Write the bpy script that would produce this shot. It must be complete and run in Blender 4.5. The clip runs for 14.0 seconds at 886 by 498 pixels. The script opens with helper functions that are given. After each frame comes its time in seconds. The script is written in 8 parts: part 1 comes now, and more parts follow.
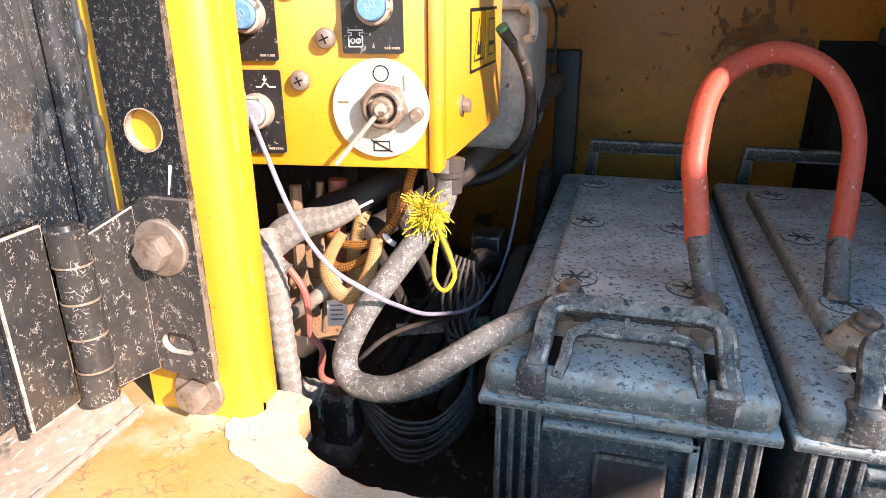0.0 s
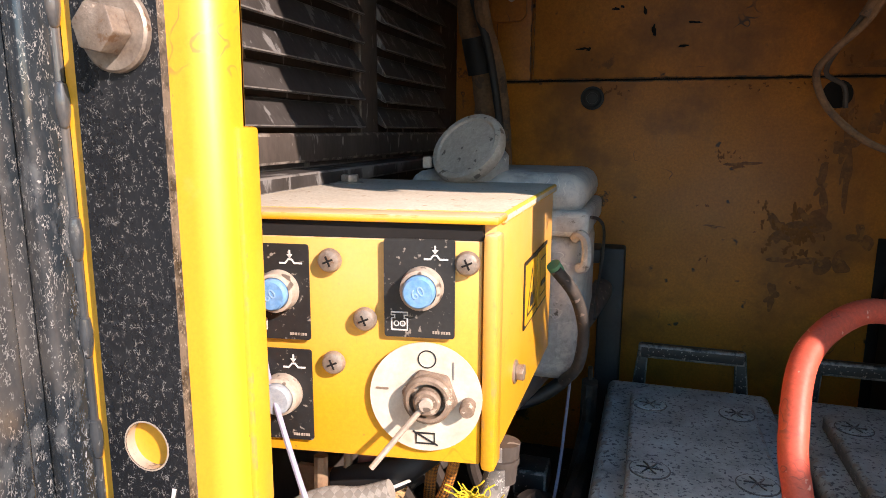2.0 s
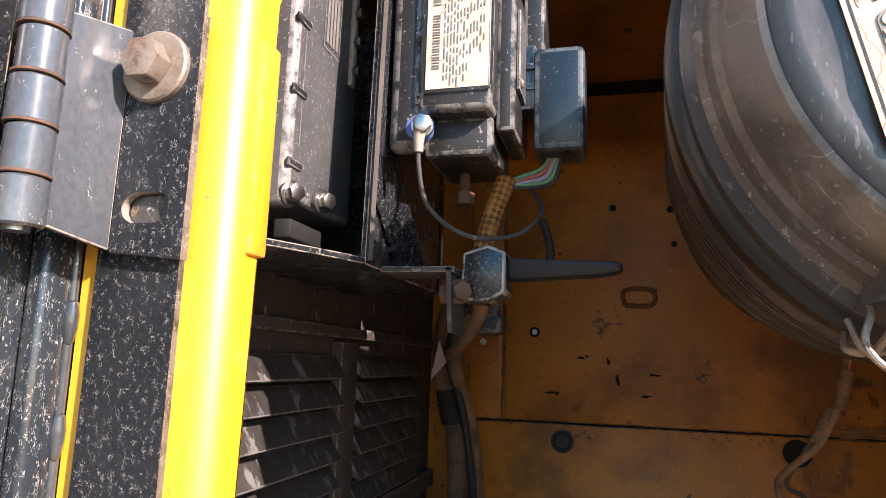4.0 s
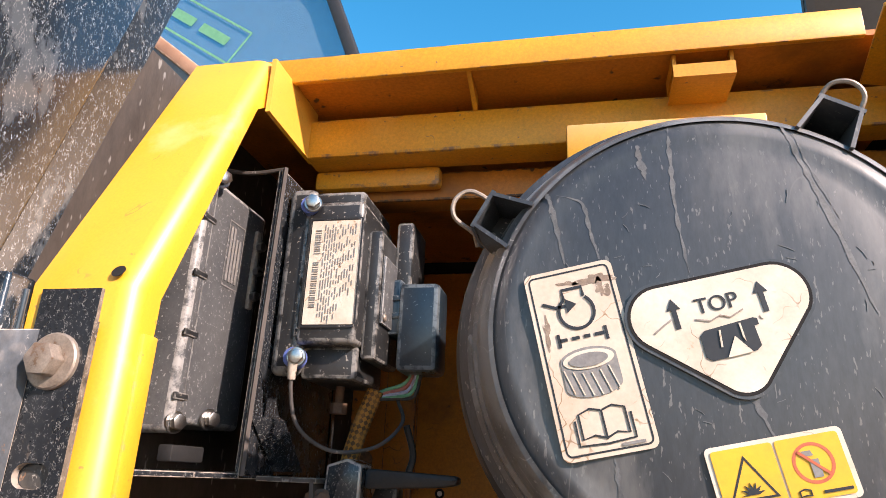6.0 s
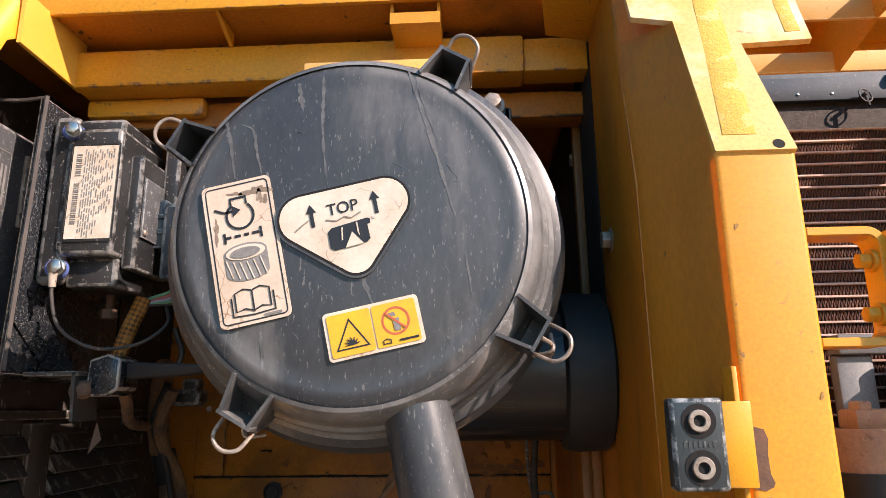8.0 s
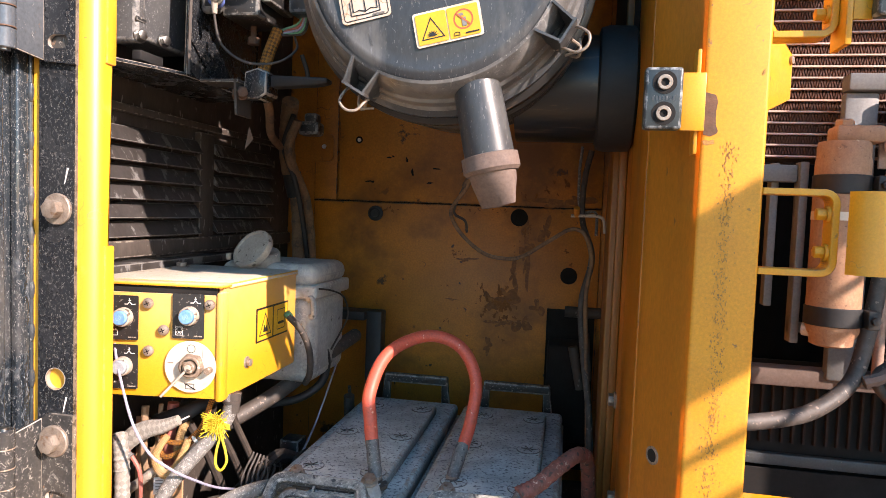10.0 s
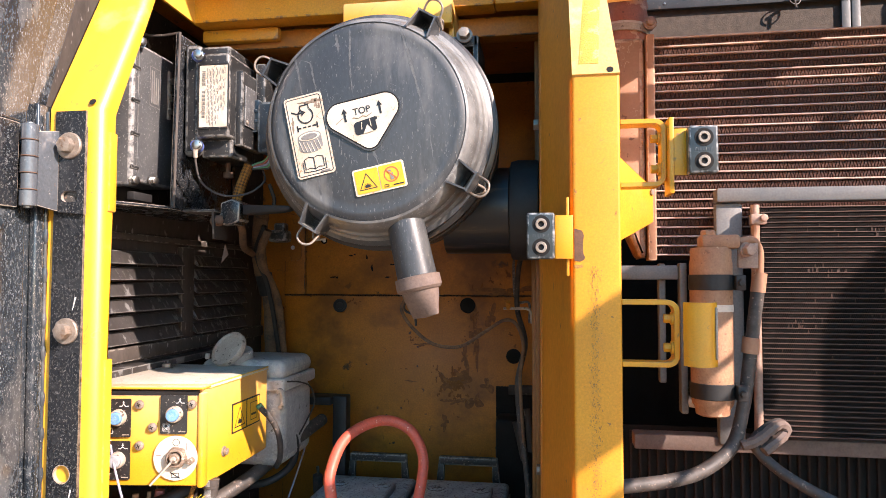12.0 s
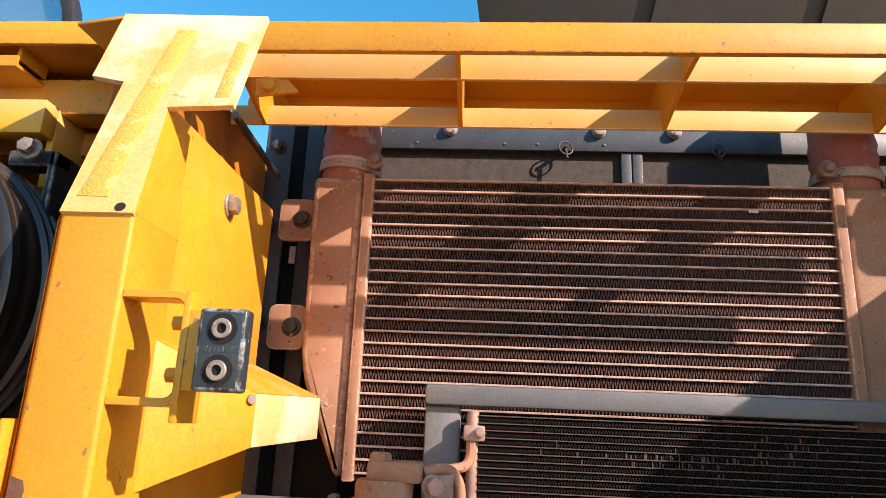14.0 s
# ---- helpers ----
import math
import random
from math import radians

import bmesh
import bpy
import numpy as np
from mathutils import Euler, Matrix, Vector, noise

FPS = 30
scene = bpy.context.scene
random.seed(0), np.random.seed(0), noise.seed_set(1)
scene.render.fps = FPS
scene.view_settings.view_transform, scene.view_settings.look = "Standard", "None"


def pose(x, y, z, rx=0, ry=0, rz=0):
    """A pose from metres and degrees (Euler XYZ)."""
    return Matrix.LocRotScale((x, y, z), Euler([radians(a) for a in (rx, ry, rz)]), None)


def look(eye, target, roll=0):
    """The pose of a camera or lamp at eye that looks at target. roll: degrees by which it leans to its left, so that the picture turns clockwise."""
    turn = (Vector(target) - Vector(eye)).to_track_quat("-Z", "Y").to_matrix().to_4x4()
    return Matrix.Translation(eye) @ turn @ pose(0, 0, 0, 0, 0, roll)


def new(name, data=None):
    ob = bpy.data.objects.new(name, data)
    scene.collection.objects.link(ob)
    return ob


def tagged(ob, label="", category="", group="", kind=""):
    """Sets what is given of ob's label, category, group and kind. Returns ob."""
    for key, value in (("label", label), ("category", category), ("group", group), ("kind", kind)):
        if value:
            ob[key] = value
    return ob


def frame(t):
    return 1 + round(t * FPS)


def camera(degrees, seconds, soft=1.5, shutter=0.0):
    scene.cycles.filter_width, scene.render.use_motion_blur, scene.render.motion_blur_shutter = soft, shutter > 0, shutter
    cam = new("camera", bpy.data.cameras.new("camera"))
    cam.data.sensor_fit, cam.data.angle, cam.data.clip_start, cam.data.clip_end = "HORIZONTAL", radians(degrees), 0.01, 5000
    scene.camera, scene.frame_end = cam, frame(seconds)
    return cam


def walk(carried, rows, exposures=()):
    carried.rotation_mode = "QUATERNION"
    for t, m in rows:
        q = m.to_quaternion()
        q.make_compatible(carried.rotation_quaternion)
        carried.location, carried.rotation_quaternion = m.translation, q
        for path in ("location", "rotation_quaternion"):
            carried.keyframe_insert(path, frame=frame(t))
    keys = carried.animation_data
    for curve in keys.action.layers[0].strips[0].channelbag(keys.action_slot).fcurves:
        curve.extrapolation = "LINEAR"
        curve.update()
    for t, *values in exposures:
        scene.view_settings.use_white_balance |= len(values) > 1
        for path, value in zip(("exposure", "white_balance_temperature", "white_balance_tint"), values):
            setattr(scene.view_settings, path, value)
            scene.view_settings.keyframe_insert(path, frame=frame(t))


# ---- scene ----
cam = camera(67.7, 14.0, 0.85)
PATH = [
    (0, (0.006, -0.006, 1.555), (-0.486, 1.794, 0.837), -0.2),
    (0.5, (-0.042, 0.057, 1.546), (-0.478, 1.875, 0.836), 0.0),
    (1, (-0.053, 0.094, 1.571), (-0.562, 1.931, 0.966), 0.6),
    (1.5, (-0.054, 0.095, 1.604), (-0.617, 1.951, 1.117), 0.7),
    (2, (-0.041, 0.082, 1.644), (-0.621, 1.962, 1.288), 0.3),
    (2.5, (-0.039, 0.069, 1.689), (-0.61, 1.976, 1.497), 0.7),
    (3, (-0.034, 0.059, 1.737), (-0.578, 1.983, 1.716), 0.9),
    (3.5, (-0.041, 0.07, 1.78), (-0.573, 1.989, 1.965), 0.9),
    (4, (-0.047, 0.059, 1.821), (-0.551, 1.965, 2.157), 1.9),
    (4.2, (-0.043, 0.047, 1.837), (-0.533, 1.945, 2.232), 2.3),
    (6.3, (0.121, -0.073, 1.91), (-0.244, 1.779, 2.571), 2.1),
    (6.5, (0.149, -0.08, 1.911), (-0.178, 1.778, 2.575), 2.0),
    (7, (0.214, -0.098, 1.905), (-0.038, 1.778, 2.551), 1.8),
    (7.5, (0.257, -0.119, 1.883), (0.039, 1.782, 2.465), 1.2),
    (8, (0.277, -0.149, 1.855), (0.18, 1.793, 2.322), -0.7),
    (8.5, (0.282, -0.209, 1.807), (0.254, 1.774, 2.064), -1.0),
    (9, (0.314, -0.263, 1.762), (0.196, 1.731, 1.864), -0.1),
    (9.2, (0.338, -0.283, 1.744), (0.153, 1.709, 1.771), 0.7),
    (11.3, (0.343, -0.525, 1.693), (-0.11, 1.417, 1.54), 1.9),
    (11.5, (0.358, -0.545, 1.717), (-0.068, 1.407, 1.639), 2.0),
    (12, (0.437, -0.557, 1.771), (0.123, 1.416, 1.861), 0.1),
    (12.5, (0.52, -0.495, 1.815), (0.394, 1.481, 2.097), -0.2),
    (13, (0.57, -0.34, 1.844), (0.554, 1.62, 2.241), 0.8),
    (13.5, (0.68, -0.226, 1.871), (0.636, 1.722, 2.321), 0.9),
    (14, (0.831, -0.154, 1.892), (0.701, 1.775, 2.404), 2.5),
]
walk(cam, [(t, look(eye, target, roll)) for t, eye, target, roll in PATH],
     exposures=[(t, ev, kelvin, 27) for t, ev, kelvin in ((0, 1.5, 7200), (0.5, 1.36, 7300), (1, 1.2, 7400), (2, 1.18, 7400), (3, 1.36, 7350), (4.0, 1.56, 7200), (4.2, 1.56, 7200), (6.3, 1.16, 7250), (7, 1.1, 7250), (8, 1.06, 7300), (8.5, 1.14, 7350), (9, 1.29, 7350), (11.5, 1.55, 7250), (12.5, 1.48, 7250), (13, 1.33, 7400), (14, 1.1, 7400))])

# ---- light ----
SUN_FROM = Vector((0.73, -0.45, 0.52)).normalized()
world = bpy.data.worlds.new("sky_world")
scene.world = world
world.use_nodes = True
wn = world.node_tree.nodes
sky = wn.new("ShaderNodeTexSky")
sky.sky_type, sky.sun_disc = "NISHITA", False
sky.sun_elevation = math.asin(SUN_FROM.z)
sky.sun_rotation = math.atan2(SUN_FROM.x, SUN_FROM.y)
sky.air_density, sky.dust_density, sky.ozone_density = 1.0, 0.3, 1.6
wn["Background"].inputs["Strength"].default_value = 0.15
tone = wn.new("ShaderNodeHueSaturation")
tone.inputs["Saturation"].default_value = 1.45
tone.inputs["Hue"].default_value = 0.482
world.node_tree.links.new(sky.outputs["Color"], tone.inputs["Color"])
world.node_tree.links.new(tone.outputs["Color"], wn["Background"].inputs["Color"])
sun = new("sun", bpy.data.lights.new("sun", "SUN"))
sun.data.energy, sun.data.angle, sun.data.color = 3.95, radians(0.53), (1.0, 0.95, 0.87)
sun.matrix_world = look(SUN_FROM * 20, (0, 0, 0))

# ---- materials ----


def mat(name, col, col2=None, rough=0.5, metal=0.0, scale=9.0, grain=260.0, bump=0.12, amount=1.0,
        specks=None, speck_scale=140.0, speck_cut=0.66, wear=None, wear_scale=14.0, wear_cut=0.64,
        stretch=(1, 1, 1), dust=None, dust_amount=0.0, coat=0.0, coat_rough=0.03,
        lines=None, line_scale=180.0, line_width=0.035, line_cut=0.5, edge=None, edge_cut=0.4,
        stain=None, stain_scale=5.0, stain_cut=0.55, blots=None, blot_scale=70.0, blot_cut=0.6):
    """A painted, moulded or bare surface: broad tone, fine grain, specks of dust, worn patches, settled dust."""
    m = bpy.data.materials.new(name)
    m.use_nodes = True
    n, l = m.node_tree.nodes, m.node_tree.links
    b = n["Principled BSDF"]
    co = n.new("ShaderNodeTexCoord")
    mp = n.new("ShaderNodeMapping")
    mp.inputs["Scale"].default_value = stretch
    l.new(co.outputs["Object"], mp.inputs["Vector"])

    def noise_tex(sc, detail=4.0, rgh=0.6):
        t = n.new("ShaderNodeTexNoise")
        t.inputs["Scale"].default_value, t.inputs["Detail"].default_value, t.inputs["Roughness"].default_value = sc, detail, rgh
        l.new(mp.outputs["Vector"], t.inputs["Vector"])
        return t.outputs["Fac"]

    def ramp(src, lo, hi):
        r = n.new("ShaderNodeMapRange")
        r.inputs["From Min"].default_value, r.inputs["From Max"].default_value = lo, hi
        l.new(src, r.inputs["Value"])
        return r.outputs["Result"]

    def mix(fac, a, c, mode="MIX"):
        x = n.new("ShaderNodeMix")
        x.data_type, x.blend_type = "RGBA", mode
        for sock, v in ((x.inputs[0], fac), (x.inputs[6], a), (x.inputs[7], c)):
            if isinstance(v, bpy.types.NodeSocket):
                l.new(v, sock)
            else:
                sock.default_value = (*v, 1) if isinstance(v, tuple) else v
        return x.outputs[2]

    col2 = col2 or tuple(c * 0.72 for c in col)
    broad = ramp(noise_tex(scale, 5.0, 0.62), 0.33, 0.68)
    c = mix(broad, col, col2)
    fine = noise_tex(grain, 3.0, 0.7)
    c = mix(ramp(fine, 0.3, 0.7), c, mix(0.28 * amount, c, (0.0, 0.0, 0.0)))
    rgh = ramp(noise_tex(scale * 3.0), 0.2, 0.8)
    rr = n.new("ShaderNodeMapRange")
    rr.inputs["To Min"].default_value, rr.inputs["To Max"].default_value = rough * 0.85, min(1.0, rough * 1.2)
    l.new(rgh, rr.inputs["Value"])
    if wear:
        w = ramp(noise_tex(wear_scale, 8.0, 0.68), wear_cut, wear_cut + 0.035)
        c = mix(w, c, wear)
    if specks:
        s = ramp(noise_tex(speck_scale, 2.0, 0.5), speck_cut, speck_cut + 0.05)
        c = mix(s, c, specks)
    if stain:
        c = mix(ramp(noise_tex(stain_scale, 7.0, 0.66), stain_cut, stain_cut + 0.12), c, stain)
    if lines:
        off = n.new("ShaderNodeMath")
        off.operation = "SUBTRACT"
        l.new(noise_tex(line_scale, 1.5, 0.5), off.inputs[0])
        off.inputs[1].default_value = 0.5
        ab = n.new("ShaderNodeMath")
        ab.operation = "ABSOLUTE"
        l.new(off.outputs["Value"], ab.inputs[0])
        lm = n.new("ShaderNodeMath")
        lm.operation = "MULTIPLY"
        l.new(ramp(ab.outputs["Value"], line_width, line_width * 0.4), lm.inputs[0])
        l.new(ramp(noise_tex(line_scale * 0.45, 3.0, 0.6), line_cut, line_cut + 0.08), lm.inputs[1])
        c = mix(lm.outputs["Value"], c, lines)
    if dust:
        g = n.new("ShaderNodeNewGeometry")
        sep = n.new("ShaderNodeSeparateXYZ")
        l.new(g.outputs["Normal"], sep.inputs["Vector"])
        mul = n.new("ShaderNodeMath")
        mul.operation = "MULTIPLY"
        l.new(ramp(sep.outputs["Z"], -0.1, 0.8), mul.inputs[0])
        l.new(ramp(noise_tex(scale * 2.3, 6.0, 0.7), 0.62 - dust_amount * 0.5, 0.78), mul.inputs[1])
        c = mix(mul.outputs["Value"], c, dust)
    if blots:
        c = mix(ramp(noise_tex(blot_scale, 3.0, 0.6), blot_cut, blot_cut + 0.06), c, blots)
    if edge:
        at = n.new("ShaderNodeAttribute")
        at.attribute_name = "edge"
        em = n.new("ShaderNodeMath")
        em.operation = "MULTIPLY"
        l.new(at.outputs["Fac"], em.inputs[0])
        l.new(ramp(noise_tex(70.0, 6.0, 0.7), edge_cut, edge_cut + 0.14), em.inputs[1])
        c = mix(em.outputs["Value"], c, edge)
    l.new(c, b.inputs["Base Color"])
    l.new(rr.outputs["Result"], b.inputs["Roughness"])
    b.inputs["Metallic"].default_value = metal
    b.inputs["Coat Weight"].default_value, b.inputs["Coat Roughness"].default_value = coat, coat_rough
    if bump:
        bp = n.new("ShaderNodeBump")
        bp.inputs["Strength"].default_value, bp.inputs["Distance"].default_value = bump, 0.002
        l.new(noise_tex(grain * 0.35, 5.0, 0.65), bp.inputs["Height"])
        l.new(bp.outputs["Normal"], b.inputs["Normal"])
    return m


def braid(name, col, col2, strands=6.0, rough=0.8, dust=(0.3, 0.26, 0.22), contrast=0.85):
    """A woven sleeve: crossing strands round the cable, dusty in patches."""
    m = mat(name, col, tuple(x * 0.7 for x in col), rough, scale=60, grain=500, bump=0.0)
    n, l = m.node_tree.nodes, m.node_tree.links
    b = n["Principled BSDF"]
    base = b.inputs["Base Color"].links[0].from_socket
    co, mp = n.new("ShaderNodeTexCoord"), n.new("ShaderNodeMapping")
    mp.inputs["Rotation"].default_value = (0, 0, radians(45))
    mp.inputs["Scale"].default_value = (strands * 1.414, strands * 1.414, 1)
    l.new(co.outputs["UV"], mp.inputs["Vector"])
    ck = n.new("ShaderNodeTexChecker")
    ck.inputs["Scale"].default_value = 1.0
    l.new(mp.outputs["Vector"], ck.inputs["Vector"])
    tone = n.new("ShaderNodeMath")
    tone.operation = "MULTIPLY"
    l.new(ck.outputs["Fac"], tone.inputs[0])
    tone.inputs[1].default_value = contrast
    x = n.new("ShaderNodeMix")
    x.data_type = "RGBA"
    l.new(tone.outputs["Value"], x.inputs[0])
    l.new(base, x.inputs[6])
    x.inputs[7].default_value = (*col2, 1)
    y = n.new("ShaderNodeMix")
    y.data_type = "RGBA"
    nz, rg = n.new("ShaderNodeTexNoise"), n.new("ShaderNodeMapRange")
    nz.inputs["Scale"].default_value = 45.0
    l.new(co.outputs["Object"], nz.inputs["Vector"])
    rg.inputs["From Min"].default_value, rg.inputs["From Max"].default_value, rg.inputs["To Max"].default_value = 0.5, 0.7, 0.6
    l.new(nz.outputs["Fac"], rg.inputs["Value"])
    l.new(rg.outputs["Result"], y.inputs[0])
    l.new(x.outputs[2], y.inputs[6])
    y.inputs[7].default_value = (*dust, 1)
    l.new(y.outputs[2], b.inputs["Base Color"])
    bp = n.new("ShaderNodeBump")
    bp.inputs["Strength"].default_value, bp.inputs["Distance"].default_value = 0.6, 0.0015
    l.new(ck.outputs["Fac"], bp.inputs["Height"])
    l.new(bp.outputs["Normal"], b.inputs["Normal"])
    return m


YELLOW = (0.80, 0.36, 0.014)
m_yellow = mat("yellow_paint", YELLOW, (0.68, 0.278, 0.02), 0.36, scale=5, grain=420, bump=0.05, amount=0.6, specks=(0.3, 0.16, 0.05), speck_scale=90, speck_cut=0.72, dust=(0.62, 0.42, 0.18), dust_amount=0.24, lines=(0.42, 0.2, 0.05), line_scale=60, line_width=0.012, line_cut=0.6, edge=(0.33, 0.17, 0.08), edge_cut=0.52)
m_yellow_old = mat("weathered_yellow_paint", (0.80, 0.348, 0.016), (0.70, 0.272, 0.018), 0.5, scale=6, grain=300, bump=0.08, amount=0.9, wear=(0.3, 0.13, 0.06), wear_scale=26, wear_cut=0.68, specks=(0.25, 0.12, 0.05), speck_scale=120, speck_cut=0.71, dust=(0.62, 0.41, 0.18), dust_amount=0.24, lines=(0.3, 0.14, 0.05), line_scale=45, line_width=0.012, line_cut=0.63, edge=(0.25, 0.12, 0.06), edge_cut=0.5)
# shaded copy of the yellow, reddened to paint a warm shade; brown streaks are stains
m_yellow_side = mat("shaded_streaked_yellow_paint", (0.84, 0.335, 0.03), (0.72, 0.265, 0.025), 0.45, scale=5, grain=300, bump=0.06, amount=0.6, stretch=(1, 1, 0.35), stain=(0.52, 0.2, 0.035), stain_scale=9, stain_cut=0.55, specks=(0.3, 0.14, 0.05), speck_scale=110, speck_cut=0.72)
# stained inside paint; its brown also serves as shade under the roof
m_yellow_in = mat("inner_yellow_stains_and_shade", (0.70, 0.238, 0.02), (0.45, 0.148, 0.014), 0.5, scale=5, grain=240, bump=0.1, amount=1.0, wear=(0.09, 0.042, 0.018), wear_scale=9, wear_cut=0.63, specks=(0.07, 0.04, 0.02), speck_scale=46, speck_cut=0.71, lines=(0.1, 0.05, 0.02), line_scale=26, line_width=0.012, line_cut=0.62, stain=(0.24, 0.082, 0.012), stain_scale=3.2, stain_cut=0.5, edge=(0.08, 0.04, 0.02), edge_cut=0.42)
# darker, browner yellow for the strips on the right wall
m_yellow_dark = mat("dark_brown_yellow_paint", (0.32, 0.118, 0.018), (0.17, 0.062, 0.014), 0.5, scale=5, grain=240, bump=0.1, wear=(0.07, 0.034, 0.016), wear_scale=9, wear_cut=0.6, specks=(0.06, 0.035, 0.02), speck_scale=50, speck_cut=0.7, stretch=(1, 1, 0.4), edge=(0.3, 0.13, 0.03), edge_cut=0.45)
m_grit = mat("worn_grit_on_yellow", (0.46, 0.24, 0.06), (0.34, 0.165, 0.045), 0.75, scale=60, grain=700, bump=0.4, wear=(0.2, 0.12, 0.06), wear_scale=90, wear_cut=0.56)
m_sill = mat("dusty_sill_paint", (0.68, 0.44, 0.22), (0.70, 0.36, 0.08), 0.6, scale=9, grain=260, bump=0.15, amount=0.6, stain=(0.72, 0.6, 0.44), stain_scale=6, stain_cut=0.52, wear=(0.62, 0.36, 0.2), wear_scale=7, wear_cut=0.6, specks=(0.3, 0.16, 0.08), speck_scale=110, speck_cut=0.68, lines=(0.4, 0.22, 0.1), line_scale=70, line_width=0.02, line_cut=0.52)
# blue in the base colour stands in for reflected sky; dust and scratches on top
m_door = mat("dusty_scratched_black_paint", (0.014, 0.021, 0.028), (0.038, 0.048, 0.057), 0.2, coat=0.5, coat_rough=0.1, scale=7, grain=300, bump=0.14, specks=(0.34, 0.335, 0.325), speck_scale=520, speck_cut=0.67, wear=(0.07, 0.08, 0.088), wear_scale=12, wear_cut=0.58, stretch=(1, 1, 0.5), lines=(0.23, 0.23, 0.225), line_scale=640, line_width=0.045, line_cut=0.515, stain=(0.11, 0.105, 0.1), stain_scale=5, stain_cut=0.6)
m_run = mat("chalky_run", (0.085, 0.088, 0.09), (0.15, 0.15, 0.148), 0.6, scale=120, grain=500, bump=0.05)
# lighter blue-black: edge highlights and sky sheen are in the colour
m_edge = mat("smooth_black_with_sky_sheen", (0.03, 0.037, 0.044), (0.07, 0.08, 0.088), 0.25, coat=0.6, coat_rough=0.1, scale=8, grain=300, bump=0.1, stretch=(1, 1, 0.4), wear=(0.2, 0.2, 0.2), wear_scale=22, wear_cut=0.62, lines=(0.26, 0.26, 0.26), line_scale=300, line_width=0.04, line_cut=0.6, stain=(0.16, 0.14, 0.125), stain_scale=9, stain_cut=0.6)
m_box = mat("bright_yellow_paint", (0.86, 0.415, 0.022), (0.78, 0.35, 0.022), 0.34, scale=6, grain=420, bump=0.04, amount=0.45, dust=(0.66, 0.58, 0.46), dust_amount=1.5, lines=(0.62, 0.26, 0.02), line_scale=40, line_width=0.014, line_cut=0.57, specks=(0.4, 0.2, 0.05), speck_scale=150, speck_cut=0.74, edge=(0.6, 0.3, 0.08), edge_cut=0.5)
m_post = mat("sun_bleached_yellow_paint", (0.86, 0.415, 0.022), (0.82, 0.37, 0.022), 0.46, coat=0.9, coat_rough=0.45, scale=5, grain=420, bump=0.05, amount=0.45, stain=(0.84, 0.47, 0.13), stain_scale=6, stain_cut=0.57, specks=(0.4, 0.2, 0.05), speck_scale=130, speck_cut=0.73, lines=(0.5, 0.24, 0.04), line_scale=44, line_width=0.014, line_cut=0.58, edge=(0.6, 0.3, 0.08), edge_cut=0.5)
m_black = mat("black_dusty_paint", (0.012, 0.0145, 0.018), (0.026, 0.029, 0.033), 0.26, scale=9, grain=260, bump=0.12, specks=(0.22, 0.2, 0.18), speck_scale=560, speck_cut=0.69, wear=(0.1, 0.082, 0.07), wear_scale=16, wear_cut=0.66, stretch=(1, 1, 0.8), lines=(0.22, 0.212, 0.2), line_scale=600, line_width=0.04, line_cut=0.52, edge=(0.36, 0.3, 0.25), edge_cut=0.38)
m_plastic = mat("black_plastic", (0.014, 0.015, 0.016), (0.034, 0.034, 0.034), 0.42, scale=9, grain=300, bump=0.06, specks=(0.25, 0.22, 0.19), speck_scale=240, speck_cut=0.66, lines=(0.22, 0.2, 0.18), line_scale=330, line_width=0.04, line_cut=0.62, edge=(0.2, 0.19, 0.175), edge_cut=0.42)
m_module = mat("dusty_cast_housing", (0.065, 0.067, 0.07), (0.12, 0.12, 0.12), 0.38, scale=9, grain=300, bump=0.1, specks=(0.3, 0.29, 0.28), speck_scale=260, speck_cut=0.64, lines=(0.26, 0.255, 0.245), line_scale=330, line_width=0.045, line_cut=0.57, edge=(0.3, 0.29, 0.275), edge_cut=0.4)
m_rubber = mat("black_rubber", (0.013, 0.013, 0.014), (0.026, 0.024, 0.023), 0.6, scale=12, grain=200, bump=0.1)
m_lid = mat("grey_black_moulded_plastic", (0.038, 0.042, 0.047), (0.062, 0.065, 0.068), 0.36, scale=5, grain=260, bump=0.06, amount=1.0, specks=(0.13, 0.125, 0.118), speck_scale=460, speck_cut=0.645, wear=(0.12, 0.112, 0.105), wear_scale=14, wear_cut=0.63, dust=(0.3, 0.28, 0.25), dust_amount=0.3, stretch=(1, 1, 0.3), stain=(0.105, 0.103, 0.1), stain_scale=13, stain_cut=0.54, lines=(0.13, 0.125, 0.118), line_scale=16, line_width=0.004, line_cut=0.5)
m_dirt = mat("dusty_dark_steel", (0.045, 0.034, 0.028), (0.09, 0.072, 0.06), 0.75, scale=9, grain=160, bump=0.25, specks=(0.24, 0.22, 0.2), speck_scale=90, speck_cut=0.66, stretch=(1, 1, 0.4), edge=(0.22, 0.19, 0.16), edge_cut=0.45)
m_louvre = mat("dusty_louvre_steel", (0.028, 0.024, 0.022), (0.06, 0.053, 0.05), 0.55, scale=18, grain=180, bump=0.2, wear=(0.16, 0.155, 0.15), wear_scale=42, wear_cut=0.56, stretch=(1, 1, 0.3), lines=(0.2, 0.195, 0.185), line_scale=90, line_width=0.04, line_cut=0.6, edge=(0.17, 0.16, 0.15), edge_cut=0.35)
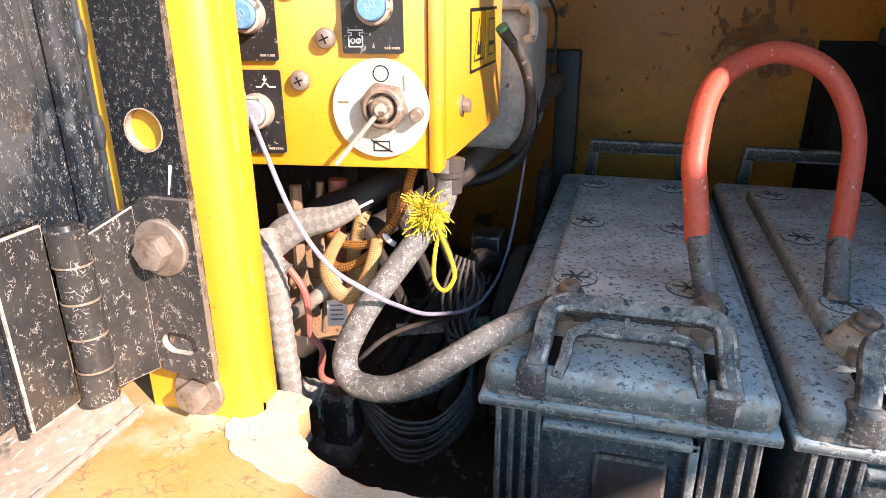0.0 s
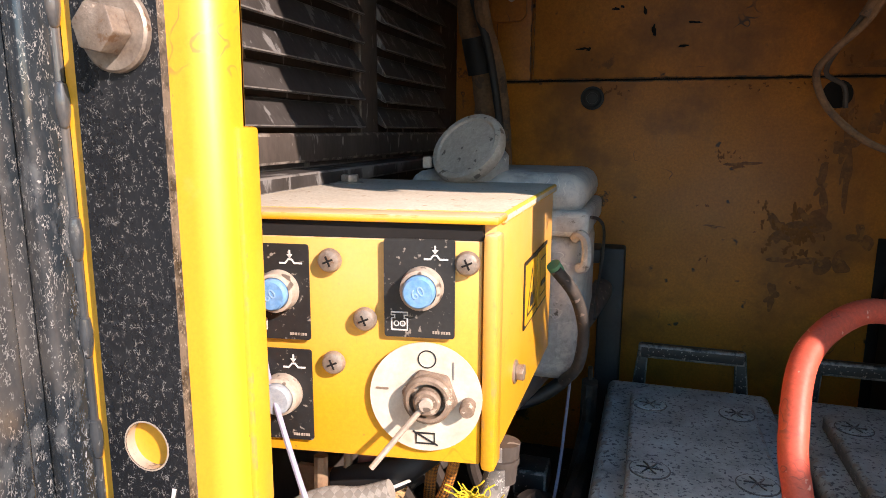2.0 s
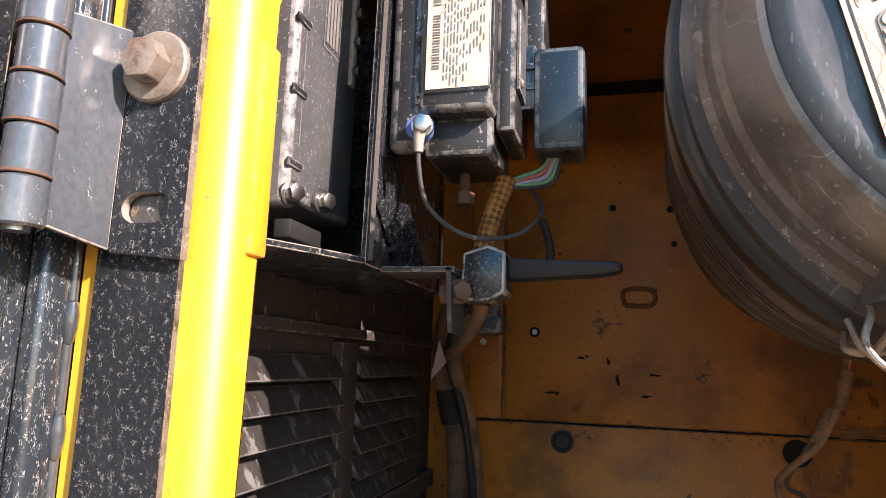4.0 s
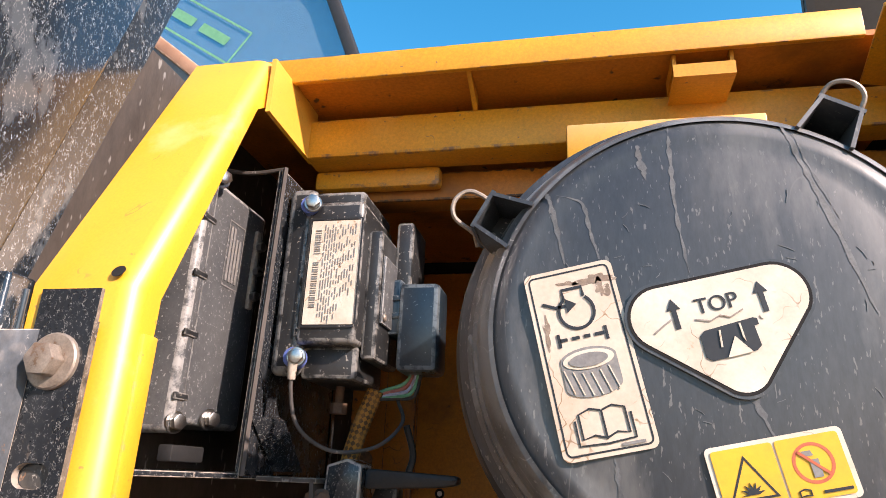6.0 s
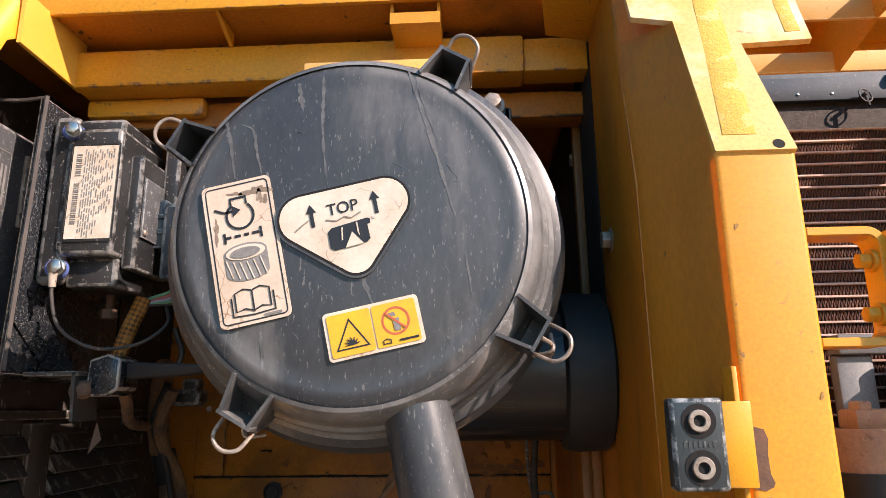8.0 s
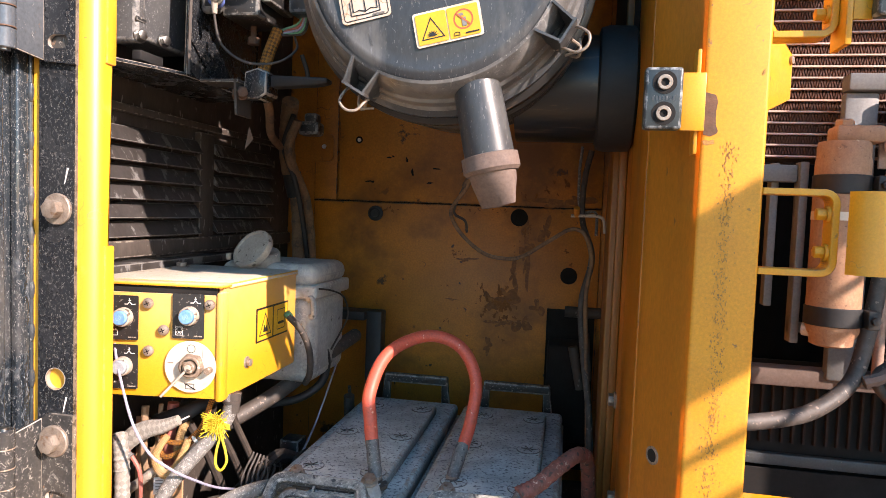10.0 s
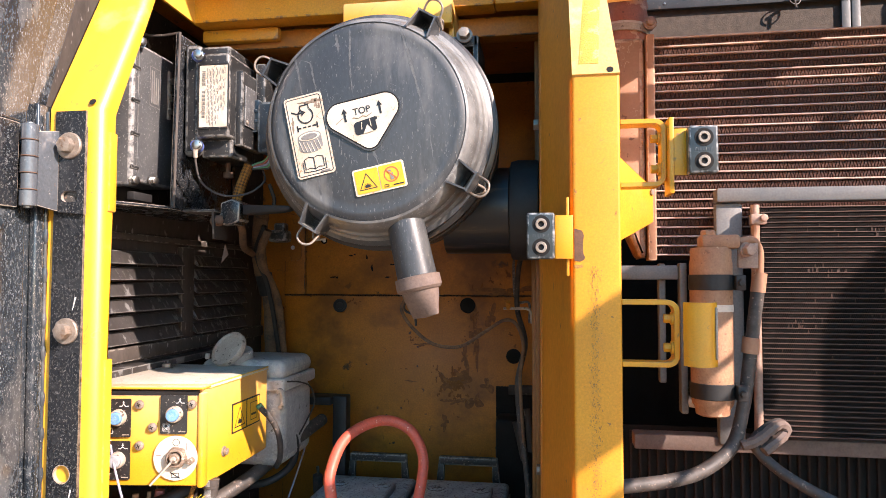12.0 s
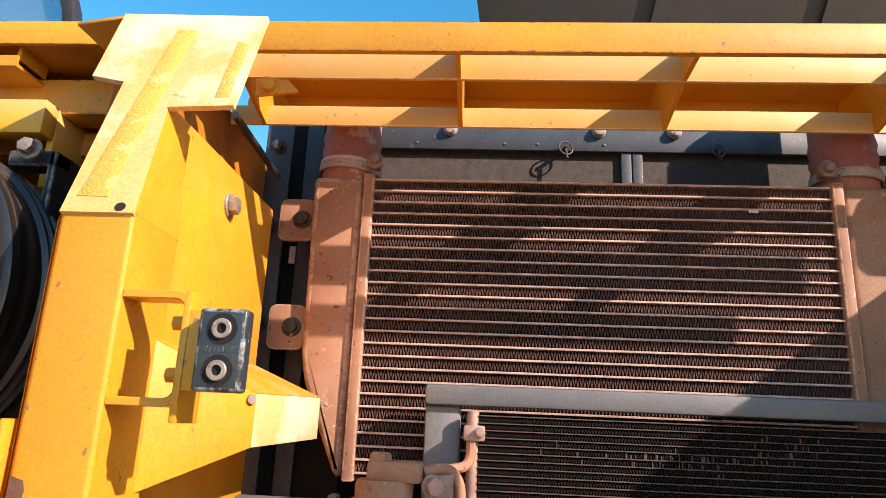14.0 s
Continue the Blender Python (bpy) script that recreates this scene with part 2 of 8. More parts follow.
m_battery = mat("dusty_black_battery_plastic", (0.06, 0.076, 0.082), (0.13, 0.15, 0.15), 0.55, scale=9, grain=200, bump=0.4, dust=(0.66, 0.77, 0.76), dust_amount=1.2, blots=(0.12, 0.145, 0.165), blot_scale=210, blot_cut=0.56, stain=(0.48, 0.42, 0.33), stain_scale=8, stain_cut=0.58, lines=(0.3, 0.3, 0.3), line_scale=260, line_width=0.05, line_cut=0.5, edge=(0.34, 0.31, 0.27), edge_cut=0.46)
m_batt_dark = mat("grimy_black_battery_plastic", (0.06, 0.066, 0.072), (0.14, 0.14, 0.138), 0.5, scale=14, grain=200, bump=0.2, dust=(0.3, 0.285, 0.26), dust_amount=0.5, blots=(0.03, 0.033, 0.037), blot_scale=120, blot_cut=0.6, lines=(0.36, 0.35, 0.33), line_scale=650, line_width=0.05, line_cut=0.52, edge=(0.26, 0.24, 0.21), edge_cut=0.46)
m_handle = mat("scuffed_handle_plastic", (0.03, 0.034, 0.038), (0.08, 0.08, 0.08), 0.42, scale=22, grain=200, bump=0.2, dust=(0.45, 0.42, 0.37), dust_amount=0.45, blots=(0.03, 0.033, 0.037), blot_scale=110, blot_cut=0.6, lines=(0.36, 0.35, 0.33), line_scale=650, line_width=0.05, line_cut=0.52, edge=(0.5, 0.47, 0.43), edge_cut=0.5)
m_bolt = mat("dull_zinc_bolt", (0.44, 0.37, 0.305), (0.26, 0.195, 0.15), 0.45, metal=0.4, scale=60, grain=500, bump=0.25, wear=(0.2, 0.12, 0.075), wear_scale=120, wear_cut=0.6)
m_steel = mat("bright_steel", (0.55, 0.53, 0.5), (0.4, 0.38, 0.36), 0.3, metal=1.0, scale=40, grain=600, bump=0.05)
m_tan = mat("tan_plastic", (0.52, 0.44, 0.36), (0.36, 0.285, 0.225), 0.6, scale=20, grain=300, bump=0.1, specks=(0.12, 0.09, 0.07), speck_scale=120, speck_cut=0.64)
m_tank = mat("dusty_translucent_plastic", (0.54, 0.525, 0.495), (0.33, 0.315, 0.295), 0.55, scale=14, grain=180, bump=0.15, wear=(0.1, 0.09, 0.075), wear_scale=24, wear_cut=0.62, edge=(0.5, 0.47, 0.42), edge_cut=0.45, lines=(0.6, 0.57, 0.52), line_scale=70, line_width=0.02, line_cut=0.54)
m_rad = mat("dusty_aluminium", (0.5, 0.33, 0.255), (0.3, 0.175, 0.13), 0.5, metal=0.15, scale=30, grain=300, bump=0.1)
m_tube = mat("cooler_tube_aluminium", (0.68, 0.5, 0.42), (0.46, 0.3, 0.235), 0.42, metal=0.2, scale=30, grain=300, bump=0.1)
m_fin = mat("radiator_fins", (0.2, 0.1, 0.074), (0.125, 0.06, 0.046), 0.9, metal=0.1, scale=14, grain=400, bump=0.0, wear=(0.24, 0.18, 0.145), wear_scale=9, wear_cut=0.68)
m_cond = mat("condenser_aluminium", (0.15, 0.086, 0.064), (0.07, 0.042, 0.032), 0.65, metal=0.2, scale=30, grain=300, bump=0.05)
# fin colour taken near black to hold the shade on the condenser
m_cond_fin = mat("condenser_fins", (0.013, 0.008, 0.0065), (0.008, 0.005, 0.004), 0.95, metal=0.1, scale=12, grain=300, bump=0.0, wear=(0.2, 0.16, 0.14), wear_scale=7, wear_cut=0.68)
# dusty brown darkened to paint the shade deep between tubes and fins
m_core_shaded = mat("shaded_dusty_core", (0.035, 0.019, 0.014), (0.02, 0.011, 0.009), 0.9, scale=24, grain=300, bump=0.0)
m_canister = mat("black_ribbed_plastic", (0.012, 0.012, 0.013), (0.026, 0.022, 0.019), 0.34, scale=3, grain=90, bump=0.1, wear=(0.075, 0.05, 0.034), wear_scale=3.0, wear_cut=0.53, stretch=(1.4, 26, 1.4), blots=(0.2, 0.145, 0.11), blot_scale=4.0, blot_cut=0.67)
# bluish grey base paints the sky's sheen over dusty steel
m_hinge = mat("sky_sheen_dusty_black_steel", (0.075, 0.088, 0.102), (0.125, 0.136, 0.148), 0.24, coat=0.6, coat_rough=0.1, scale=12, grain=260, bump=0.1, wear=(0.24, 0.13, 0.075), wear_scale=16, wear_cut=0.62, stretch=(1, 1, 0.7), lines=(0.32, 0.31, 0.3), line_scale=320, line_width=0.035, line_cut=0.61, edge=(0.42, 0.36, 0.3), edge_cut=0.36)
m_boxtop = mat("dust_covered_yellow_paint", (0.66, 0.6, 0.5), (0.55, 0.47, 0.36), 0.75, scale=14, grain=300, bump=0.12, wear=(0.7, 0.42, 0.08), wear_scale=11, wear_cut=0.66, specks=(0.36, 0.26, 0.17), speck_scale=120, speck_cut=0.66, edge=(0.7, 0.42, 0.06), edge_cut=0.35)
m_stain = mat("baked_oil_stain", (0.2, 0.066, 0.012), (0.31, 0.11, 0.016), 0.8, scale=40, grain=300, bump=0.2)
m_oil = mat("baked_black_oil", (0.19, 0.066, 0.012), (0.31, 0.108, 0.016), 0.6, scale=50, grain=300, bump=0.3, blots=(0.3, 0.11, 0.016), blot_scale=90, blot_cut=0.56)
m_weave = braid("coarse_woven_sleeve", (0.42, 0.39, 0.345), (0.2, 0.18, 0.155), 7, contrast=0.75)
m_peach = mat("dusty_tan_bracket_paint", (0.6, 0.36, 0.2), (0.46, 0.25, 0.13), 0.7, scale=30, grain=300, bump=0.2, blots=(0.1, 0.06, 0.04), blot_scale=60, blot_cut=0.58)
# pale with dust on the cap, and with painted sun on the bracket end
m_cap = mat("pale_dust_and_sun_yellow_paint", (0.80, 0.50, 0.2), (0.80, 0.44, 0.1), 0.55, scale=6, grain=300, bump=0.08, stain=(0.78, 0.58, 0.38), stain_scale=7, stain_cut=0.46, specks=(0.4, 0.22, 0.08), speck_scale=120, speck_cut=0.7, lines=(0.5, 0.28, 0.08), line_scale=50, line_width=0.012, line_cut=0.58)
m_whitedust = mat("white_drifted_dust", (0.76, 0.66, 0.52), (0.68, 0.52, 0.33), 0.9, scale=22, grain=400, bump=0.3, specks=(0.35, 0.25, 0.16), speck_scale=160, speck_cut=0.68)
# sunlight as well as dust is mixed into this pale bar colour
m_bar = mat("pale_sunlit_yellow_paint", (0.80, 0.49, 0.16), (0.78, 0.43, 0.1), 0.5, scale=9, grain=300, bump=0.08, amount=0.6, specks=(0.4, 0.22, 0.08), speck_scale=110, speck_cut=0.71, edge=(0.85, 0.7, 0.42), edge_cut=0.4)
m_tread = mat("yellow_grip_strip", (0.74, 0.47, 0.08), (0.68, 0.42, 0.07), 0.8, scale=26, grain=700, bump=0.7, wear=(0.76, 0.5, 0.17), wear_scale=40, wear_cut=0.56, specks=(0.5, 0.32, 0.07), speck_scale=320, speck_cut=0.6)
m_hose_dark = mat("dark_rubber_hose", (0.04, 0.035, 0.032), (0.11, 0.09, 0.078), 0.6, scale=30, grain=160, bump=0.15, specks=(0.2, 0.15, 0.12), speck_scale=150, speck_cut=0.64)
m_rust = mat("rusty_joint", (0.17, 0.085, 0.05), (0.09, 0.05, 0.033), 0.8, scale=80, grain=400, bump=0.3)
m_drift = mat("tan_dust_drift", (0.66, 0.55, 0.4), (0.46, 0.39, 0.3), 0.95, scale=60, grain=500, bump=0.4, blots=(0.16, 0.14, 0.12), blot_scale=220, blot_cut=0.6)
m_oldwire = mat("sun_faded_wire", (0.38, 0.25, 0.15), (0.24, 0.14, 0.085), 0.6, scale=60, grain=300, bump=0.1)
m_hinge_low = mat("rusty_dusty_black_steel", (0.035, 0.036, 0.037), (0.085, 0.078, 0.07), 0.22, coat=0.3, scale=14, grain=260, bump=0.15, wear=(0.26, 0.14, 0.08), wear_scale=22, wear_cut=0.63, stretch=(1, 1, 0.8), lines=(0.32, 0.29, 0.26), line_scale=330, line_width=0.045, line_cut=0.52, edge=(0.45, 0.39, 0.33), edge_cut=0.34)
m_drier = mat("orange_dust_on_aluminium", (0.46, 0.25, 0.14), (0.33, 0.16, 0.09), 0.65, scale=16, grain=260, bump=0.1, wear=(0.54, 0.36, 0.24), wear_scale=12, wear_cut=0.62, specks=(0.2, 0.1, 0.06), speck_scale=140, speck_cut=0.67, lines=(0.24, 0.12, 0.07), line_scale=60, line_width=0.015, line_cut=0.57)
m_redtape = mat("grimy_taped_red_jacket", (0.4, 0.12, 0.09), (0.2, 0.085, 0.065), 0.75, scale=60, grain=200, bump=0.5, blots=(0.09, 0.06, 0.05), blot_scale=90, blot_cut=0.58, lines=(0.55, 0.35, 0.28), line_scale=160, line_width=0.04, line_cut=0.55)
m_chalky = mat("chalk_stained_black_plastic", (0.075, 0.076, 0.078), (0.14, 0.138, 0.134), 0.32, scale=12, grain=260, bump=0.1, stain=(0.2, 0.197, 0.19), stain_scale=9, stain_cut=0.44, specks=(0.24, 0.235, 0.225), speck_scale=260, speck_cut=0.64, lines=(0.26, 0.253, 0.242), line_scale=34, line_width=0.012, line_cut=0.5)
m_loom = mat("brown_cloth_tape", (0.28, 0.155, 0.08), (0.15, 0.085, 0.05), 0.85, scale=30, grain=240, bump=0.4, wear=(0.1, 0.065, 0.045), wear_scale=30, wear_cut=0.58)
m_nut = mat("dusty_brown_brass", (0.36, 0.265, 0.195), (0.2, 0.14, 0.1), 0.6, metal=0.2, scale=90, grain=400, bump=0.35, wear=(0.55, 0.45, 0.36), wear_scale=120, wear_cut=0.58)
# near black: puts the shade of gaps, holes and recesses into colour; also paint chips
m_core = mat("shade_black_and_chips", (0.006, 0.005, 0.0045), (0.011, 0.009, 0.008), 0.95, bump=0.0)
m_terra = mat("dust_coated_tank", (0.45, 0.235, 0.14), (0.3, 0.14, 0.08), 0.7, scale=8, grain=240, bump=0.08, amount=0.4, specks=(0.16, 0.07, 0.045), speck_scale=110, speck_cut=0.68, lines=(0.55, 0.36, 0.25), line_scale=70, line_width=0.015, line_cut=0.56, edge=(0.56, 0.34, 0.22), edge_cut=0.42)
m_grey = mat("blue_grey_steel_frame", (0.14, 0.15, 0.155), (0.2, 0.19, 0.18), 0.55, scale=12, grain=260, bump=0.08, wear=(0.26, 0.2, 0.16), wear_scale=9, wear_cut=0.66)
m_frame = mat("blue_black_steel_frame", (0.045, 0.058, 0.066), (0.08, 0.088, 0.092), 0.5, scale=12, grain=260, bump=0.08, wear=(0.16, 0.13, 0.11), wear_scale=9, wear_cut=0.66, specks=(0.2, 0.17, 0.14), speck_scale=200, speck_cut=0.68)
m_hosered = mat("dusty_red_rubber", (0.5, 0.19, 0.12), (0.36, 0.13, 0.085), 0.65, scale=14, grain=260, bump=0.15, wear=(0.56, 0.32, 0.22), wear_scale=18, wear_cut=0.58, specks=(0.16, 0.07, 0.045), speck_scale=130, speck_cut=0.68)
m_tan_braid = braid("tan_braided_sleeve", (0.62, 0.38, 0.15), (0.3, 0.16, 0.06), 16, dust=(0.6, 0.44, 0.27))
m_blue_ink = mat("pale_blue_moulding", (0.26, 0.47, 0.74), (0.3, 0.48, 0.7), 0.45, scale=150, bump=0.03)
m_red = mat("red_cable_jacket", (0.74, 0.115, 0.065), (0.6, 0.11, 0.07), 0.5, scale=40, grain=300, bump=0.08, specks=(0.75, 0.42, 0.32), speck_scale=110, speck_cut=0.69, lines=(0.34, 0.07, 0.05), line_scale=80, line_width=0.02, line_cut=0.55)
m_hose = mat("dusty_rubber_hose", (0.11, 0.105, 0.1), (0.24, 0.225, 0.205), 0.7, scale=34, grain=200, bump=0.3, lines=(0.46, 0.43, 0.39), line_scale=520, line_width=0.05, line_cut=0.5, blots=(0.1, 0.092, 0.085), blot_scale=110, blot_cut=0.6)
m_braid = braid("dusty_braided_sleeve", (0.46, 0.42, 0.36), (0.2, 0.17, 0.145), 13)
m_orange_braid = braid("orange_braided_sleeve", (0.54, 0.2, 0.02), (0.05, 0.022, 0.01), 10, dust=(0.42, 0.18, 0.04))
m_wire_dark = mat("dark_wires", (0.025, 0.02, 0.018), (0.08, 0.058, 0.045), 0.7, scale=40)
m_label = mat("cream_label", (0.72, 0.64, 0.53), (0.54, 0.43, 0.32), 0.45, scale=22, grain=300, bump=0.0, amount=0.4, wear=(0.38, 0.23, 0.13), wear_scale=20, wear_cut=0.63, lines=(0.3, 0.2, 0.13), line_scale=60, line_width=0.012, line_cut=0.52)
m_label_tan = mat("stained_tan_label", (0.68, 0.56, 0.45), (0.54, 0.41, 0.3), 0.45, scale=16, grain=300, bump=0.0, amount=0.4, wear=(0.34, 0.19, 0.1), wear_scale=17, wear_cut=0.65, lines=(0.3, 0.18, 0.1), line_scale=55, line_width=0.012, line_cut=0.5)
m_plug = mat("blue_black_plug_plastic", (0.01, 0.02, 0.03), (0.022, 0.034, 0.044), 0.3, scale=14, grain=260, bump=0.05, specks=(0.16, 0.17, 0.17), speck_scale=300, speck_cut=0.7, edge=(0.1, 0.12, 0.13), edge_cut=0.4)
m_caked = mat("dust_caked_black_paint", (0.4, 0.33, 0.265), (0.26, 0.21, 0.165), 0.85, scale=16, grain=300, bump=0.35, blots=(0.09, 0.08, 0.07), blot_scale=90, blot_cut=0.6, specks=(0.55, 0.48, 0.4), speck_scale=240, speck_cut=0.6, stretch=(1, 0.4, 1))
m_white = mat("white_print", (0.75, 0.73, 0.7), (0.6, 0.58, 0.55), 0.5, scale=40, bump=0.0, amount=0.4)
m_disc = mat("dusty_white_disc", (0.68, 0.63, 0.54), (0.56, 0.48, 0.38), 0.5, scale=60, grain=400, bump=0.0, amount=0.5, stain=(0.5, 0.42, 0.33), stain_scale=40, stain_cut=0.58)
m_ink = mat("black_print", (0.012, 0.013, 0.016), (0.02, 0.02, 0.022), 0.45, scale=60, bump=0.0)
m_inky = mat("grey_print", (0.27, 0.25, 0.23), (0.2, 0.19, 0.18), 0.5, scale=60, bump=0.0)
m_warn = mat("amber_label", (0.82, 0.44, 0.02), (0.7, 0.36, 0.03), 0.4, scale=30, bump=0.0, amount=0.3)
m_redink = mat("red_print", (0.62, 0.12, 0.05), (0.5, 0.12, 0.05), 0.5, bump=0.0)
m_blue = mat("blue_button_cap", (0.12, 0.34, 0.66), (0.2, 0.4, 0.66), 0.4, scale=200, bump=0.03)
m_grey_btn = mat("grey_blue_button_cap", (0.42, 0.47, 0.5), (0.3, 0.34, 0.38), 0.5, scale=150, bump=0.03)
m_wire_white = mat("lilac_wire", (0.42, 0.4, 0.52), (0.34, 0.32, 0.42), 0.5, scale=60)
m_wire_red = mat("pink_red_wire", (0.55, 0.13, 0.1), (0.4, 0.16, 0.12), 0.55, scale=60)
m_wire_green = mat("green_wire", (0.16, 0.4, 0.22), (0.1, 0.3, 0.16), 0.5, scale=60)
m_string = mat("yellow_string", (0.8, 0.62, 0.03), (0.7, 0.5, 0.04), 0.8, scale=300, bump=0.3)
m_wire_blue = mat("blue_bush", (0.14, 0.2, 0.5), (0.1, 0.14, 0.36), 0.4, bump=0.0)
m_ground = mat("dry_soil", (0.27, 0.205, 0.145), (0.2, 0.15, 0.105), 0.95, scale=0.8, grain=30, bump=0.6, specks=(0.22, 0.17, 0.13), speck_scale=9, speck_cut=0.66)
m_shed = mat("dark_grey_sheet_metal", (0.022, 0.018, 0.015), (0.04, 0.032, 0.026), 0.6, scale=2, grain=60, bump=0.1)
m_cabgrey = mat("grey_cab_panel", (0.16, 0.16, 0.165), (0.2, 0.2, 0.2), 0.5, scale=3, grain=80)
m_snout = mat("brown_rubber_valve", (0.2, 0.14, 0.115), (0.15, 0.1, 0.08), 0.75, scale=30, bump=0.1)
m_screen = mat("insect_screen", (0.105, 0.08, 0.06), (0.06, 0.046, 0.036), 0.8, scale=60, grain=900, bump=0.4)


def glass(name, tint):
    m = bpy.data.materials.new(name)
    m.use_nodes = True
    b = m.node_tree.nodes["Principled BSDF"]
    b.inputs["Base Color"].default_value = (*tint, 1)
    b.inputs["Roughness"].default_value = 0.02
    b.inputs["Transmission Weight"].default_value = 0.85
    b.inputs["IOR"].default_value = 1.45
    return m


m_glass = glass("tinted_cab_glass", (0.35, 0.5, 0.55))

# ---- mesh helpers ----
ORIGIN = {}


def thing(name, base, label, category, group="", kind=""):
    ob = new(name)
    ob.empty_display_size = 0.05
    ob.location = base
    ORIGIN[ob] = Vector(base)
    return tagged(ob, label, category, group, kind)


def part(name, bm, material, parent=None, label="", angle=32):
    """One mesh object, built in world metres, under a thing or a part."""
    me = bpy.data.meshes.new(name)
    o = ORIGIN.get(parent, Vector())
    if parent is not None:
        bmesh.ops.translate(bm, vec=-o, verts=bm.verts)
    bmesh.ops.recalc_face_normals(bm, faces=bm.faces)
    bm.to_mesh(me)
    bm.free()
    me.materials.append(material)
    me.shade_smooth()
    me.set_sharp_from_angle(angle=radians(angle))
    ob = new(name, me)
    ob.parent = parent
    ORIGIN[ob] = o
    return tagged(ob, label)


def join(*bms):
    out = bms[0]
    for b in bms[1:]:
        me = bpy.data.meshes.new("tmp")
        b.to_mesh(me)
        out.from_mesh(me)
        b.free()
        bpy.data.meshes.remove(me)
    return out


def chamfer(bm, width, seg):
    """Round all edges, and mark the rounded faces, where paint wears and dust catches."""
    worn = bm.faces.layers.float.new("edge")
    done = bmesh.ops.bevel(bm, geom=bm.edges[:], offset=width, segments=seg, affect="EDGES", profile=0.5)
    for f in done["faces"]:
        f[worn] = 1.0


def box(x0, x1, y0, y1, z0, z1, bev=0.0, seg=2):
    bm = bmesh.new()
    bmesh.ops.create_cube(bm, size=1)
    for v in bm.verts:
        v.co = ((x0 + x1) / 2 + v.co.x * (x1 - x0), (y0 + y1) / 2 + v.co.y * (y1 - y0), (z0 + z1) / 2 + v.co.z * (z1 - z0))
    if bev:
        chamfer(bm, bev, seg)
    return bm


def moved(bm, m):
    bmesh.ops.transform(bm, matrix=m, verts=bm.verts)
    return bm


def prism(pts, axis, a0, a1, bev=0.0, seg=2):
    """A flat outline (two coordinates, in the order of the other two axes) carried along an axis."""
    bm = bmesh.new()
    order = {"x": (1, 2, 0), "y": (0, 2, 1), "z": (0, 1, 2)}[axis]

    def at(p, a):
        v = [0, 0, 0]
        v[order[0]], v[order[1]], v[order[2]] = p[0], p[1], a
        return bm.verts.new(v)
    lo, hi = [at(p, a0) for p in pts], [at(p, a1) for p in pts]
    bm.faces.new(lo)
    bm.faces.new(hi)
    k = len(pts)
    for i in range(k):
        bm.faces.new((lo[i], lo[(i + 1) % k], hi[(i + 1) % k], hi[i]))
    bmesh.ops.recalc_face_normals(bm, faces=bm.faces)
    if bev:
        chamfer(bm, bev, seg)
    return bm


def slab(pts, thick, bev=0.0):
    """A flat plate from its corners in space, with thickness to the side of its normal's back."""
    bm = bmesh.new()
    ps = [Vector(p) for p in pts]
    nrm = (ps[1] - ps[0]).cross(ps[2] - ps[0]).normalized() * thick
    a, b = [bm.verts.new(p) for p in ps], [bm.verts.new(p - nrm) for p in ps]
    bm.faces.new(a)
    bm.faces.new(b[::-1])
    k = len(ps)
    for i in range(k):
        bm.faces.new((a[i], b[i], b[(i + 1) % k], a[(i + 1) % k]))
    bmesh.ops.recalc_face_normals(bm, faces=bm.faces)
    if bev:
        chamfer(bm, bev, 2)
    return bm


def frame_from(d):
    return Vector(d).normalized().to_track_quat("Z", "Y").to_matrix().to_4x4()


def cyl(p0, p1, r0, r1=None, seg=24):
    p0, p1 = Vector(p0), Vector(p1)
    bm = bmesh.new()
    bmesh.ops.create_cone(bm, cap_ends=True, segments=seg, radius1=r0, radius2=r0 if r1 is None else r1, depth=(p1 - p0).length)
    return moved(bm, Matrix.Translation((p0 + p1) / 2) @ frame_from(p1 - p0))


def lathe(profile, origin, d, seg=48, closed=False):
    """Rings of (radius, height) turned round the direction d."""
    bm = bmesh.new()
    rings = []
    for r, h in profile:
        rings.append([bm.verts.new((r * math.cos(2 * math.pi * i / seg), r * math.sin(2 * math.pi * i / seg), h)) for i in range(seg)] if r > 1e-6 else [bm.verts.new((0, 0, h))])
    for a, b in zip(rings, rings[1:] + ([rings[0]] if closed else [])):
        for i in range(seg):
            j = (i + 1) % seg
            if len(a) == 1 and len(b) == 1:
                continue
            if len(a) == 1:
                bm.faces.new((a[0], b[i], b[j]))
            elif len(b) == 1:
                bm.faces.new((a[i], b[0], a[j]))
            else:
                bm.faces.new((a[i], a[j], b[j], b[i]))
    return moved(bm, Matrix.Translation(origin) @ frame_from(d))


def smooth_path(pts, n=6):
    ps = [Vector(p) for p in pts]
    ps = [2 * ps[0] - ps[1]] + ps + [2 * ps[-1] - ps[-2]]
    out = []
    for a, b, c, d in zip(ps, ps[1:], ps[2:], ps[3:]):
        for i in range(n):
            t = i / n
            out.append(0.5 * (2 * b + (c - a) * t + (2 * a - 5 * b + 4 * c - d) * t * t + (3 * b - a - 3 * c + d) * t ** 3))
    return out + [ps[-2]]


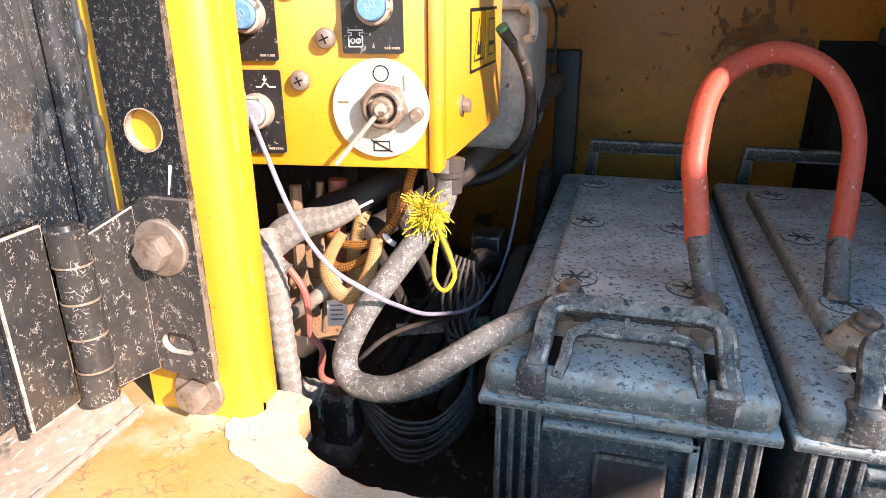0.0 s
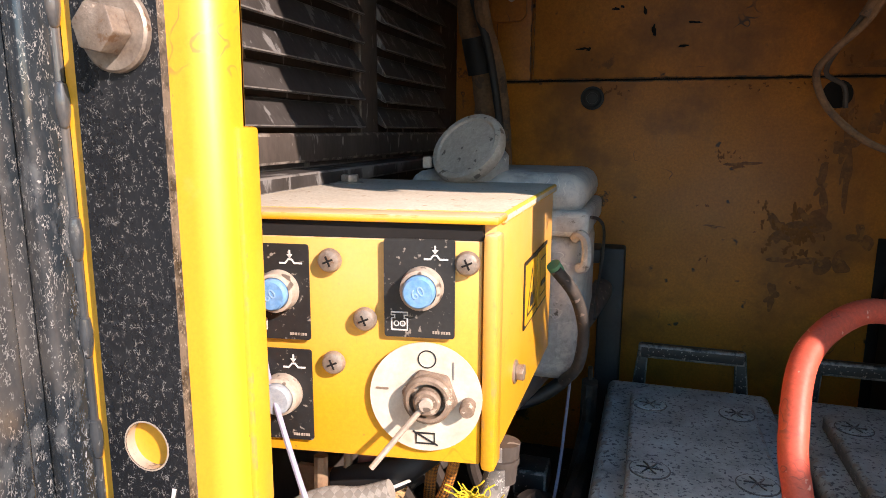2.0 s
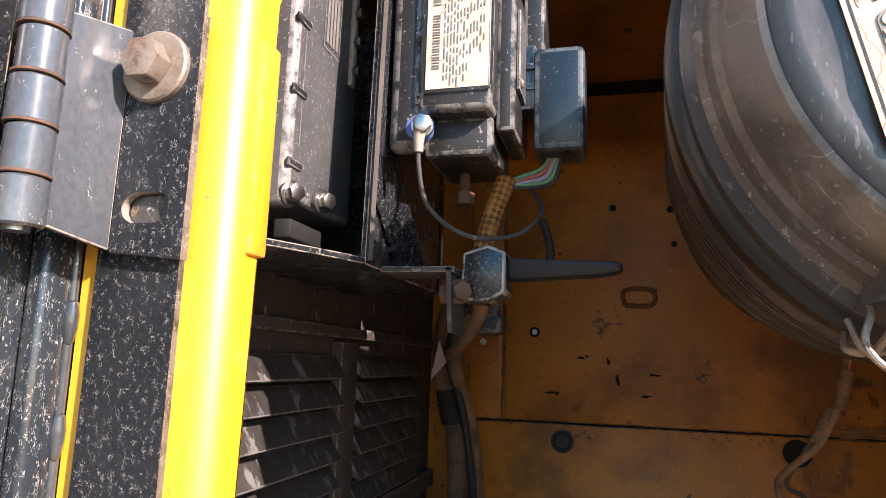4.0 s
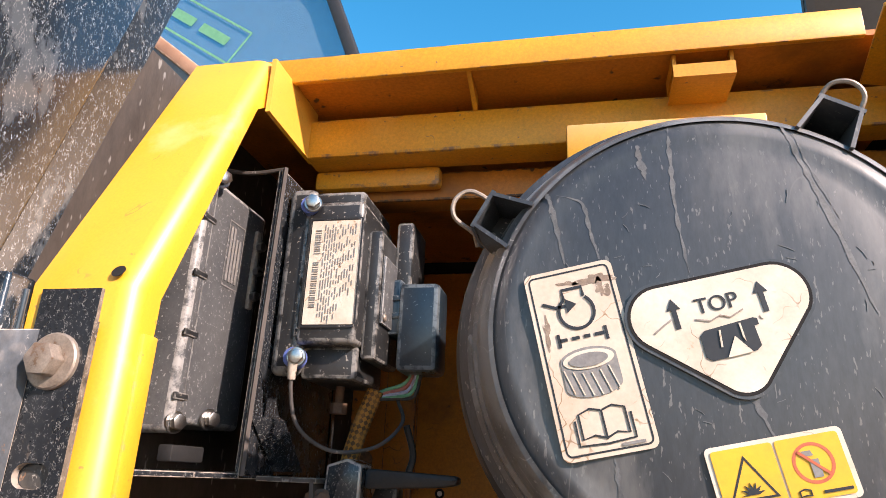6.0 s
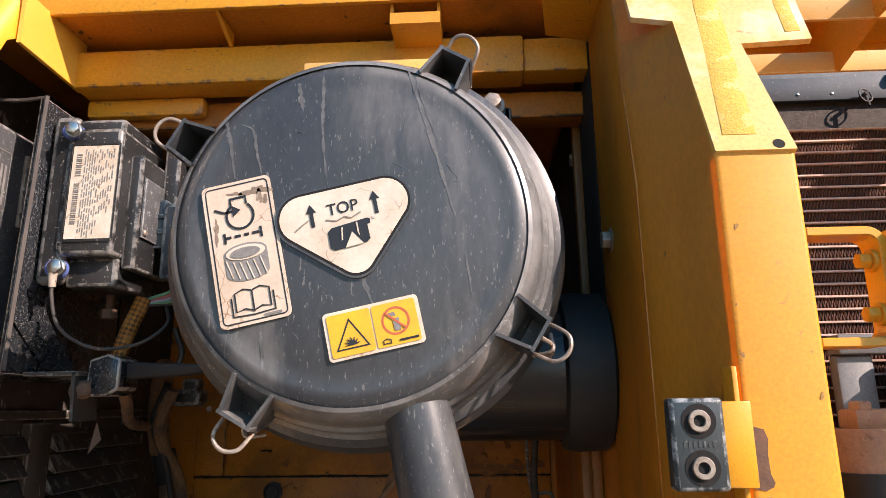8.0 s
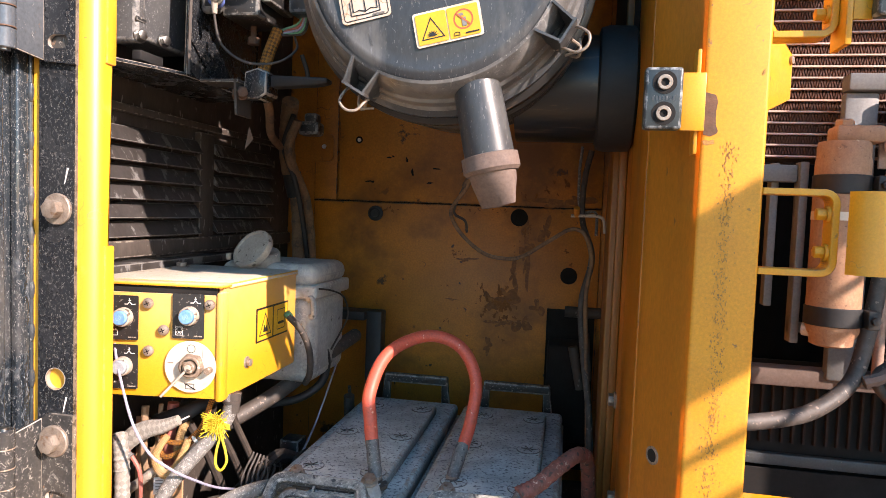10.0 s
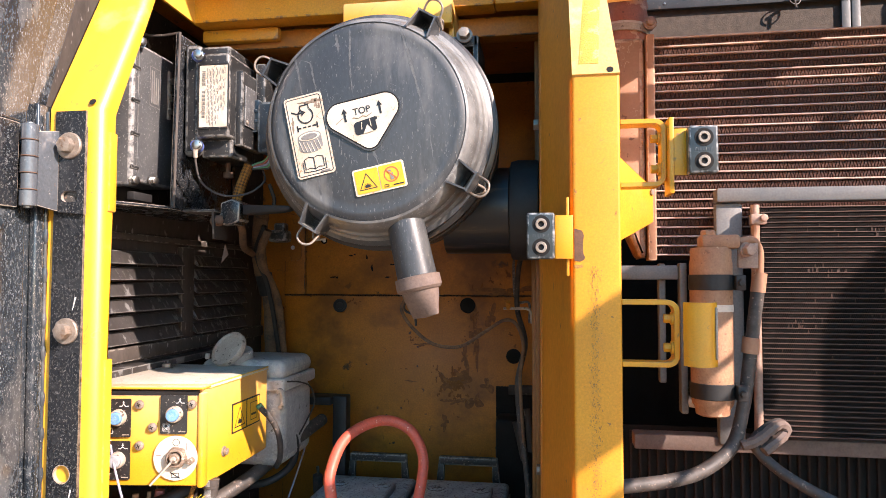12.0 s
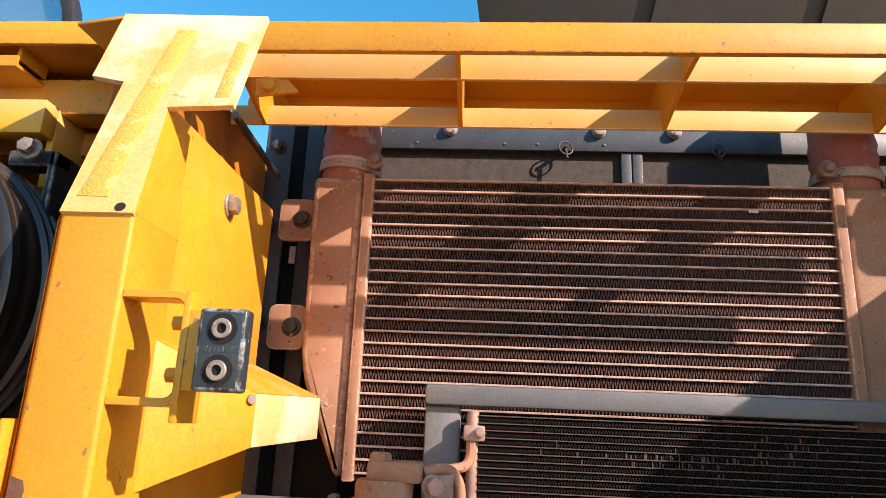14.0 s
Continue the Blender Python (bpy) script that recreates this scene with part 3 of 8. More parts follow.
def tube(pts, r, seg=10, n=6, wobble=0.0):
    """A round cable or hose along a smooth path."""
    path = smooth_path(pts, n) if n > 1 else [Vector(p) for p in pts]
    bm = bmesh.new()
    uv = bm.loops.layers.uv.new("UVMap")
    along = [0.0]
    for a, b in zip(path, path[1:]):
        along.append(along[-1] + (b - a).length / (2 * math.pi * r))
    rings, up = [], None
    for i, p in enumerate(path):
        d = (path[min(i + 1, len(path) - 1)] - path[max(i - 1, 0)]).normalized()
        if up is None:
            up = d.orthogonal().normalized()
        up = (up - d * up.dot(d)).normalized()
        side = d.cross(up)
        rr = r * (1 + (wobble * math.sin(i * 2.4) if wobble else 0))
        rings.append([bm.verts.new(p + rr * (math.cos(a) * up + math.sin(a) * side)) for a in (2 * math.pi * k / seg for k in range(seg))])
    for i, (a, b) in enumerate(zip(rings, rings[1:])):
        for k in range(seg):
            f = bm.faces.new((a[k], a[(k + 1) % seg], b[(k + 1) % seg], b[k]))
            for loop, (u, w) in zip(f.loops, ((i, k), (i, k + 1), (i + 1, k + 1), (i + 1, k))):
                loop[uv].uv = (along[u], w / seg)
    bm.faces.new(rings[0][::-1])
    bm.faces.new(rings[-1])
    return bm


def hex_head(p, d, r, h, washer=0.0, wh=0.003, turn=0.3):
    """A hexagon bolt head on its washer; d points away from the surface."""
    p, d = Vector(p), Vector(d).normalized()
    z = wh if washer else 0.0
    head = bmesh.new()
    bmesh.ops.create_cone(head, cap_ends=True, segments=6, radius1=r, radius2=r, depth=h)
    bmesh.ops.bevel(head, geom=head.edges[:], offset=r * 0.09, segments=2, affect="EDGES", profile=0.5)
    f = Matrix.Translation(p + d * (z + h / 2)) @ frame_from(d) @ Matrix.Rotation(turn, 4, "Z")
    moved(head, f)
    if washer:
        return join(head, lathe([(0, 0), (washer, 0), (washer, wh * 0.7), (washer * 0.94, wh), (0, wh)], p, d, 28))
    return head


def plate_text(words, size, m, material, parent, name="lettering", depth=0.0004):
    """Raised printed words on a label; m places them, x along the line and z off the surface."""
    cu = bpy.data.curves.new("tmp", "FONT")
    cu.body, cu.size, cu.extrude, cu.align_x, cu.align_y = words, size, depth, "CENTER", "CENTER"
    ob = bpy.data.objects.new("tmp", cu)
    scene.collection.objects.link(ob)
    me = bpy.data.meshes.new_from_object(ob.evaluated_get(bpy.context.evaluated_depsgraph_get()))
    bm = bmesh.new()
    bm.from_mesh(me)
    bpy.data.objects.remove(ob)
    bpy.data.curves.remove(cu)
    bpy.data.meshes.remove(me)
    return part(name, moved(bm, m), material, parent)


def sheet(pts, m, lift=0.0, thick=0.0006):
    """A thin printed shape: outline in the label's own plane, put in place by m."""
    bm = bmesh.new()
    a, b = [bm.verts.new((x, y, lift + thick)) for x, y in pts], [bm.verts.new((x, y, lift)) for x, y in pts]
    bm.faces.new(a)
    bm.faces.new(b[::-1])
    for i in range(len(pts)):
        j = (i + 1) % len(pts)
        bm.faces.new((a[i], b[i], b[j], a[j]))
    return moved(bm, m)


def round_rect(w, h, r, k=5, cx=0.0, cy=0.0):
    out = []
    for sx, sy, a0 in ((1, 1, 0), (-1, 1, 90), (-1, -1, 180), (1, -1, 270)):
        for i in range(k + 1):
            a = radians(a0 + 90 * i / k)
            out.append((cx + sx * (w / 2 - r) + r * math.cos(a), cy + sy * (h / 2 - r) + r * math.sin(a)))
    return out


def disc_pts(r, k=32, cx=0.0, cy=0.0, a0=0, a1=360):
    return [(cx + r * math.cos(radians(a0 + (a1 - a0) * i / k)), cy + r * math.sin(radians(a0 + (a1 - a0) * i / k))) for i in range(k if a1 - a0 == 360 else k + 1)]


def stroke(pts, w):
    """A bent line of width w as an outline in a plane."""
    left, right = [], []
    ps = [Vector(p) for p in pts]
    for i, p in enumerate(ps):
        d = (ps[min(i + 1, len(ps) - 1)] - ps[max(i - 1, 0)]).normalized()
        nrm = Vector((-d.y, d.x)) * w / 2
        left.append(tuple(p + nrm))
        right.append(tuple(p - nrm))
    return left + right[::-1]


def ragged(w, h, seed, k=40, rough=0.55):
    """The uneven outline of a stain or chip of about that width and height."""
    rnd, out = random.Random(seed), []
    ph = [rnd.uniform(0, 6.28) for _ in range(7)]
    for i in range(k):
        a = 2 * math.pi * i / k
        q = 1 + rough * sum(math.sin((j + 2) * a + ph[j]) / (j + 1.6) for j in range(7)) * 0.6
        out.append((w / 2 * q * math.cos(a), h / 2 * q * math.sin(a)))
    return out


def facing(p, right, up):
    """The pose of a label at p: x to the right, y up, z towards the viewer."""
    r, u = Vector(right).normalized(), Vector(up).normalized()
    u = (u - r * u.dot(r)).normalized()
    w = r.cross(u)
    return Matrix(((r.x, u.x, w.x, p[0]), (r.y, u.y, w.y, p[1]), (r.z, u.z, w.z, p[2]), (0, 0, 0, 1)))



def pierced(outer, holes, a0, a1):
    """A flat plate in the x-z plane from a0 to a1 in y, with holes right through it."""
    bm = bmesh.new()
    worn = bm.faces.layers.float.new("edge")
    faces = []
    for a in (a0, a1):
        loops = []
        for pts in (outer, *holes):
            vs = [bm.verts.new((x, a, z)) for x, z in pts]
            loops.append(vs)
        es = [bm.edges.new((vs[i], vs[(i + 1) % len(vs)])) for vs in loops for i in range(len(vs))]
        bmesh.ops.triangle_fill(bm, use_beauty=True, use_dissolve=False, edges=es)
        faces.append(loops)
    for lo, hi in zip(*faces):
        for i in range(len(lo)):
            j = (i + 1) % len(lo)
            bm.faces.new((lo[i], lo[j], hi[j], hi[i]))[worn] = 1.0 if lo is not faces[0][0] else 0.3
    bmesh.ops.recalc_face_normals(bm, faces=bm.faces)
    return bm

# ---- setting: ground, compartment shell ----
bm = bmesh.new()
bmesh.ops.create_grid(bm, x_segments=40, y_segments=40, size=400)
for v in bm.verts:
    if v.co.length > 4:
        v.co.z = noise.noise(v.co * 0.05) * 0.12
tagged(part("ground", bm, m_ground), "dry bare brown soil round the parked machine", "ground", kind="structure")

floor = tagged(part("floor", box(-0.75, 0.43, 0.3, 1.25, 1.03, 1.07), m_dirt), "dark oily steel floor of the compartment", "floor", kind="structure")
tagged(part("floor_radiator", box(0.44, 1.9, 0.4, 1.4, 1.03, 1.07), m_dirt), "dark oily steel floor under the coolers", "floor", kind="structure")

# back wall: a lower sheet, an upper sheet and a narrow strip, with open seams
wall_back = thing("wall_back", (0.05, 1.24, 1.07), "yellow painted steel bulkhead with brown oil stains", "wall", kind="structure")
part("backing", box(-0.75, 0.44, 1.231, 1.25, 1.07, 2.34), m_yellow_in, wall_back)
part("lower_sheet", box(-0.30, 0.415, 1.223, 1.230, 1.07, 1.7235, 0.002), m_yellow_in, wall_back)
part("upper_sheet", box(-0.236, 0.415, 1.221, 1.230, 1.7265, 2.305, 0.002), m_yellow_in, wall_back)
# near-black strip painted in as the shade below the roof
part("roof_shade_strip", box(-0.35, 0.42, 1.222, 1.2308, 2.306, 2.329), m_core, wall_back, "near-black strip as the shade under the roof")
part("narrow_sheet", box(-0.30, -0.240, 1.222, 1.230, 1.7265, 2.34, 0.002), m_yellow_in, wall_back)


def ring_plug(x, z, r, y=1.222):
    b = lathe([(r, 0), (r, 0.004), (r * 0.8, 0.005), (r * 0.62, 0.002), (r * 0.5, 0.002), (r * 0.46, 0.005), (0, 0.005)], (x, y, z), (0, -1, 0), 24)
    part("plug", b, m_rubber, wall_back, "black plug set in the bulkhead")


ring_plug(-0.136, 1.696, 0.019)
for x, z, r in ((-0.184, 1.877, 0.009), (0.222, 1.699, 0.021), (0.345, 1.565, 0.02), (-0.05, 2.095, 0.006), (0.045, 2.09, 0.006), (0.05, 2.03, 0.005)):
    # uncut holes: near-black discs carry the shade inside them
    part("hole", lathe([(r, 0), (r, 0.0012), (0, 0.0012)], (x, 1.2215, z), (0, -1, 0), 20), m_core, wall_back, "near-black disc as an open hole")
spatter = random.Random(21)
for x, z, w, h, k in ((0.170, 1.487, 0.06, 0.06, 22), (0.200, 1.465, 0.045, 0.07, 20), (0.145, 1.52, 0.03, 0.05, 8), (0.228, 1.655, 0.022, 0.06, 10), (0.245, 1.665, 0.02, 0.04, 7), (0.213, 1.60, 0.012, 0.09, 10),
                      (0.106, 1.712, 0.06, 0.008, 8), (-0.10, 1.706, 0.04, 0.016, 7), (0.18, 1.716, 0.08, 0.006, 7), (0.075, 1.602, 0.03, 0.016, 9), (0.045, 1.525, 0.028, 0.004, 4), (0.05, 1.44, 0.016, 0.010, 3), (0.33, 1.60, 0.03, 0.05, 6), (0.24, 1.75, 0.05, 0.02, 5), (0.30, 1.78, 0.05, 0.06, 7)):
    for j in range(k):
        px, pz = x + spatter.gauss(0, 0.36) * w, z + spatter.gauss(0, 0.36) * h
        q = spatter.uniform(0.05, 0.22) * min(w, h * 1.6)
        part("oil_stain", sheet(ragged(max(q, 0.003), max(q * spatter.uniform(0.7, 2.2), 0.003), spatter.randint(0, 999), 30, 1.1), facing((px, (1.2228 if pz < 1.7225 else 1.2208) - 0.00004 * j, pz), (1, 0, 0), (0, 0, 1)), 0.0, 0.0004), m_stain, wall_back, "baked brown oil stain")
for i, (x, z, w, h) in enumerate(((-0.105, 1.835, 0.010, 0.005), (-0.095, 1.838, 0.006, 0.004), (0.0, 1.775, 0.016, 0.004), (-0.06, 1.83, 0.005, 0.012), (-0.045, 1.80, 0.006, 0.018), (0.015, 1.81, 0.018, 0.004), (-0.155, 1.775, 0.018, 0.004), (-0.145, 1.774, 0.006, 0.006))):
    part("chip", sheet(ragged(w, h, 60 + i), facing((x, 1.2208, z), (1, 0, 0), (0, 0, 1)), 0.0, 0.0004), m_core, wall_back, "small chip in the paint")
for i, (x, z, w, h) in enumerate(((0.245, 1.605, 0.014, 0.13), (0.237, 1.665, 0.010, 0.06), (0.285, 1.668, 0.026, 0.045), (0.240, 1.622, 0.026, 0.035), (0.202, 1.503, 0.045, 0.05), (0.240, 1.440, 0.036, 0.034), (0.276, 1.484, 0.024, 0.034), (0.160, 1.490, 0.028, 0.032), (0.190, 1.442, 0.05, 0.016), (0.098, 1.592, 0.034, 0.010), (0.064, 1.492, 0.026, 0.004), (0.160, 1.384, 0.02, 0.03), (0.215, 1.56, 0.02, 0.05), (0.30, 1.7375, 0.09, 0.018), (0.362, 1.742, 0.05, 0.024))):
    part("oil_stain", sheet(ragged(w, h, 300 + i, 64, 1.15), facing((x, (1.2228 if z < 1.7225 else 1.2208) - 0.0001 - 0.00004 * i, z), (1, 0, 0), (0, 0, 1)), 0.0, 0.0004), m_oil, wall_back, "dark run of baked oil")
# thin near-black strip puts the seam's shadow into colour
part("seam_shadow", box(-0.30, 0.415, 1.2225, 1.2312, 1.7238, 1.7262), m_core, wall_back, "near-black strip as the shadow in the open seam")
part("rivet", lathe([(0.005, 0), (0.004, 0.003), (0, 0.0035)], (-0.184, 1.2205, 1.877), (0, -1, 0), 12), m_white, wall_back)
b = lathe([(0.012, 0), (0.012, 0.006), (0, 0.006)], (-0.273, 1.212, 1.858), (0, -1, 0), 6)
tab = prism(round_rect(0.06, 0.07, 0.015, 4, -0.278, 1.856), "y", 1.212, 1.217)
part("mounting_tab", tab, m_yellow_in, wall_back)
part("rivet", lathe([(0.006, 0), (0.005, 0.003), (0, 0.0035)], (-0.273, 1.212, 1.858), (0, -1, 0), 12), m_white, wall_back)
slot = tube([(-0.032, 1.218, 1.925), (-0.032, 1.216, 1.95), (0.012, 1.216, 1.95), (0.012, 1.216, 1.925), (-0.032, 1.218, 1.925)], 0.004, 8, 4)
# borrows the stain colour only to give the slot a dark outline
part("pressed_slot", slot, m_stain, wall_back, "pressed oval slot")
# near-black sheet painted as a shaded opening, with pipes, beside the bulkhead's foot
part("lower_shade_sheet", box(0.298, 0.41, 1.2195, 1.2225, 1.10, 1.485, 0.001), m_core, wall_back, "near-black sheet as a shaded cut-out")

# left wall: louvred plate towards the cab
wall_left = thing("wall_left", (-0.37, 0.8, 1.07), "black dusty louvred steel partition", "wall", kind="structure")
part("backing", box(-0.39, -0.372, 0.36, 1.23, 1.07, 2.34), m_dirt, wall_left)
part("upper_rail", box(-0.372, -0.360, 0.40, 1.2, 1.845, 1.858, 0.002), m_dirt, wall_left)
part("lower_rail", box(-0.372, -0.352, 0.40, 1.2, 1.612, 1.640, 0.003), m_dirt, wall_left)
part("mullion", box(-0.372, -0.358, 0.79, 0.84, 1.63, 1.84, 0.002), m_dirt, wall_left)
for y0, y1 in ((0.40, 0.785), (0.845, 1.095)):
    for k in range(6):
        z = 1.797 - k * 0.0305
        lv = prism([(-0.372, z + 0.028), (-0.364, z + 0.026), (-0.349, z + 0.002), (-0.351, z), (-0.372, z + 0.012)], "y", y0, y1, 0.0008, 1)
        part("slat", lv, m_louvre, wall_left)
# right wall, the inner side of the second post
wall_right = thing("wall_right", (0.43, 0.8, 1.07), "yellow painted steel side wall of the compartment", "wall", kind="structure")
part("sheet", prism([(0.436, 1.07), (0.436, 2.052), (0.468, 2.212), (0.474, 2.295), (0.62, 2.329), (1.23, 2.329), (1.23, 1.07)], "x", 0.426, 0.437), m_yellow_in, wall_right)
part("seam_bar", box(0.413, 0.4255, 0.70, 0.715, 1.07, 2.25, 0.003), m_yellow_dark, wall_right)
# no hole is cut: a near-black sheet gives the opening's shade
part("opening_shade_sheet", box(0.4235, 0.4257, 0.607, 1.215, 1.935, 2.300), m_core, wall_right, "near-black sheet as a shaded cut-out towards the engine")
part("front_strip", box(0.405, 0.4255, 0.74, 0.86, 1.07, 1.93, 0.004), m_yellow_dark, wall_right)
for y, z in ((0.554, 2.03), (0.741, 2.194), (0.60, 1.30), (0.69, 1.42)):
    part("bolt", hex_head((0.426, y, z), (-1, 0, 0), 0.010, 0.009, 0.013), m_bolt, wall_right)

# sill of the opening
sill_pts = [(-0.60, 0.16), (0.56, 0.16), (0.56, 0.318), (-0.09, 0.318), (-0.135, 0.319), (-0.165, 0.328), (-0.192, 0.346), (-0.213, 0.372), (-0.216, 0.40), (-0.60, 0.40)]
sill = tagged(part("sill", prism(sill_pts, "z", 1.224, 1.254, 0.003), m_sill), "worn yellow steel sill dusted with pale soil", "sill", kind="structure")
def soft_edge(pts, k=8, rough=0.004):
    """A rounded, slightly uneven outline through the given corners."""
    path = smooth_path([(x, y, 0) for x, y in pts + pts[:1]], k)
    return [(p.x + noise.noise(p * 90) * rough, p.y + noise.noise(p * 90 + Vector((7, 3, 1))) * rough) for p in path[:-1]]


tagged(part("dust_drift", prism(soft_edge([(-0.262, 0.352), (-0.235, 0.322), (-0.16, 0.300), (-0.06, 0.290), (-0.02, 0.3165), (-0.09, 0.3165), (-0.135, 0.3175), (-0.165, 0.3265), (-0.192, 0.3445), (-0.2115, 0.371), (-0.2145, 0.398), (-0.262, 0.398)]), "z", 1.2542, 1.2552), m_whitedust), "pale dust drifted on the corner of the sill", "dust", kind="stuff")
tagged(part("frame_rail", box(-1.5, 1.9, 0.17, 0.30, 0.95, 1.2235), m_yellow_old), "yellow steel rail of the machine frame", "frame", kind="structure")

# ---- left door post ----
post = thing("door_post", (-0.275, 0.36, 1.25), "bright yellow steel door post with rounded corner", "post")
prof = [(0.361, 1.25), (0.357, 2.035), (0.500, 2.33), (0.585, 2.33), (0.49, 2.262), (0.39, 2.03), (0.39, 1.25)]
bm = prism(prof, "x", -0.330, -0.2415)
ed = [e for e in bm.edges if all(v.co.x > -0.25 for v in e.verts) and all(v.co.y < 0.5 for v in e.verts) and not (abs(e.verts[0].co.z - 1.25) < 1e-3 and abs(e.verts[1].co.z - 1.25) < 1e-3) and not (e.verts[0].co.y > 0.4 or e.verts[1].co.y > 0.4) or (all(v.co.x > -0.25 for v in e.verts) and {round(v.co.z, 2) for v in e.verts} == {2.04, 2.33} or (all(v.co.x > -0.25 for v in e.verts) and {round(v.co.z, 2) for v in e.verts} == {2.03, 2.33} and all(v.co.y < 0.51 and v.co.y > 0.35 for v in e.verts) and abs(e.verts[0].co.y - e.verts[1].co.y) > 0.12))]
bmesh.ops.bevel(bm, geom=ed, offset=0.016, segments=5, affect="EDGES", profile=0.5)
part("post_tube", bm, m_post, post)
part("lower_flare", box(-0.246, -0.2385, 0.374, 0.392, 1.262, 1.645, 0.002), m_post, post)
part("upper_flare", box(-0.246, -0.2385, 0.374, 0.392, 1.875, 2.0, 0.002), m_post, post)
# near-black disc painted as the dark inside of a hole
part("hole", lathe([(0.0055, 0), (0.0055, 0.0006), (0, 0.0006)], (-0.2585, 0.3575, 2.044), (0, -0.88, 0.47), 20), m_core, post, "near-black disc as a drilled hole")
strip = thing("spacer_strip", (-0.292, 0.35, 1.27), "black dusty steel strip bolted to the door post", "strip")
part("strip", pierced([(-0.318, 1.30), (-0.2665, 1.30), (-0.2665, 2.03), (-0.318, 2.03)], [disc_pts(0.0135, 32, -0.2925, 1.474)], 0.3535, 0.3605), m_black, strip)
part("hole_lip", lathe([(0.0136, 0.0002), (0.0145, 0.0002), (0.0145, 0.0), (0.0136, -0.002)], (-0.2925, 0.3535, 1.474), (0, -1, 0), 32), m_tan, strip, "pale tan ring round the hole")
part("bolt", hex_head((-0.290, 0.3535, 1.690), (0, -1, 0), 0.0125, 0.012, 0.020, 0.004), m_bolt, strip, "dull hexagon bolt with flanged washer")


def hinge(z, label):
    """A butt hinge of two leaves and a five-knuckle barrel; z is its lower end."""
    h = thing("hinge", (-0.316, 0.302, z), label, "hinge", "door hinges")
    up = z > 1.6
    skin = m_hinge if up else m_hinge_low
    bz = z + (0.098 if up else 0.094)
    oblong = [(-0.2865 + 0.0095 * math.cos(t) + (0.005 if math.cos(t) > 0 else -0.005), z + 0.020 + 0.0085 * math.sin(t)) for t in (2 * math.pi * i / 24 + 0.01 for i in range(24))]
    leaf = pierced([(-0.306, z - 0.004), (-0.262, z - 0.008), (-0.262, z + 0.128), (-0.300, z + 0.128), (-0.306, z + 0.122)], [oblong], 0.3475, 0.3532)
    part("post_leaf", leaf, m_black if up else m_hinge_low, h, "pierced flat leaf")
    part("post_leaf_bend", slab([(-0.306, 0.3475, z - 0.003), (-0.306, 0.3475, z + 0.122), (-0.312, 0.302, z + 0.112), (-0.312, 0.302, z + 0.004)], 0.005, 0.001), skin, h)
    for k in range(5):
        a = z + 0.0245 * k
        c = lathe([(0, 0), (0.0104, 0), (0.0118, 0.0012), (0.0118, 0.0224), (0.0104, 0.0236), (0, 0.0236)] if k % 2 == 0 else [(0, 0), (0.0100, 0), (0.0110, 0.001), (0.0110, 0.0226), (0.0100, 0.0236), (0, 0.0236)], (-0.316 + (0.0006 if k % 2 else 0.0), 0.300, a), (0, 0, 1), 28)
        part("knuckle", c, skin, h)
        if k:
            part("rust_ring", lathe([(0.0106, 0), (0.01195, 0.0003), (0.01195, 0.0012), (0.0116, 0.0018)], (-0.316, 0.300, a - 0.0005), (0, 0, 1), 24), m_rust if up else m_nut, h, "worn joint between the knuckles")
    part("pin", cyl((-0.316, 0.300, z - 0.002), (-0.316, 0.300, z + 0.124), 0.006, seg=16), m_steel, h)
    part("door_leaf", box(-0.3362, -0.3295, 0.257, 0.296, z - 0.002, z + 0.124, 0.0015), m_black if up else m_hinge_low, h)
    part("weld_line", tube([(-0.3345, 0.2975, z + 0.1262), (-0.3345, 0.262, z + 0.1262), (-0.3345, 0.2545, z + 0.118), (-0.3345, 0.2545, z + 0.06), (-0.3345, 0.2545, z - 0.003)], 0.0028, 8, 4, 0.15), m_black, h, "dusty weld along the door leaf")
    part("bolt", hex_head((-0.288, 0.3475, bz), (0, -1, 0), 0.0125, 0.012, 0.0205, 0.004, 0.5), m_bolt, h, "dull hexagon bolt with flanged washer")
    part("slot_floor", prism([(x + 0.002, q - 0.001) for x, q in oblong], "y", 0.3528, 0.3534), m_hinge_low, h, "dusty strip seen through the slot")
    return h


hinge(1.302, "black steel hinge with a worn rusty barrel, low on the post")
hinge(1.876, "black steel hinge with a worn barrel, high on the post")
part("bolt", hex_head((-0.2855, 0.3605, 1.2755), (0, -1, 0), 0.0125, 0.012, 0.0205, 0.004, 0.2), m_bolt, post, "dull hexagon bolt with flanged washer")
for z in (1.722, 1.432):
    part("paint_tick", slab([(-0.281, 0.3532, z), (-0.277, 0.3532, z + 0.02), (-0.2745, 0.3532, z + 0.02), (-0.280, 0.3532, z)], 0.0005), m_white, strip, "white paint tick")

# ---- open door ----
door = thing("door_1", (-0.345, 0.0, 1.25), "open black steel door, dusty and scratched, seen from inside", "door", kind="structure")
dp = [(0.372, 1.285), (0.364, 2.04), (0.49, 2.46), (0.30, 2.62), (-0.46, 2.62), (-0.46, 1.285)]
part("panel", prism(dp, "x", -0.354, -0.346), m_door, door)
part("edge_fold", prism([(0.340, 1.285), (0.334, 2.04), (0.363, 2.04), (0.371, 1.285)], "x", -0.3455, -0.3325, 0.004, 3), m_door, door, "folded edge of the door")
part("bottom_fold", slab([(-0.347, -0.46, 1.304), (-0.347, 0.335, 1.304), (-0.322, 0.335, 1.268), (-0.322, -0.46, 1.268)], -0.004, 0.001), m_caked, door, "sloping bottom fold caked with pale dust")
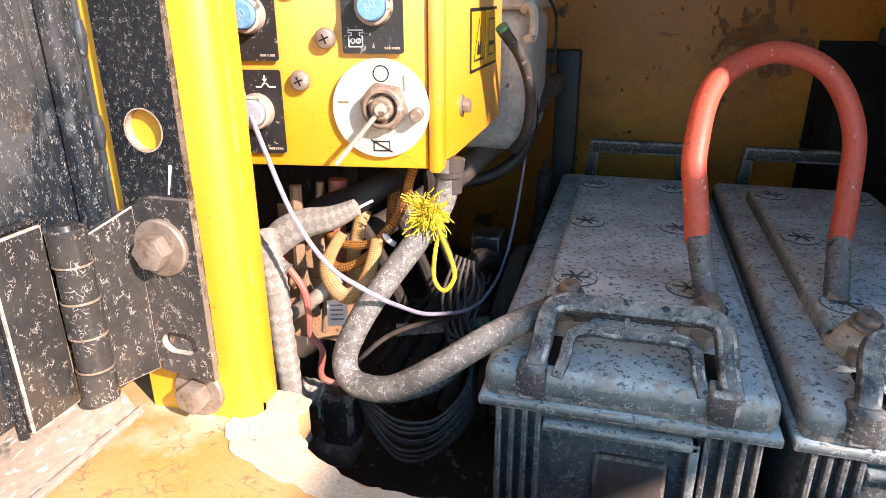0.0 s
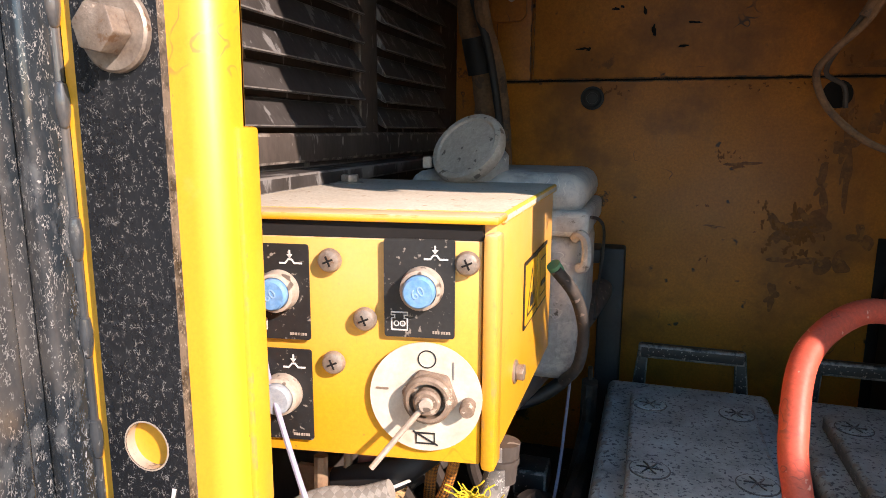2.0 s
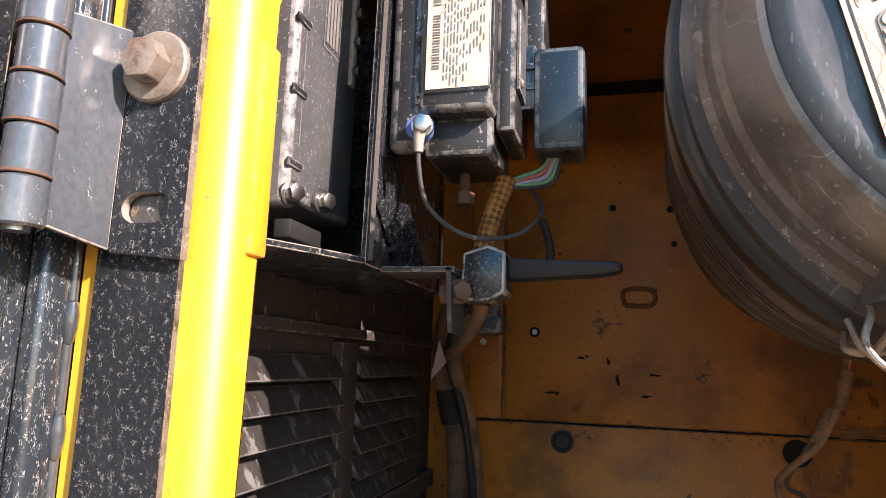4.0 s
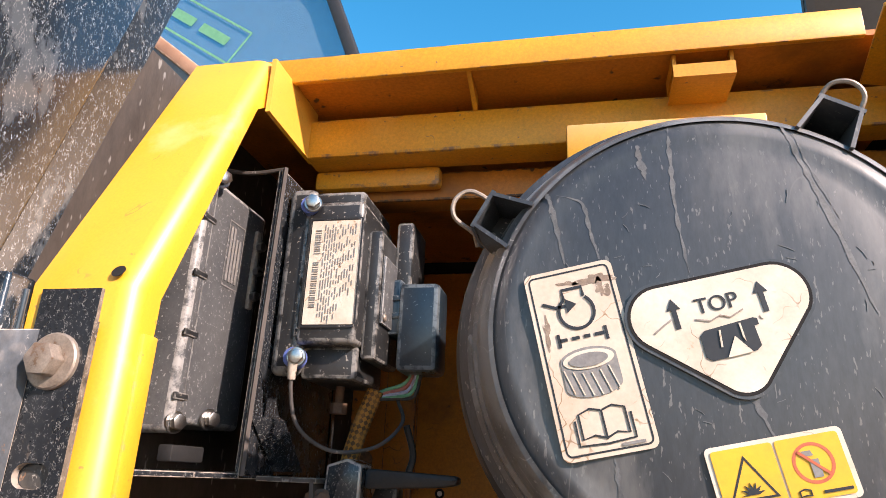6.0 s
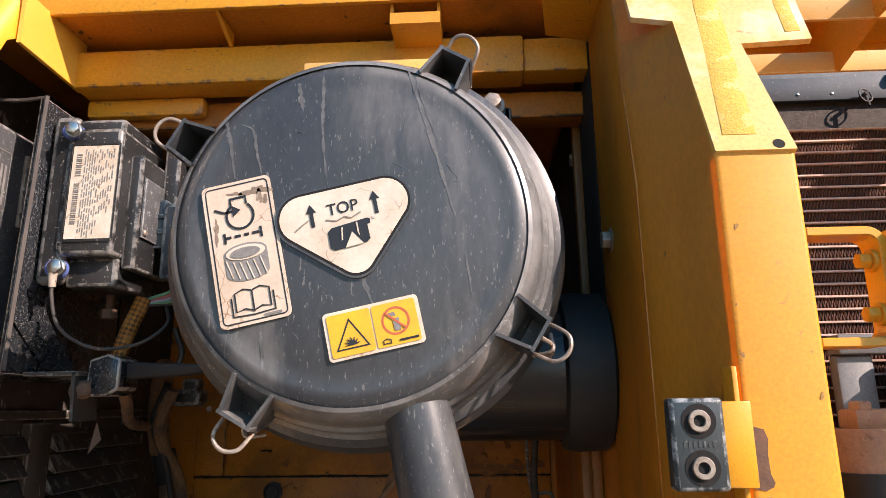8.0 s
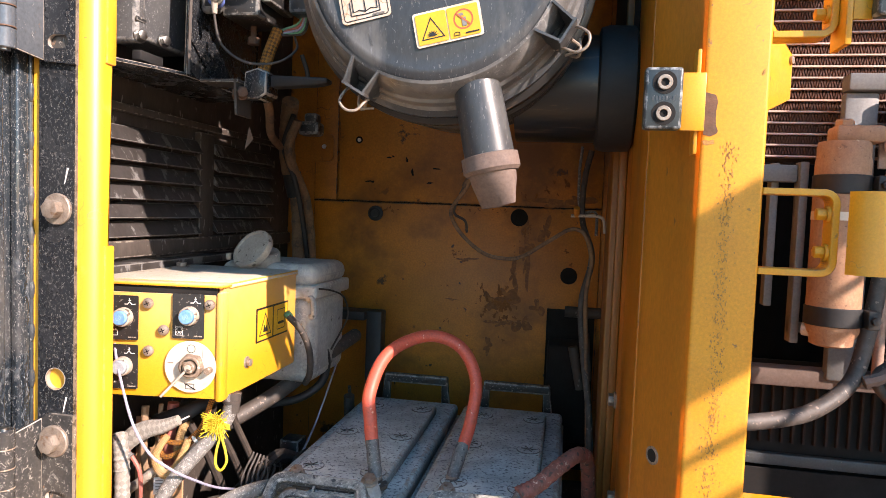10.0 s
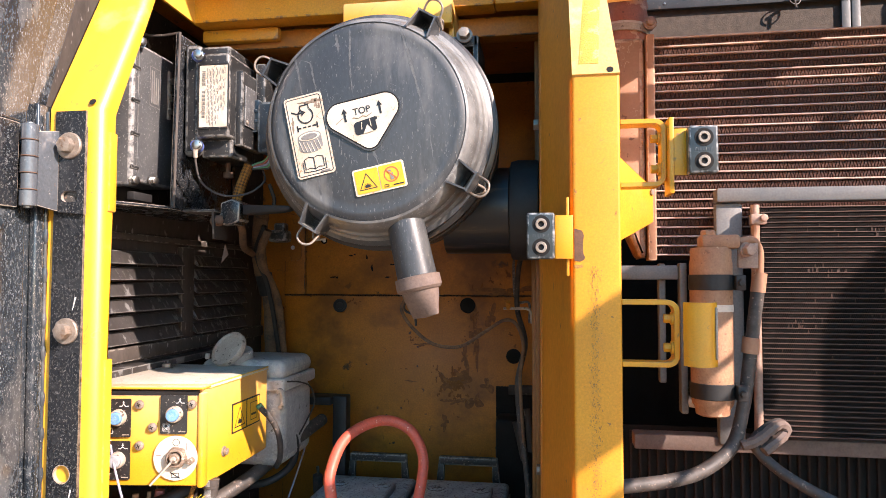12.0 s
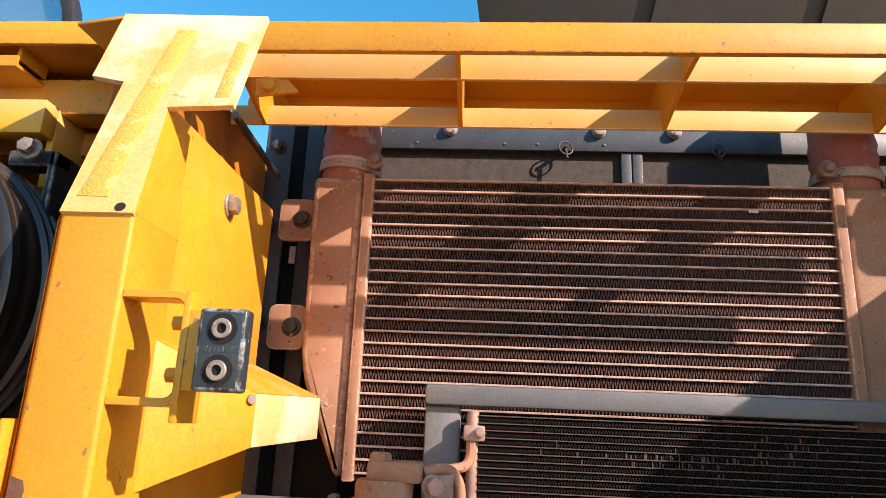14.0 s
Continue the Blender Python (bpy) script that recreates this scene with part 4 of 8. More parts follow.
part("bottom_lip", tube([(-0.3215, -0.46, 1.267), (-0.3215, 0.0, 1.267), (-0.3215, 0.336, 1.267)], 0.0035, 10, 3), m_caked, door)
# inner skin: a raised pad that carries the hinges, stepping in below the upper recess
pad = [(0.168, 1.31), (0.326, 1.31), (0.322, 1.70), (0.319, 2.02), (0.42, 2.38), (0.225, 2.42), (0.214, 1.875), (0.218, 1.852), (0.232, 1.838), (0.240, 1.822), (0.242, 1.796), (0.236, 1.778), (0.190, 1.778), (0.174, 1.772), (0.168, 1.758)]
part("hinge_pad", prism(pad, "x", -0.3465, -0.336, 0.0045, 4), m_door, door, "raised pressing that carries the hinges")
roll = [(-0.3462, 0.165)] + [(-0.3462 + 0.0085 * math.sin(math.pi * i / 14), 0.165 + 0.0475 * i / 14) for i in range(1, 14)] + [(-0.3462, 0.2125)]
part("rolled_swage", prism(roll, "z", 1.792, 2.46), m_edge, door, "smooth rolled swage with sky sheen in its colour")
part("side_pad", box(-0.3465, -0.340, -0.44, 0.118, 1.33, 2.5, 0.0055, 3), m_door, door)
seam_line = [(0.143, 2.5), (0.1405, 1.93), (0.138, 1.81), (0.140, 1.786), (0.154, 1.764), (0.1565, 1.74), (0.154, 1.685), (0.148, 1.566), (0.148, 1.31)]
part("seam", prism(stroke(seam_line, 0.005), "x", -0.3462, -0.3452), m_core, door, "dark folded seam")
part("seam_lip", tube([(-0.3455, y - 0.0045, z) for y, z in seam_line], 0.0026, 8, 4), m_louvre, door, "folded lip along the seam")
for y, z in ((0.140, 1.917), (0.137, 1.800), (0.154, 1.685), (0.147, 1.566), (0.148, 1.448), (0.141, 2.04), (0.142, 2.16)):
    part("rivet", lathe([(0.006, 0), (0.0055, 0.003), (0.003, 0.005), (0, 0.0052)], (-0.3455, y - 0.003, z), (1, 0, 0), 12), m_bolt, door)
part("pimple", lathe([(0.011, 0), (0.009, 0.003), (0.004, 0.0045), (0, 0.0048)], (-0.3362, 0.274, 1.850), (1, 0, 0), 16), m_door, door)
part("edge_bead", tube([(-0.3325, 0.3605, 1.30), (-0.3325, 0.358, 1.60), (-0.3325, 0.3555, 1.85), (-0.3325, 0.3535, 2.03)], 0.0026, 12, 5), m_edge, door, "rounded rolled edge")
for k, z in enumerate((1.47, 1.53, 1.585, 1.655, 1.705, 1.775, 1.835, 1.90, 1.97)):
    part("weld", lathe([(0, -0.014), (0.0026, -0.010), (0.0038, -0.003), (0.0040, 0.004), (0.003, 0.011), (0, 0.014)], (-0.3315, 0.3602 - 0.0095 * (z - 1.30), z), (0, 0, 1), 14), m_edge, door, "smooth weld bead")

# ---- second post ----
post2 = thing("door_post", (0.48, 0.4, 1.1), "worn yellow steel post with angled faces and a capped top", "post")
front = [(0.429, 0.434), (0.471, 0.360), (0.535, 0.360), (0.535, 0.445), (0.527, 0.445), (0.527, 0.369), (0.477, 0.369), (0.438, 0.438)]
shell = prism(front, "z", 1.08, 2.0518)
bmesh.ops.bevel(shell, geom=[e for e in shell.edges if abs(e.verts[0].co.z - e.verts[1].co.z) > 0.5], offset=0.0042, segments=4, affect="EDGES", profile=0.5)
part("post_shell", shell, m_yellow_old, post2)
part("upper_facet", slab([(0.429, 0.434, 2.0515), (0.471, 0.360, 2.0515), (0.468, 0.418, 2.207), (0.4285, 0.468, 2.212)], 0.005), m_yellow_old, post2)
skin = bmesh.new()
cols = []
for bx, by, tx, ty, tz in ((0.4702, 0.3590, 0.4672, 0.4170, 2.2055), (0.449, 0.3958, 0.4470, 0.4430, 2.209), (0.4320, 0.4255, 0.4300, 0.4620, 2.212), (0.4268, 0.4360, 0.4262, 0.4720, 2.24), (0.4242, 0.4500, 0.4240, 0.4860, 2.29), (0.4240, 0.60, 0.4240, 0.60, 2.312)):
    low, high = Vector((bx, by, 2.045)), Vector((tx, ty, tz))
    cols.append([skin.verts.new((bx, by, 1.09))] + [skin.verts.new(low.lerp(high, k / 5)) for k in range(6)])
for a, c in zip(cols, cols[1:]):
    for k in range(6):
        skin.faces.new((a[k], a[k + 1], c[k + 1], c[k]))
bmesh.ops.solidify(skin, geom=skin.faces[:], thickness=0.0012)
part("inner_skin", skin, m_yellow_side, post2, "shaded inner side of the post", 60)
closing = bmesh.new()
pairs = [((0.4672, 0.4170, 2.2050), (0.4672, 0.4205, 2.2060)), ((0.4470, 0.4430, 2.208), (0.4470, 0.4475, 2.268)), ((0.4300, 0.4620, 2.211), (0.4296, 0.4635, 2.308)), ((0.4262, 0.4720, 2.239), (0.4262, 0.4750, 2.310)), ((0.4240, 0.4860, 2.289), (0.4240, 0.4880, 2.311))]
edge_v = [(closing.verts.new(a), closing.verts.new(b)) for a, b in pairs]
for (a, b), (c, d) in zip(edge_v, edge_v[1:]):
    closing.faces.new((a, b, d, c))
bmesh.ops.solidify(closing, geom=closing.faces[:], thickness=0.0012)
part("closing_gusset", closing, m_yellow_side, post2, "gusset that meets the cap plate", 60)
part("upper_side", slab([(0.535, 0.360, 2.052), (0.535, 0.445, 2.052), (0.526, 0.445, 2.172), (0.523, 0.409, 2.174)], 0.006), m_yellow_old, post2)
cap = [(0.471, 0.357, 2.052), (0.535, 0.357, 2.052), (0.523, 0.4055, 2.174), (0.587, 0.4065, 2.177), (0.590, 0.458, 2.309), (0.429, 0.460, 2.313), (0.431, 0.4225, 2.216), (0.468, 0.4175, 2.207)]
part("sloping_cap", slab(cap, 0.006), m_cap, post2, "sloping yellow cap plate with a worn tread strip")
def on_cap(x, z, lift=0.0008):
    return (x, 0.357 + 0.3975 * (z - 2.052) - lift, z)


tread = [on_cap(0.480, 2.068), on_cap(0.507, 2.068), on_cap(0.519, 2.286), on_cap(0.497, 2.286)]
part("tread_strip", slab(tread, 0.0012, 0.0003), m_tread, post2, "worn gritty tread strip")
part("tread_strip", slab([on_cap(0.566, 2.187), on_cap(0.580, 2.188), on_cap(0.582, 2.300), on_cap(0.568, 2.300)], 0.0012, 0.0003), m_tread, post2, "worn gritty tread strip")
part("top_fold", slab([(0.355, 0.490, 2.323), (0.429, 0.462, 2.313), (0.431, 0.60, 2.300), (0.372, 0.60, 2.312)], 0.005, 0.001), m_yellow_old, post2)
# hole shade as a near-black disc on the cap
part("hole", lathe([(0.0048, 0), (0.0048, 0.0004), (0, 0.0004)], (0.522, 0.3592, 2.0575), (0, -0.93, 0.37), 18), m_core, post2, "near-black disc as a drilled hole")
grit, gr = [], random.Random(8)
for k in range(1100):
    grit.append(sheet(ragged(gr.uniform(0.0005, 0.0015), gr.uniform(0.0008, 0.0032), k, 8, 0.9), facing((0.499 + gr.gauss(0, 0.0042), 0.3601, gr.uniform(1.10, 1.79)), (1, 0, 0), (0, 0, 1)), 0.0, 0.0005))
tagged(part("grit_strip", join(*grit), m_grit, post2, "worn strip of brown grit"), kind="stuff")
for i, (x, z, w, h) in enumerate(((0.478, 1.788, 0.010, 0.006), (0.481, 1.99, 0.003, 0.005), (0.522, 1.72, 0.003, 0.003), (0.528, 1.86, 0.003, 0.005))):
    part("paint_chip", sheet(ragged(w, h, 90 + i), facing((x, 0.3601, z), (1, 0, 0), (0, 0, 1)), 0.0, 0.0005), m_grit, post2, "flaked paint")
part("chipped_patch", prism([(0.4725, 1.796), (0.480, 1.7945), (0.4855, 1.797), (0.487, 1.800), (0.4845, 1.806), (0.484, 1.820), (0.4855, 1.830), (0.483, 1.837), (0.4725, 1.840)], "y", 0.3594, 0.3603), m_rust, post2, "bare chipped metal")
part("lower_hole", lathe([(0.0105, -0.001), (0.0105, 0.003), (0.0078, 0.003), (0.0078, 0.001), (0, 0.001)], (0.4475, 0.4012, 1.438), (-0.87, -0.5, 0), 24), m_bolt, post2, "threaded boss")
# near-black disc for the shade inside the bore
part("lower_bore", lathe([(0.0076, 0.0012), (0.0076, 0.0028), (0, 0.0028)], (0.4475, 0.4012, 1.438), (-0.87, -0.5, 0), 18), m_core, post2, "near-black disc as a threaded bore")
# plates behind the second post
plate = thing("side_plate", (0.50, 0.62, 1.9), "yellow steel plate behind the post, bolted to the cooler frame", "plate")
part("plate", box(0.494, 0.502, 0.446, 0.80, 1.70, 2.20, 0.002), m_yellow_old, plate)
part("front_lip", box(0.5025, 0.527, 0.446, 0.452, 1.95, 2.165), m_yellow_old, plate)
part("bolt", hex_head((0.502, 0.63, 2.150), (1, 0, 0), 0.012, 0.010, 0.016), m_bolt, plate)
wing = thing("bracket_wing", (0.56, 0.55, 1.85), "tapered yellow steel bracket reaching from the post", "bracket")
part("side", slab([(0.535, 0.43, 1.823), (0.602, 0.523, 1.861), (0.602, 0.523, 1.914), (0.535, 0.43, 1.955)], 0.006, 0.001), m_yellow_old, wing)
# end face paler than the side: direct sun put into its colour
part("end", slab([(0.602, 0.523, 1.861), (0.607, 0.775, 1.865), (0.607, 0.775, 1.920), (0.602, 0.523, 1.914)], 0.006, 0.001), m_cap, wing)
part("top_lip", slab([(0.535, 0.43, 1.9555), (0.602, 0.523, 1.9145), (0.607, 0.775, 1.9205), (0.535, 0.70, 1.956)], 0.005), m_yellow_old, wing)
part("screw", lathe([(0.005, 0), (0.005, 0.003), (0, 0.003)], (0.598, 0.517, 1.908), (0.81, -0.58, 0), 12), m_bolt, wing)
strut = thing("stay_rod", (0.5, 0.7, 2.25), "thin dark stay rod beside the post", "rod")
part("rod", cyl((0.507, 0.60, 2.262), (0.507, 0.79, 2.250), 0.005, seg=12), m_rubber, strut)

# ---- roof edge over the compartment ----
roof = thing("roof_edge", (0.05, 0.6, 2.25), "yellow steel roof edge with a folded lip and stiffening channel", "roof edge", kind="structure")
# underside in the darker inside paint: stains, with roof shade put into the colour
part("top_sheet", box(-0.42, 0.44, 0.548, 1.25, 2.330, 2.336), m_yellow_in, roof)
part("lip", box(-0.32, 0.36, 0.541, 0.548, 2.326, 2.358, 0.0015), m_yellow_old, roof)
part("channel", box(-0.238, 0.344, 0.604, 0.650, 2.262, 2.313, 0.004), m_yellow_old, roof)
part("channel_end", box(0.344, 0.425, 0.612, 0.650, 2.266, 2.312, 0.003), m_yellow_old, roof)
part("lower_bar", box(-0.238, -0.078, 0.640, 0.66, 2.236, 2.262, 0.006), m_yellow_old, roof)
# same darker paint, for stains and shade behind the channel
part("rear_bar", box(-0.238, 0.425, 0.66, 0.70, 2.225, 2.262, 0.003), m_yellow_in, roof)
part("hanger_plate", box(0.073, 0.272, 0.575, 0.602, 2.222, 2.268, 0.002), m_box, roof, "bright yellow filter hanger")
part("hanger_side", box(0.262, 0.272, 0.602, 0.68, 2.16, 2.268, 0.002), m_box, roof)
part("gusset", slab([(-0.033, 0.549, 2.329), (-0.033, 0.603, 2.329), (-0.033, 0.603, 2.310)], 0.005), m_yellow_old, roof)
slotbox = join(box(0.182, 0.242, 0.549, 0.553, 2.300, 2.3145), box(0.182, 0.186, 0.553, 0.604, 2.312, 2.329), box(0.238, 0.242, 0.553, 0.604, 2.312, 2.329), box(0.182, 0.242, 0.553, 0.604, 2.300, 2.304))
part("socket", slotbox, m_yellow_old, roof, "rectangular socket with an open slot")
part("post_web", slab([(-0.2385, 0.50, 2.265), (-0.2385, 0.50, 2.33), (-0.2385, 0.62, 2.33), (-0.2385, 0.62, 2.262)], 0.005), m_box, roof)
# near-black wall: the shade of the deep bay is in its colour
tagged(part("rear_closure", box(-0.42, 1.9, 1.36, 1.40, 1.07, 2.33), m_core), "dark closed rear of the engine bay", "wall", kind="structure")

# the rest of the machine, beside and below the bays
body = thing("machine_body", (0.5, 1.6, 0.0), "yellow steel body of the machine under and behind the bays", "machine body", kind="structure")
part("deck", box(-3.0, 3.4, 0.45, 2.7, 0.75, 1.025, 0.02), m_yellow_old, body)
part("undercarriage", box(-2.4, 2.4, 0.5, 2.6, -0.02, 0.745, 0.05), m_dirt, body)
part("counterweight", box(1.62, 2.9, 0.26, 2.7, 1.03, 2.318, 0.13, 6), m_yellow_old, body)
# added block out of view, placed to shade the right tank and cooler corner
part("added_shade_block", box(1.625, 2.9, 0.66, 2.6, 2.30, 2.43, 0.03, 3), m_yellow_old, body)
door2 = thing("door_2", (1.45, -0.2, 1.25), "yellow steel radiator door standing open with a barred lower half", "door", kind="structure")
part("top_band", box(1.44, 1.47, -0.72, 0.27, 2.215, 2.405, 0.006), m_yellow_old, door2)
part("bottom_band", box(1.44, 1.47, -0.72, 0.27, 1.25, 1.33, 0.006), m_yellow_old, door2)
for y in (-0.72, 0.22):
    part("stile", box(1.441, 1.469, y, y + 0.05, 1.33, 2.215), m_yellow_old, door2)
for k in range(13):
    part("bar", box(1.452, 1.458, -0.67, 0.22, 1.37 + k * 0.064, 1.382 + k * 0.064), m_yellow_old, door2)
part("hinge_arm", box(1.47, 1.63, 0.235, 0.265, 1.7, 1.76), m_yellow_old, door2)
part("hinge_arm", box(1.47, 1.63, 0.235, 0.265, 2.1, 2.16), m_yellow_old, door2)

# ---- things ----
# air cleaner: a round canister with a clipped lid, dust valve and rubber outlet
FX, FZ = 0.1727, 2.0045
air = thing("air_cleaner", (FX, 0.6, FZ), "large round black plastic air cleaner with clipped lid, dusty", "air filter")
ribs = []
for k in range(9):
    h = -0.665 + k * 0.0165
    ribs += [(0.170 + 0.0012 * k, h), (0.1755 + 0.0012 * k, h + 0.004), (0.1755 + 0.0012 * k, h + 0.009), (0.170 + 0.0012 * k, h + 0.0125)]
body = lathe([(0, -0.84), (0.12, -0.84), (0.150, -0.82), (0.160, -0.70)] + ribs + [(0.178, -0.512), (0.183, -0.482), (0.189, -0.474), (0.189, -0.460), (0.182, -0.456), (0.165, -0.456), (0.0, -0.456)], (FX, 0, FZ), (0, -1, 0), 96)
part("canister", body, m_canister, air, "black ribbed body with brown dirt rings")
lid = lathe([(0.177, -0.455), (0.1825, -0.448), (0.1825, -0.438), (0.175, -0.434), (0.1705, -0.430), (0.168, -0.418), (0.162, -0.414), (0.160, -0.404), (0.156, -0.392), (0.150, -0.3835), (0.142, -0.379), (0.136, -0.3785), (0.130, -0.380), (0.122, -0.3785), (0.06, -0.377), (0, -0.377)], (FX, 0, FZ), (0, -1, 0), 96)
part("lid", lid, m_lid, air, "scuffed dark grey lid with chalky water streaks", 25)


part("lid_shoulder", lathe([(0.1755, -0.4335), (0.1712, -0.4295), (0.1688, -0.4176), (0.1650, -0.4137), (0.1630, -0.4037), (0.1585, -0.3912), (0.1525, -0.3825), (0.1490, -0.3808)], (FX, 0, FZ), (0, -1, 0), 96), m_chalky, air, "shoulder of the lid, stained with chalk", 25)


def lid_clip(ang, parent):
    """A moulded pocket on the lid's rim with its sprung wire bail; ang from +x towards +z, degrees."""
    a = radians(ang)
    out, tan = Vector((math.cos(a), 0, math.sin(a))), Vector((-math.sin(a), 0, math.cos(a)))
    c = Vector((FX, 0, FZ))

    def at(r, w, y):
        return tuple(c + out * r + tan * w + Vector((0, y, 0)))
    walls = []
    for s in (-1, 1):
        w0, w1 = s * 0.0195, s * 0.0145
        walls.append(slab([at(0.150, w0, 0.378), at(0.183, w1, 0.382), at(0.183, w1, 0.430), at(0.150, w0, 0.430)], 0.0028 * s))
    walls.append(slab([at(0.183, 0.016, 0.382), at(0.183, -0.016, 0.382), at(0.183, -0.016, 0.430), at(0.183, 0.016, 0.430)], 0.003))
    pocket = part("clip_pocket", join(*walls), m_lid, parent)
    part("pocket_floor", slab([at(0.160, -0.015, 0.424), at(0.182, -0.015, 0.424), at(0.182, 0.015, 0.424), at(0.160, 0.015, 0.424)], 0.003), m_plastic, pocket)
    bail = [at(0.176, 0.014, 0.43), at(0.186, 0.014, 0.405), at(0.202, 0.012, 0.396), at(0.208, 0.0, 0.394), at(0.202, -0.012, 0.396), at(0.186, -0.014, 0.405), at(0.176, -0.014, 0.43)]
    part("wire_bail", tube(bail, 0.0018, 8, 5), m_bolt, parent, "dull steel wire bail")
    hook = [at(0.184, 0.004, 0.43), at(0.196, 0.004, 0.44), at(0.199, -0.004, 0.45), at(0.190, -0.006, 0.46)]
    part("catch", join(tube(hook, 0.0022, 8, 5), tube([at(0.186, -0.012, 0.445), at(0.198, 0.0, 0.436), at(0.19, 0.013, 0.446)], 0.0018, 8, 5)), m_bolt, parent)


for ang in (150.5, 60.0, -31.0, 240.0):
    lid_clip(ang, air)

# dust valve
v0, v1 = Vector((0.221, 0.416, 1.872)), Vector((0.2455, 0.414, 1.765))
d = (v1 - v0).normalized()
part("valve_pipe", lathe([(0.026, -0.02), (0.0275, 0.0), (0.029, 0.05), (0.030, 0.108), (0, 0.108)], v0, d, 40), m_lid, air, "worn black drain pipe")
part("valve_collar", lathe([(0.030, 0), (0.034, 0.001), (0.0345, 0.018), (0.031, 0.022), (0.0, 0.022)], v0 + d * 0.100, d, 40), m_snout, air, "brown rubber collar")
bm = lathe([(0.0285, 0), (0.028, 0.012), (0.025, 0.026), (0.022, 0.040), (0, 0.042)], (0, 0, 0), (0, 0, 1), 32)
for vv in bm.verts:
    k = max(0.0, vv.co.z / 0.042)
    vv.co.y *= 1 - 0.88 * k
    vv.co.x *= 1 + 0.02 * k
moved(bm, Matrix.Translation(v0 + d * 0.121) @ frame_from(d) @ Matrix.Rotation(radians(105), 4, "Z"))
part("duckbill", bm, m_snout, air, "brown flattened rubber duckbill valve")
# outlet
part("outlet_duct", lathe([(0.078, 0), (0.078, 0.125), (0, 0.125)], (0.255, 0.645, 1.895), (1, 0, 0), 48), m_canister, air)
part("outlet_boot", lathe([(0.079, 0), (0.088, 0.003), (0.091, 0.015), (0.090, 0.050), (0.084, 0.054), (0, 0.054)], (0.370, 0.645, 1.895), (1, 0, 0), 48), m_rubber, air, "black rubber outlet boot")
# hanger bracket on top
part("strap_bolt", hex_head((0.300, 0.53, 2.180), (0, -1, 0.2), 0.010, 0.010, 0.014), m_bolt, air)
part("top_bracket", join(box(0.262, 0.322, 0.545, 0.575, 2.166, 2.186, 0.003), box(0.312, 0.322, 0.545, 0.66, 2.09, 2.186, 0.003)), m_plastic, air)

# printed labels on the lid
LID_Y = 0.3765
RIGHT, UP = (0.978, 0, 0.207), (-0.207, 0, 0.978)


def on_lid(x, z, lift=0.0):
    return facing((x, LID_Y - lift, z), RIGHT, UP)


lab = thing("service_label", (0.0865, LID_Y, 1.984), "stained cream pictogram label on the air cleaner lid", "label")
M = on_lid(0.0865, 1.984)
part("label_sheet", sheet(round_rect(0.0595, 0.124, 0.005), M), m_label_tan, lab)
for px, py, w, h, k in ((0.016, 0.050, 0.020, 0.008, 3), (0.020, 0.043, 0.008, 0.012, 9), (-0.002, 0.051, 0.012, 0.003, 12), (-0.022, 0.02, 0.004, 0.02, 15)):
    part("rust_stain", sheet(ragged(w, h, k, 36, 0.9), M @ Matrix.Translation((px, py, 0)), 0.0006, 0.0002), m_nut, lab, "brown stain on the label")


def ring_frame(w, h, r, t, m, lift):
    outer, inner = round_rect(w, h, r), round_rect(w - 2 * t, h - 2 * t, max(r - t, 0.0005))
    bm = bmesh.new()
    a, b = [bm.verts.new((x, y, lift)) for x, y in outer], [bm.verts.new((x, y, lift)) for x, y in inner]
    for i in range(len(a)):
        j = (i + 1) % len(a)
        bm.faces.new((a[i], a[j], b[j], b[i]))
    return moved(bm, m)


part("border", ring_frame(0.0545, 0.119, 0.004, 0.0012, M, 0.0008), m_ink, lab)
arc = [(0.0 + 0.0115 * math.cos(radians(a)), 0.031 + 0.0115 * math.sin(radians(a))) for a in range(-235, 56, 15)]
part("engine_symbol", join(sheet(stroke(arc, 0.002), M, 0.0007), sheet(stroke([(-0.0066, 0.0405), (-0.0066, 0.047), (0.0066, 0.047), (0.0066, 0.0405)], 0.002), M, 0.0007), sheet(stroke([(-0.021, 0.040), (-0.013, 0.036), (-0.005, 0.036)], 0.002), M, 0.0007), sheet([(-0.006, 0.041), (0.001, 0.036), (-0.006, 0.031)], M, 0.0008)), m_ink, lab)
part("dash_line", join(*[sheet([(x, 0.0125), (x + w, 0.0125), (x + w, 0.0147), (x, 0.0147)], M, 0.0007) for x, w in ((-0.015, 0.005), (-0.007, 0.005), (0.001, 0.004), (0.008, 0.006))], sheet([(-0.0165, 0.009), (-0.0145, 0.009), (-0.0145, 0.018), (-0.0165, 0.018)], M, 0.0007), sheet([(0.0145, 0.009), (0.0165, 0.009), (0.0165, 0.018), (0.0145, 0.018)], M, 0.0007)), m_ink, lab)


def ellipse(rx, ry, cx, cy, a0=0, a1=360, k=36):
    return [(cx + rx * math.cos(radians(a0 + (a1 - a0) * i / k)), cy + ry * math.sin(radians(a0 + (a1 - a0) * i / k))) for i in range(k if a1 - a0 == 360 else k + 1)]


element = ellipse(0.018, 0.0075, 0, -0.001, 0, 180) + ellipse(0.018, 0.0075, 0, -0.018, 180, 360)
part("filter_symbol", sheet(element, M, 0.0007), m_inky, lab)
part("filter_symbol_top", join(sheet(ellipse(0.0165, 0.0062, 0, -0.0015), M, 0.0013)), m_label, lab)
part("filter_symbol_core", sheet(ellipse(0.0125, 0.0044, 0, -0.0018), M, 0.0019), m_inky, lab)
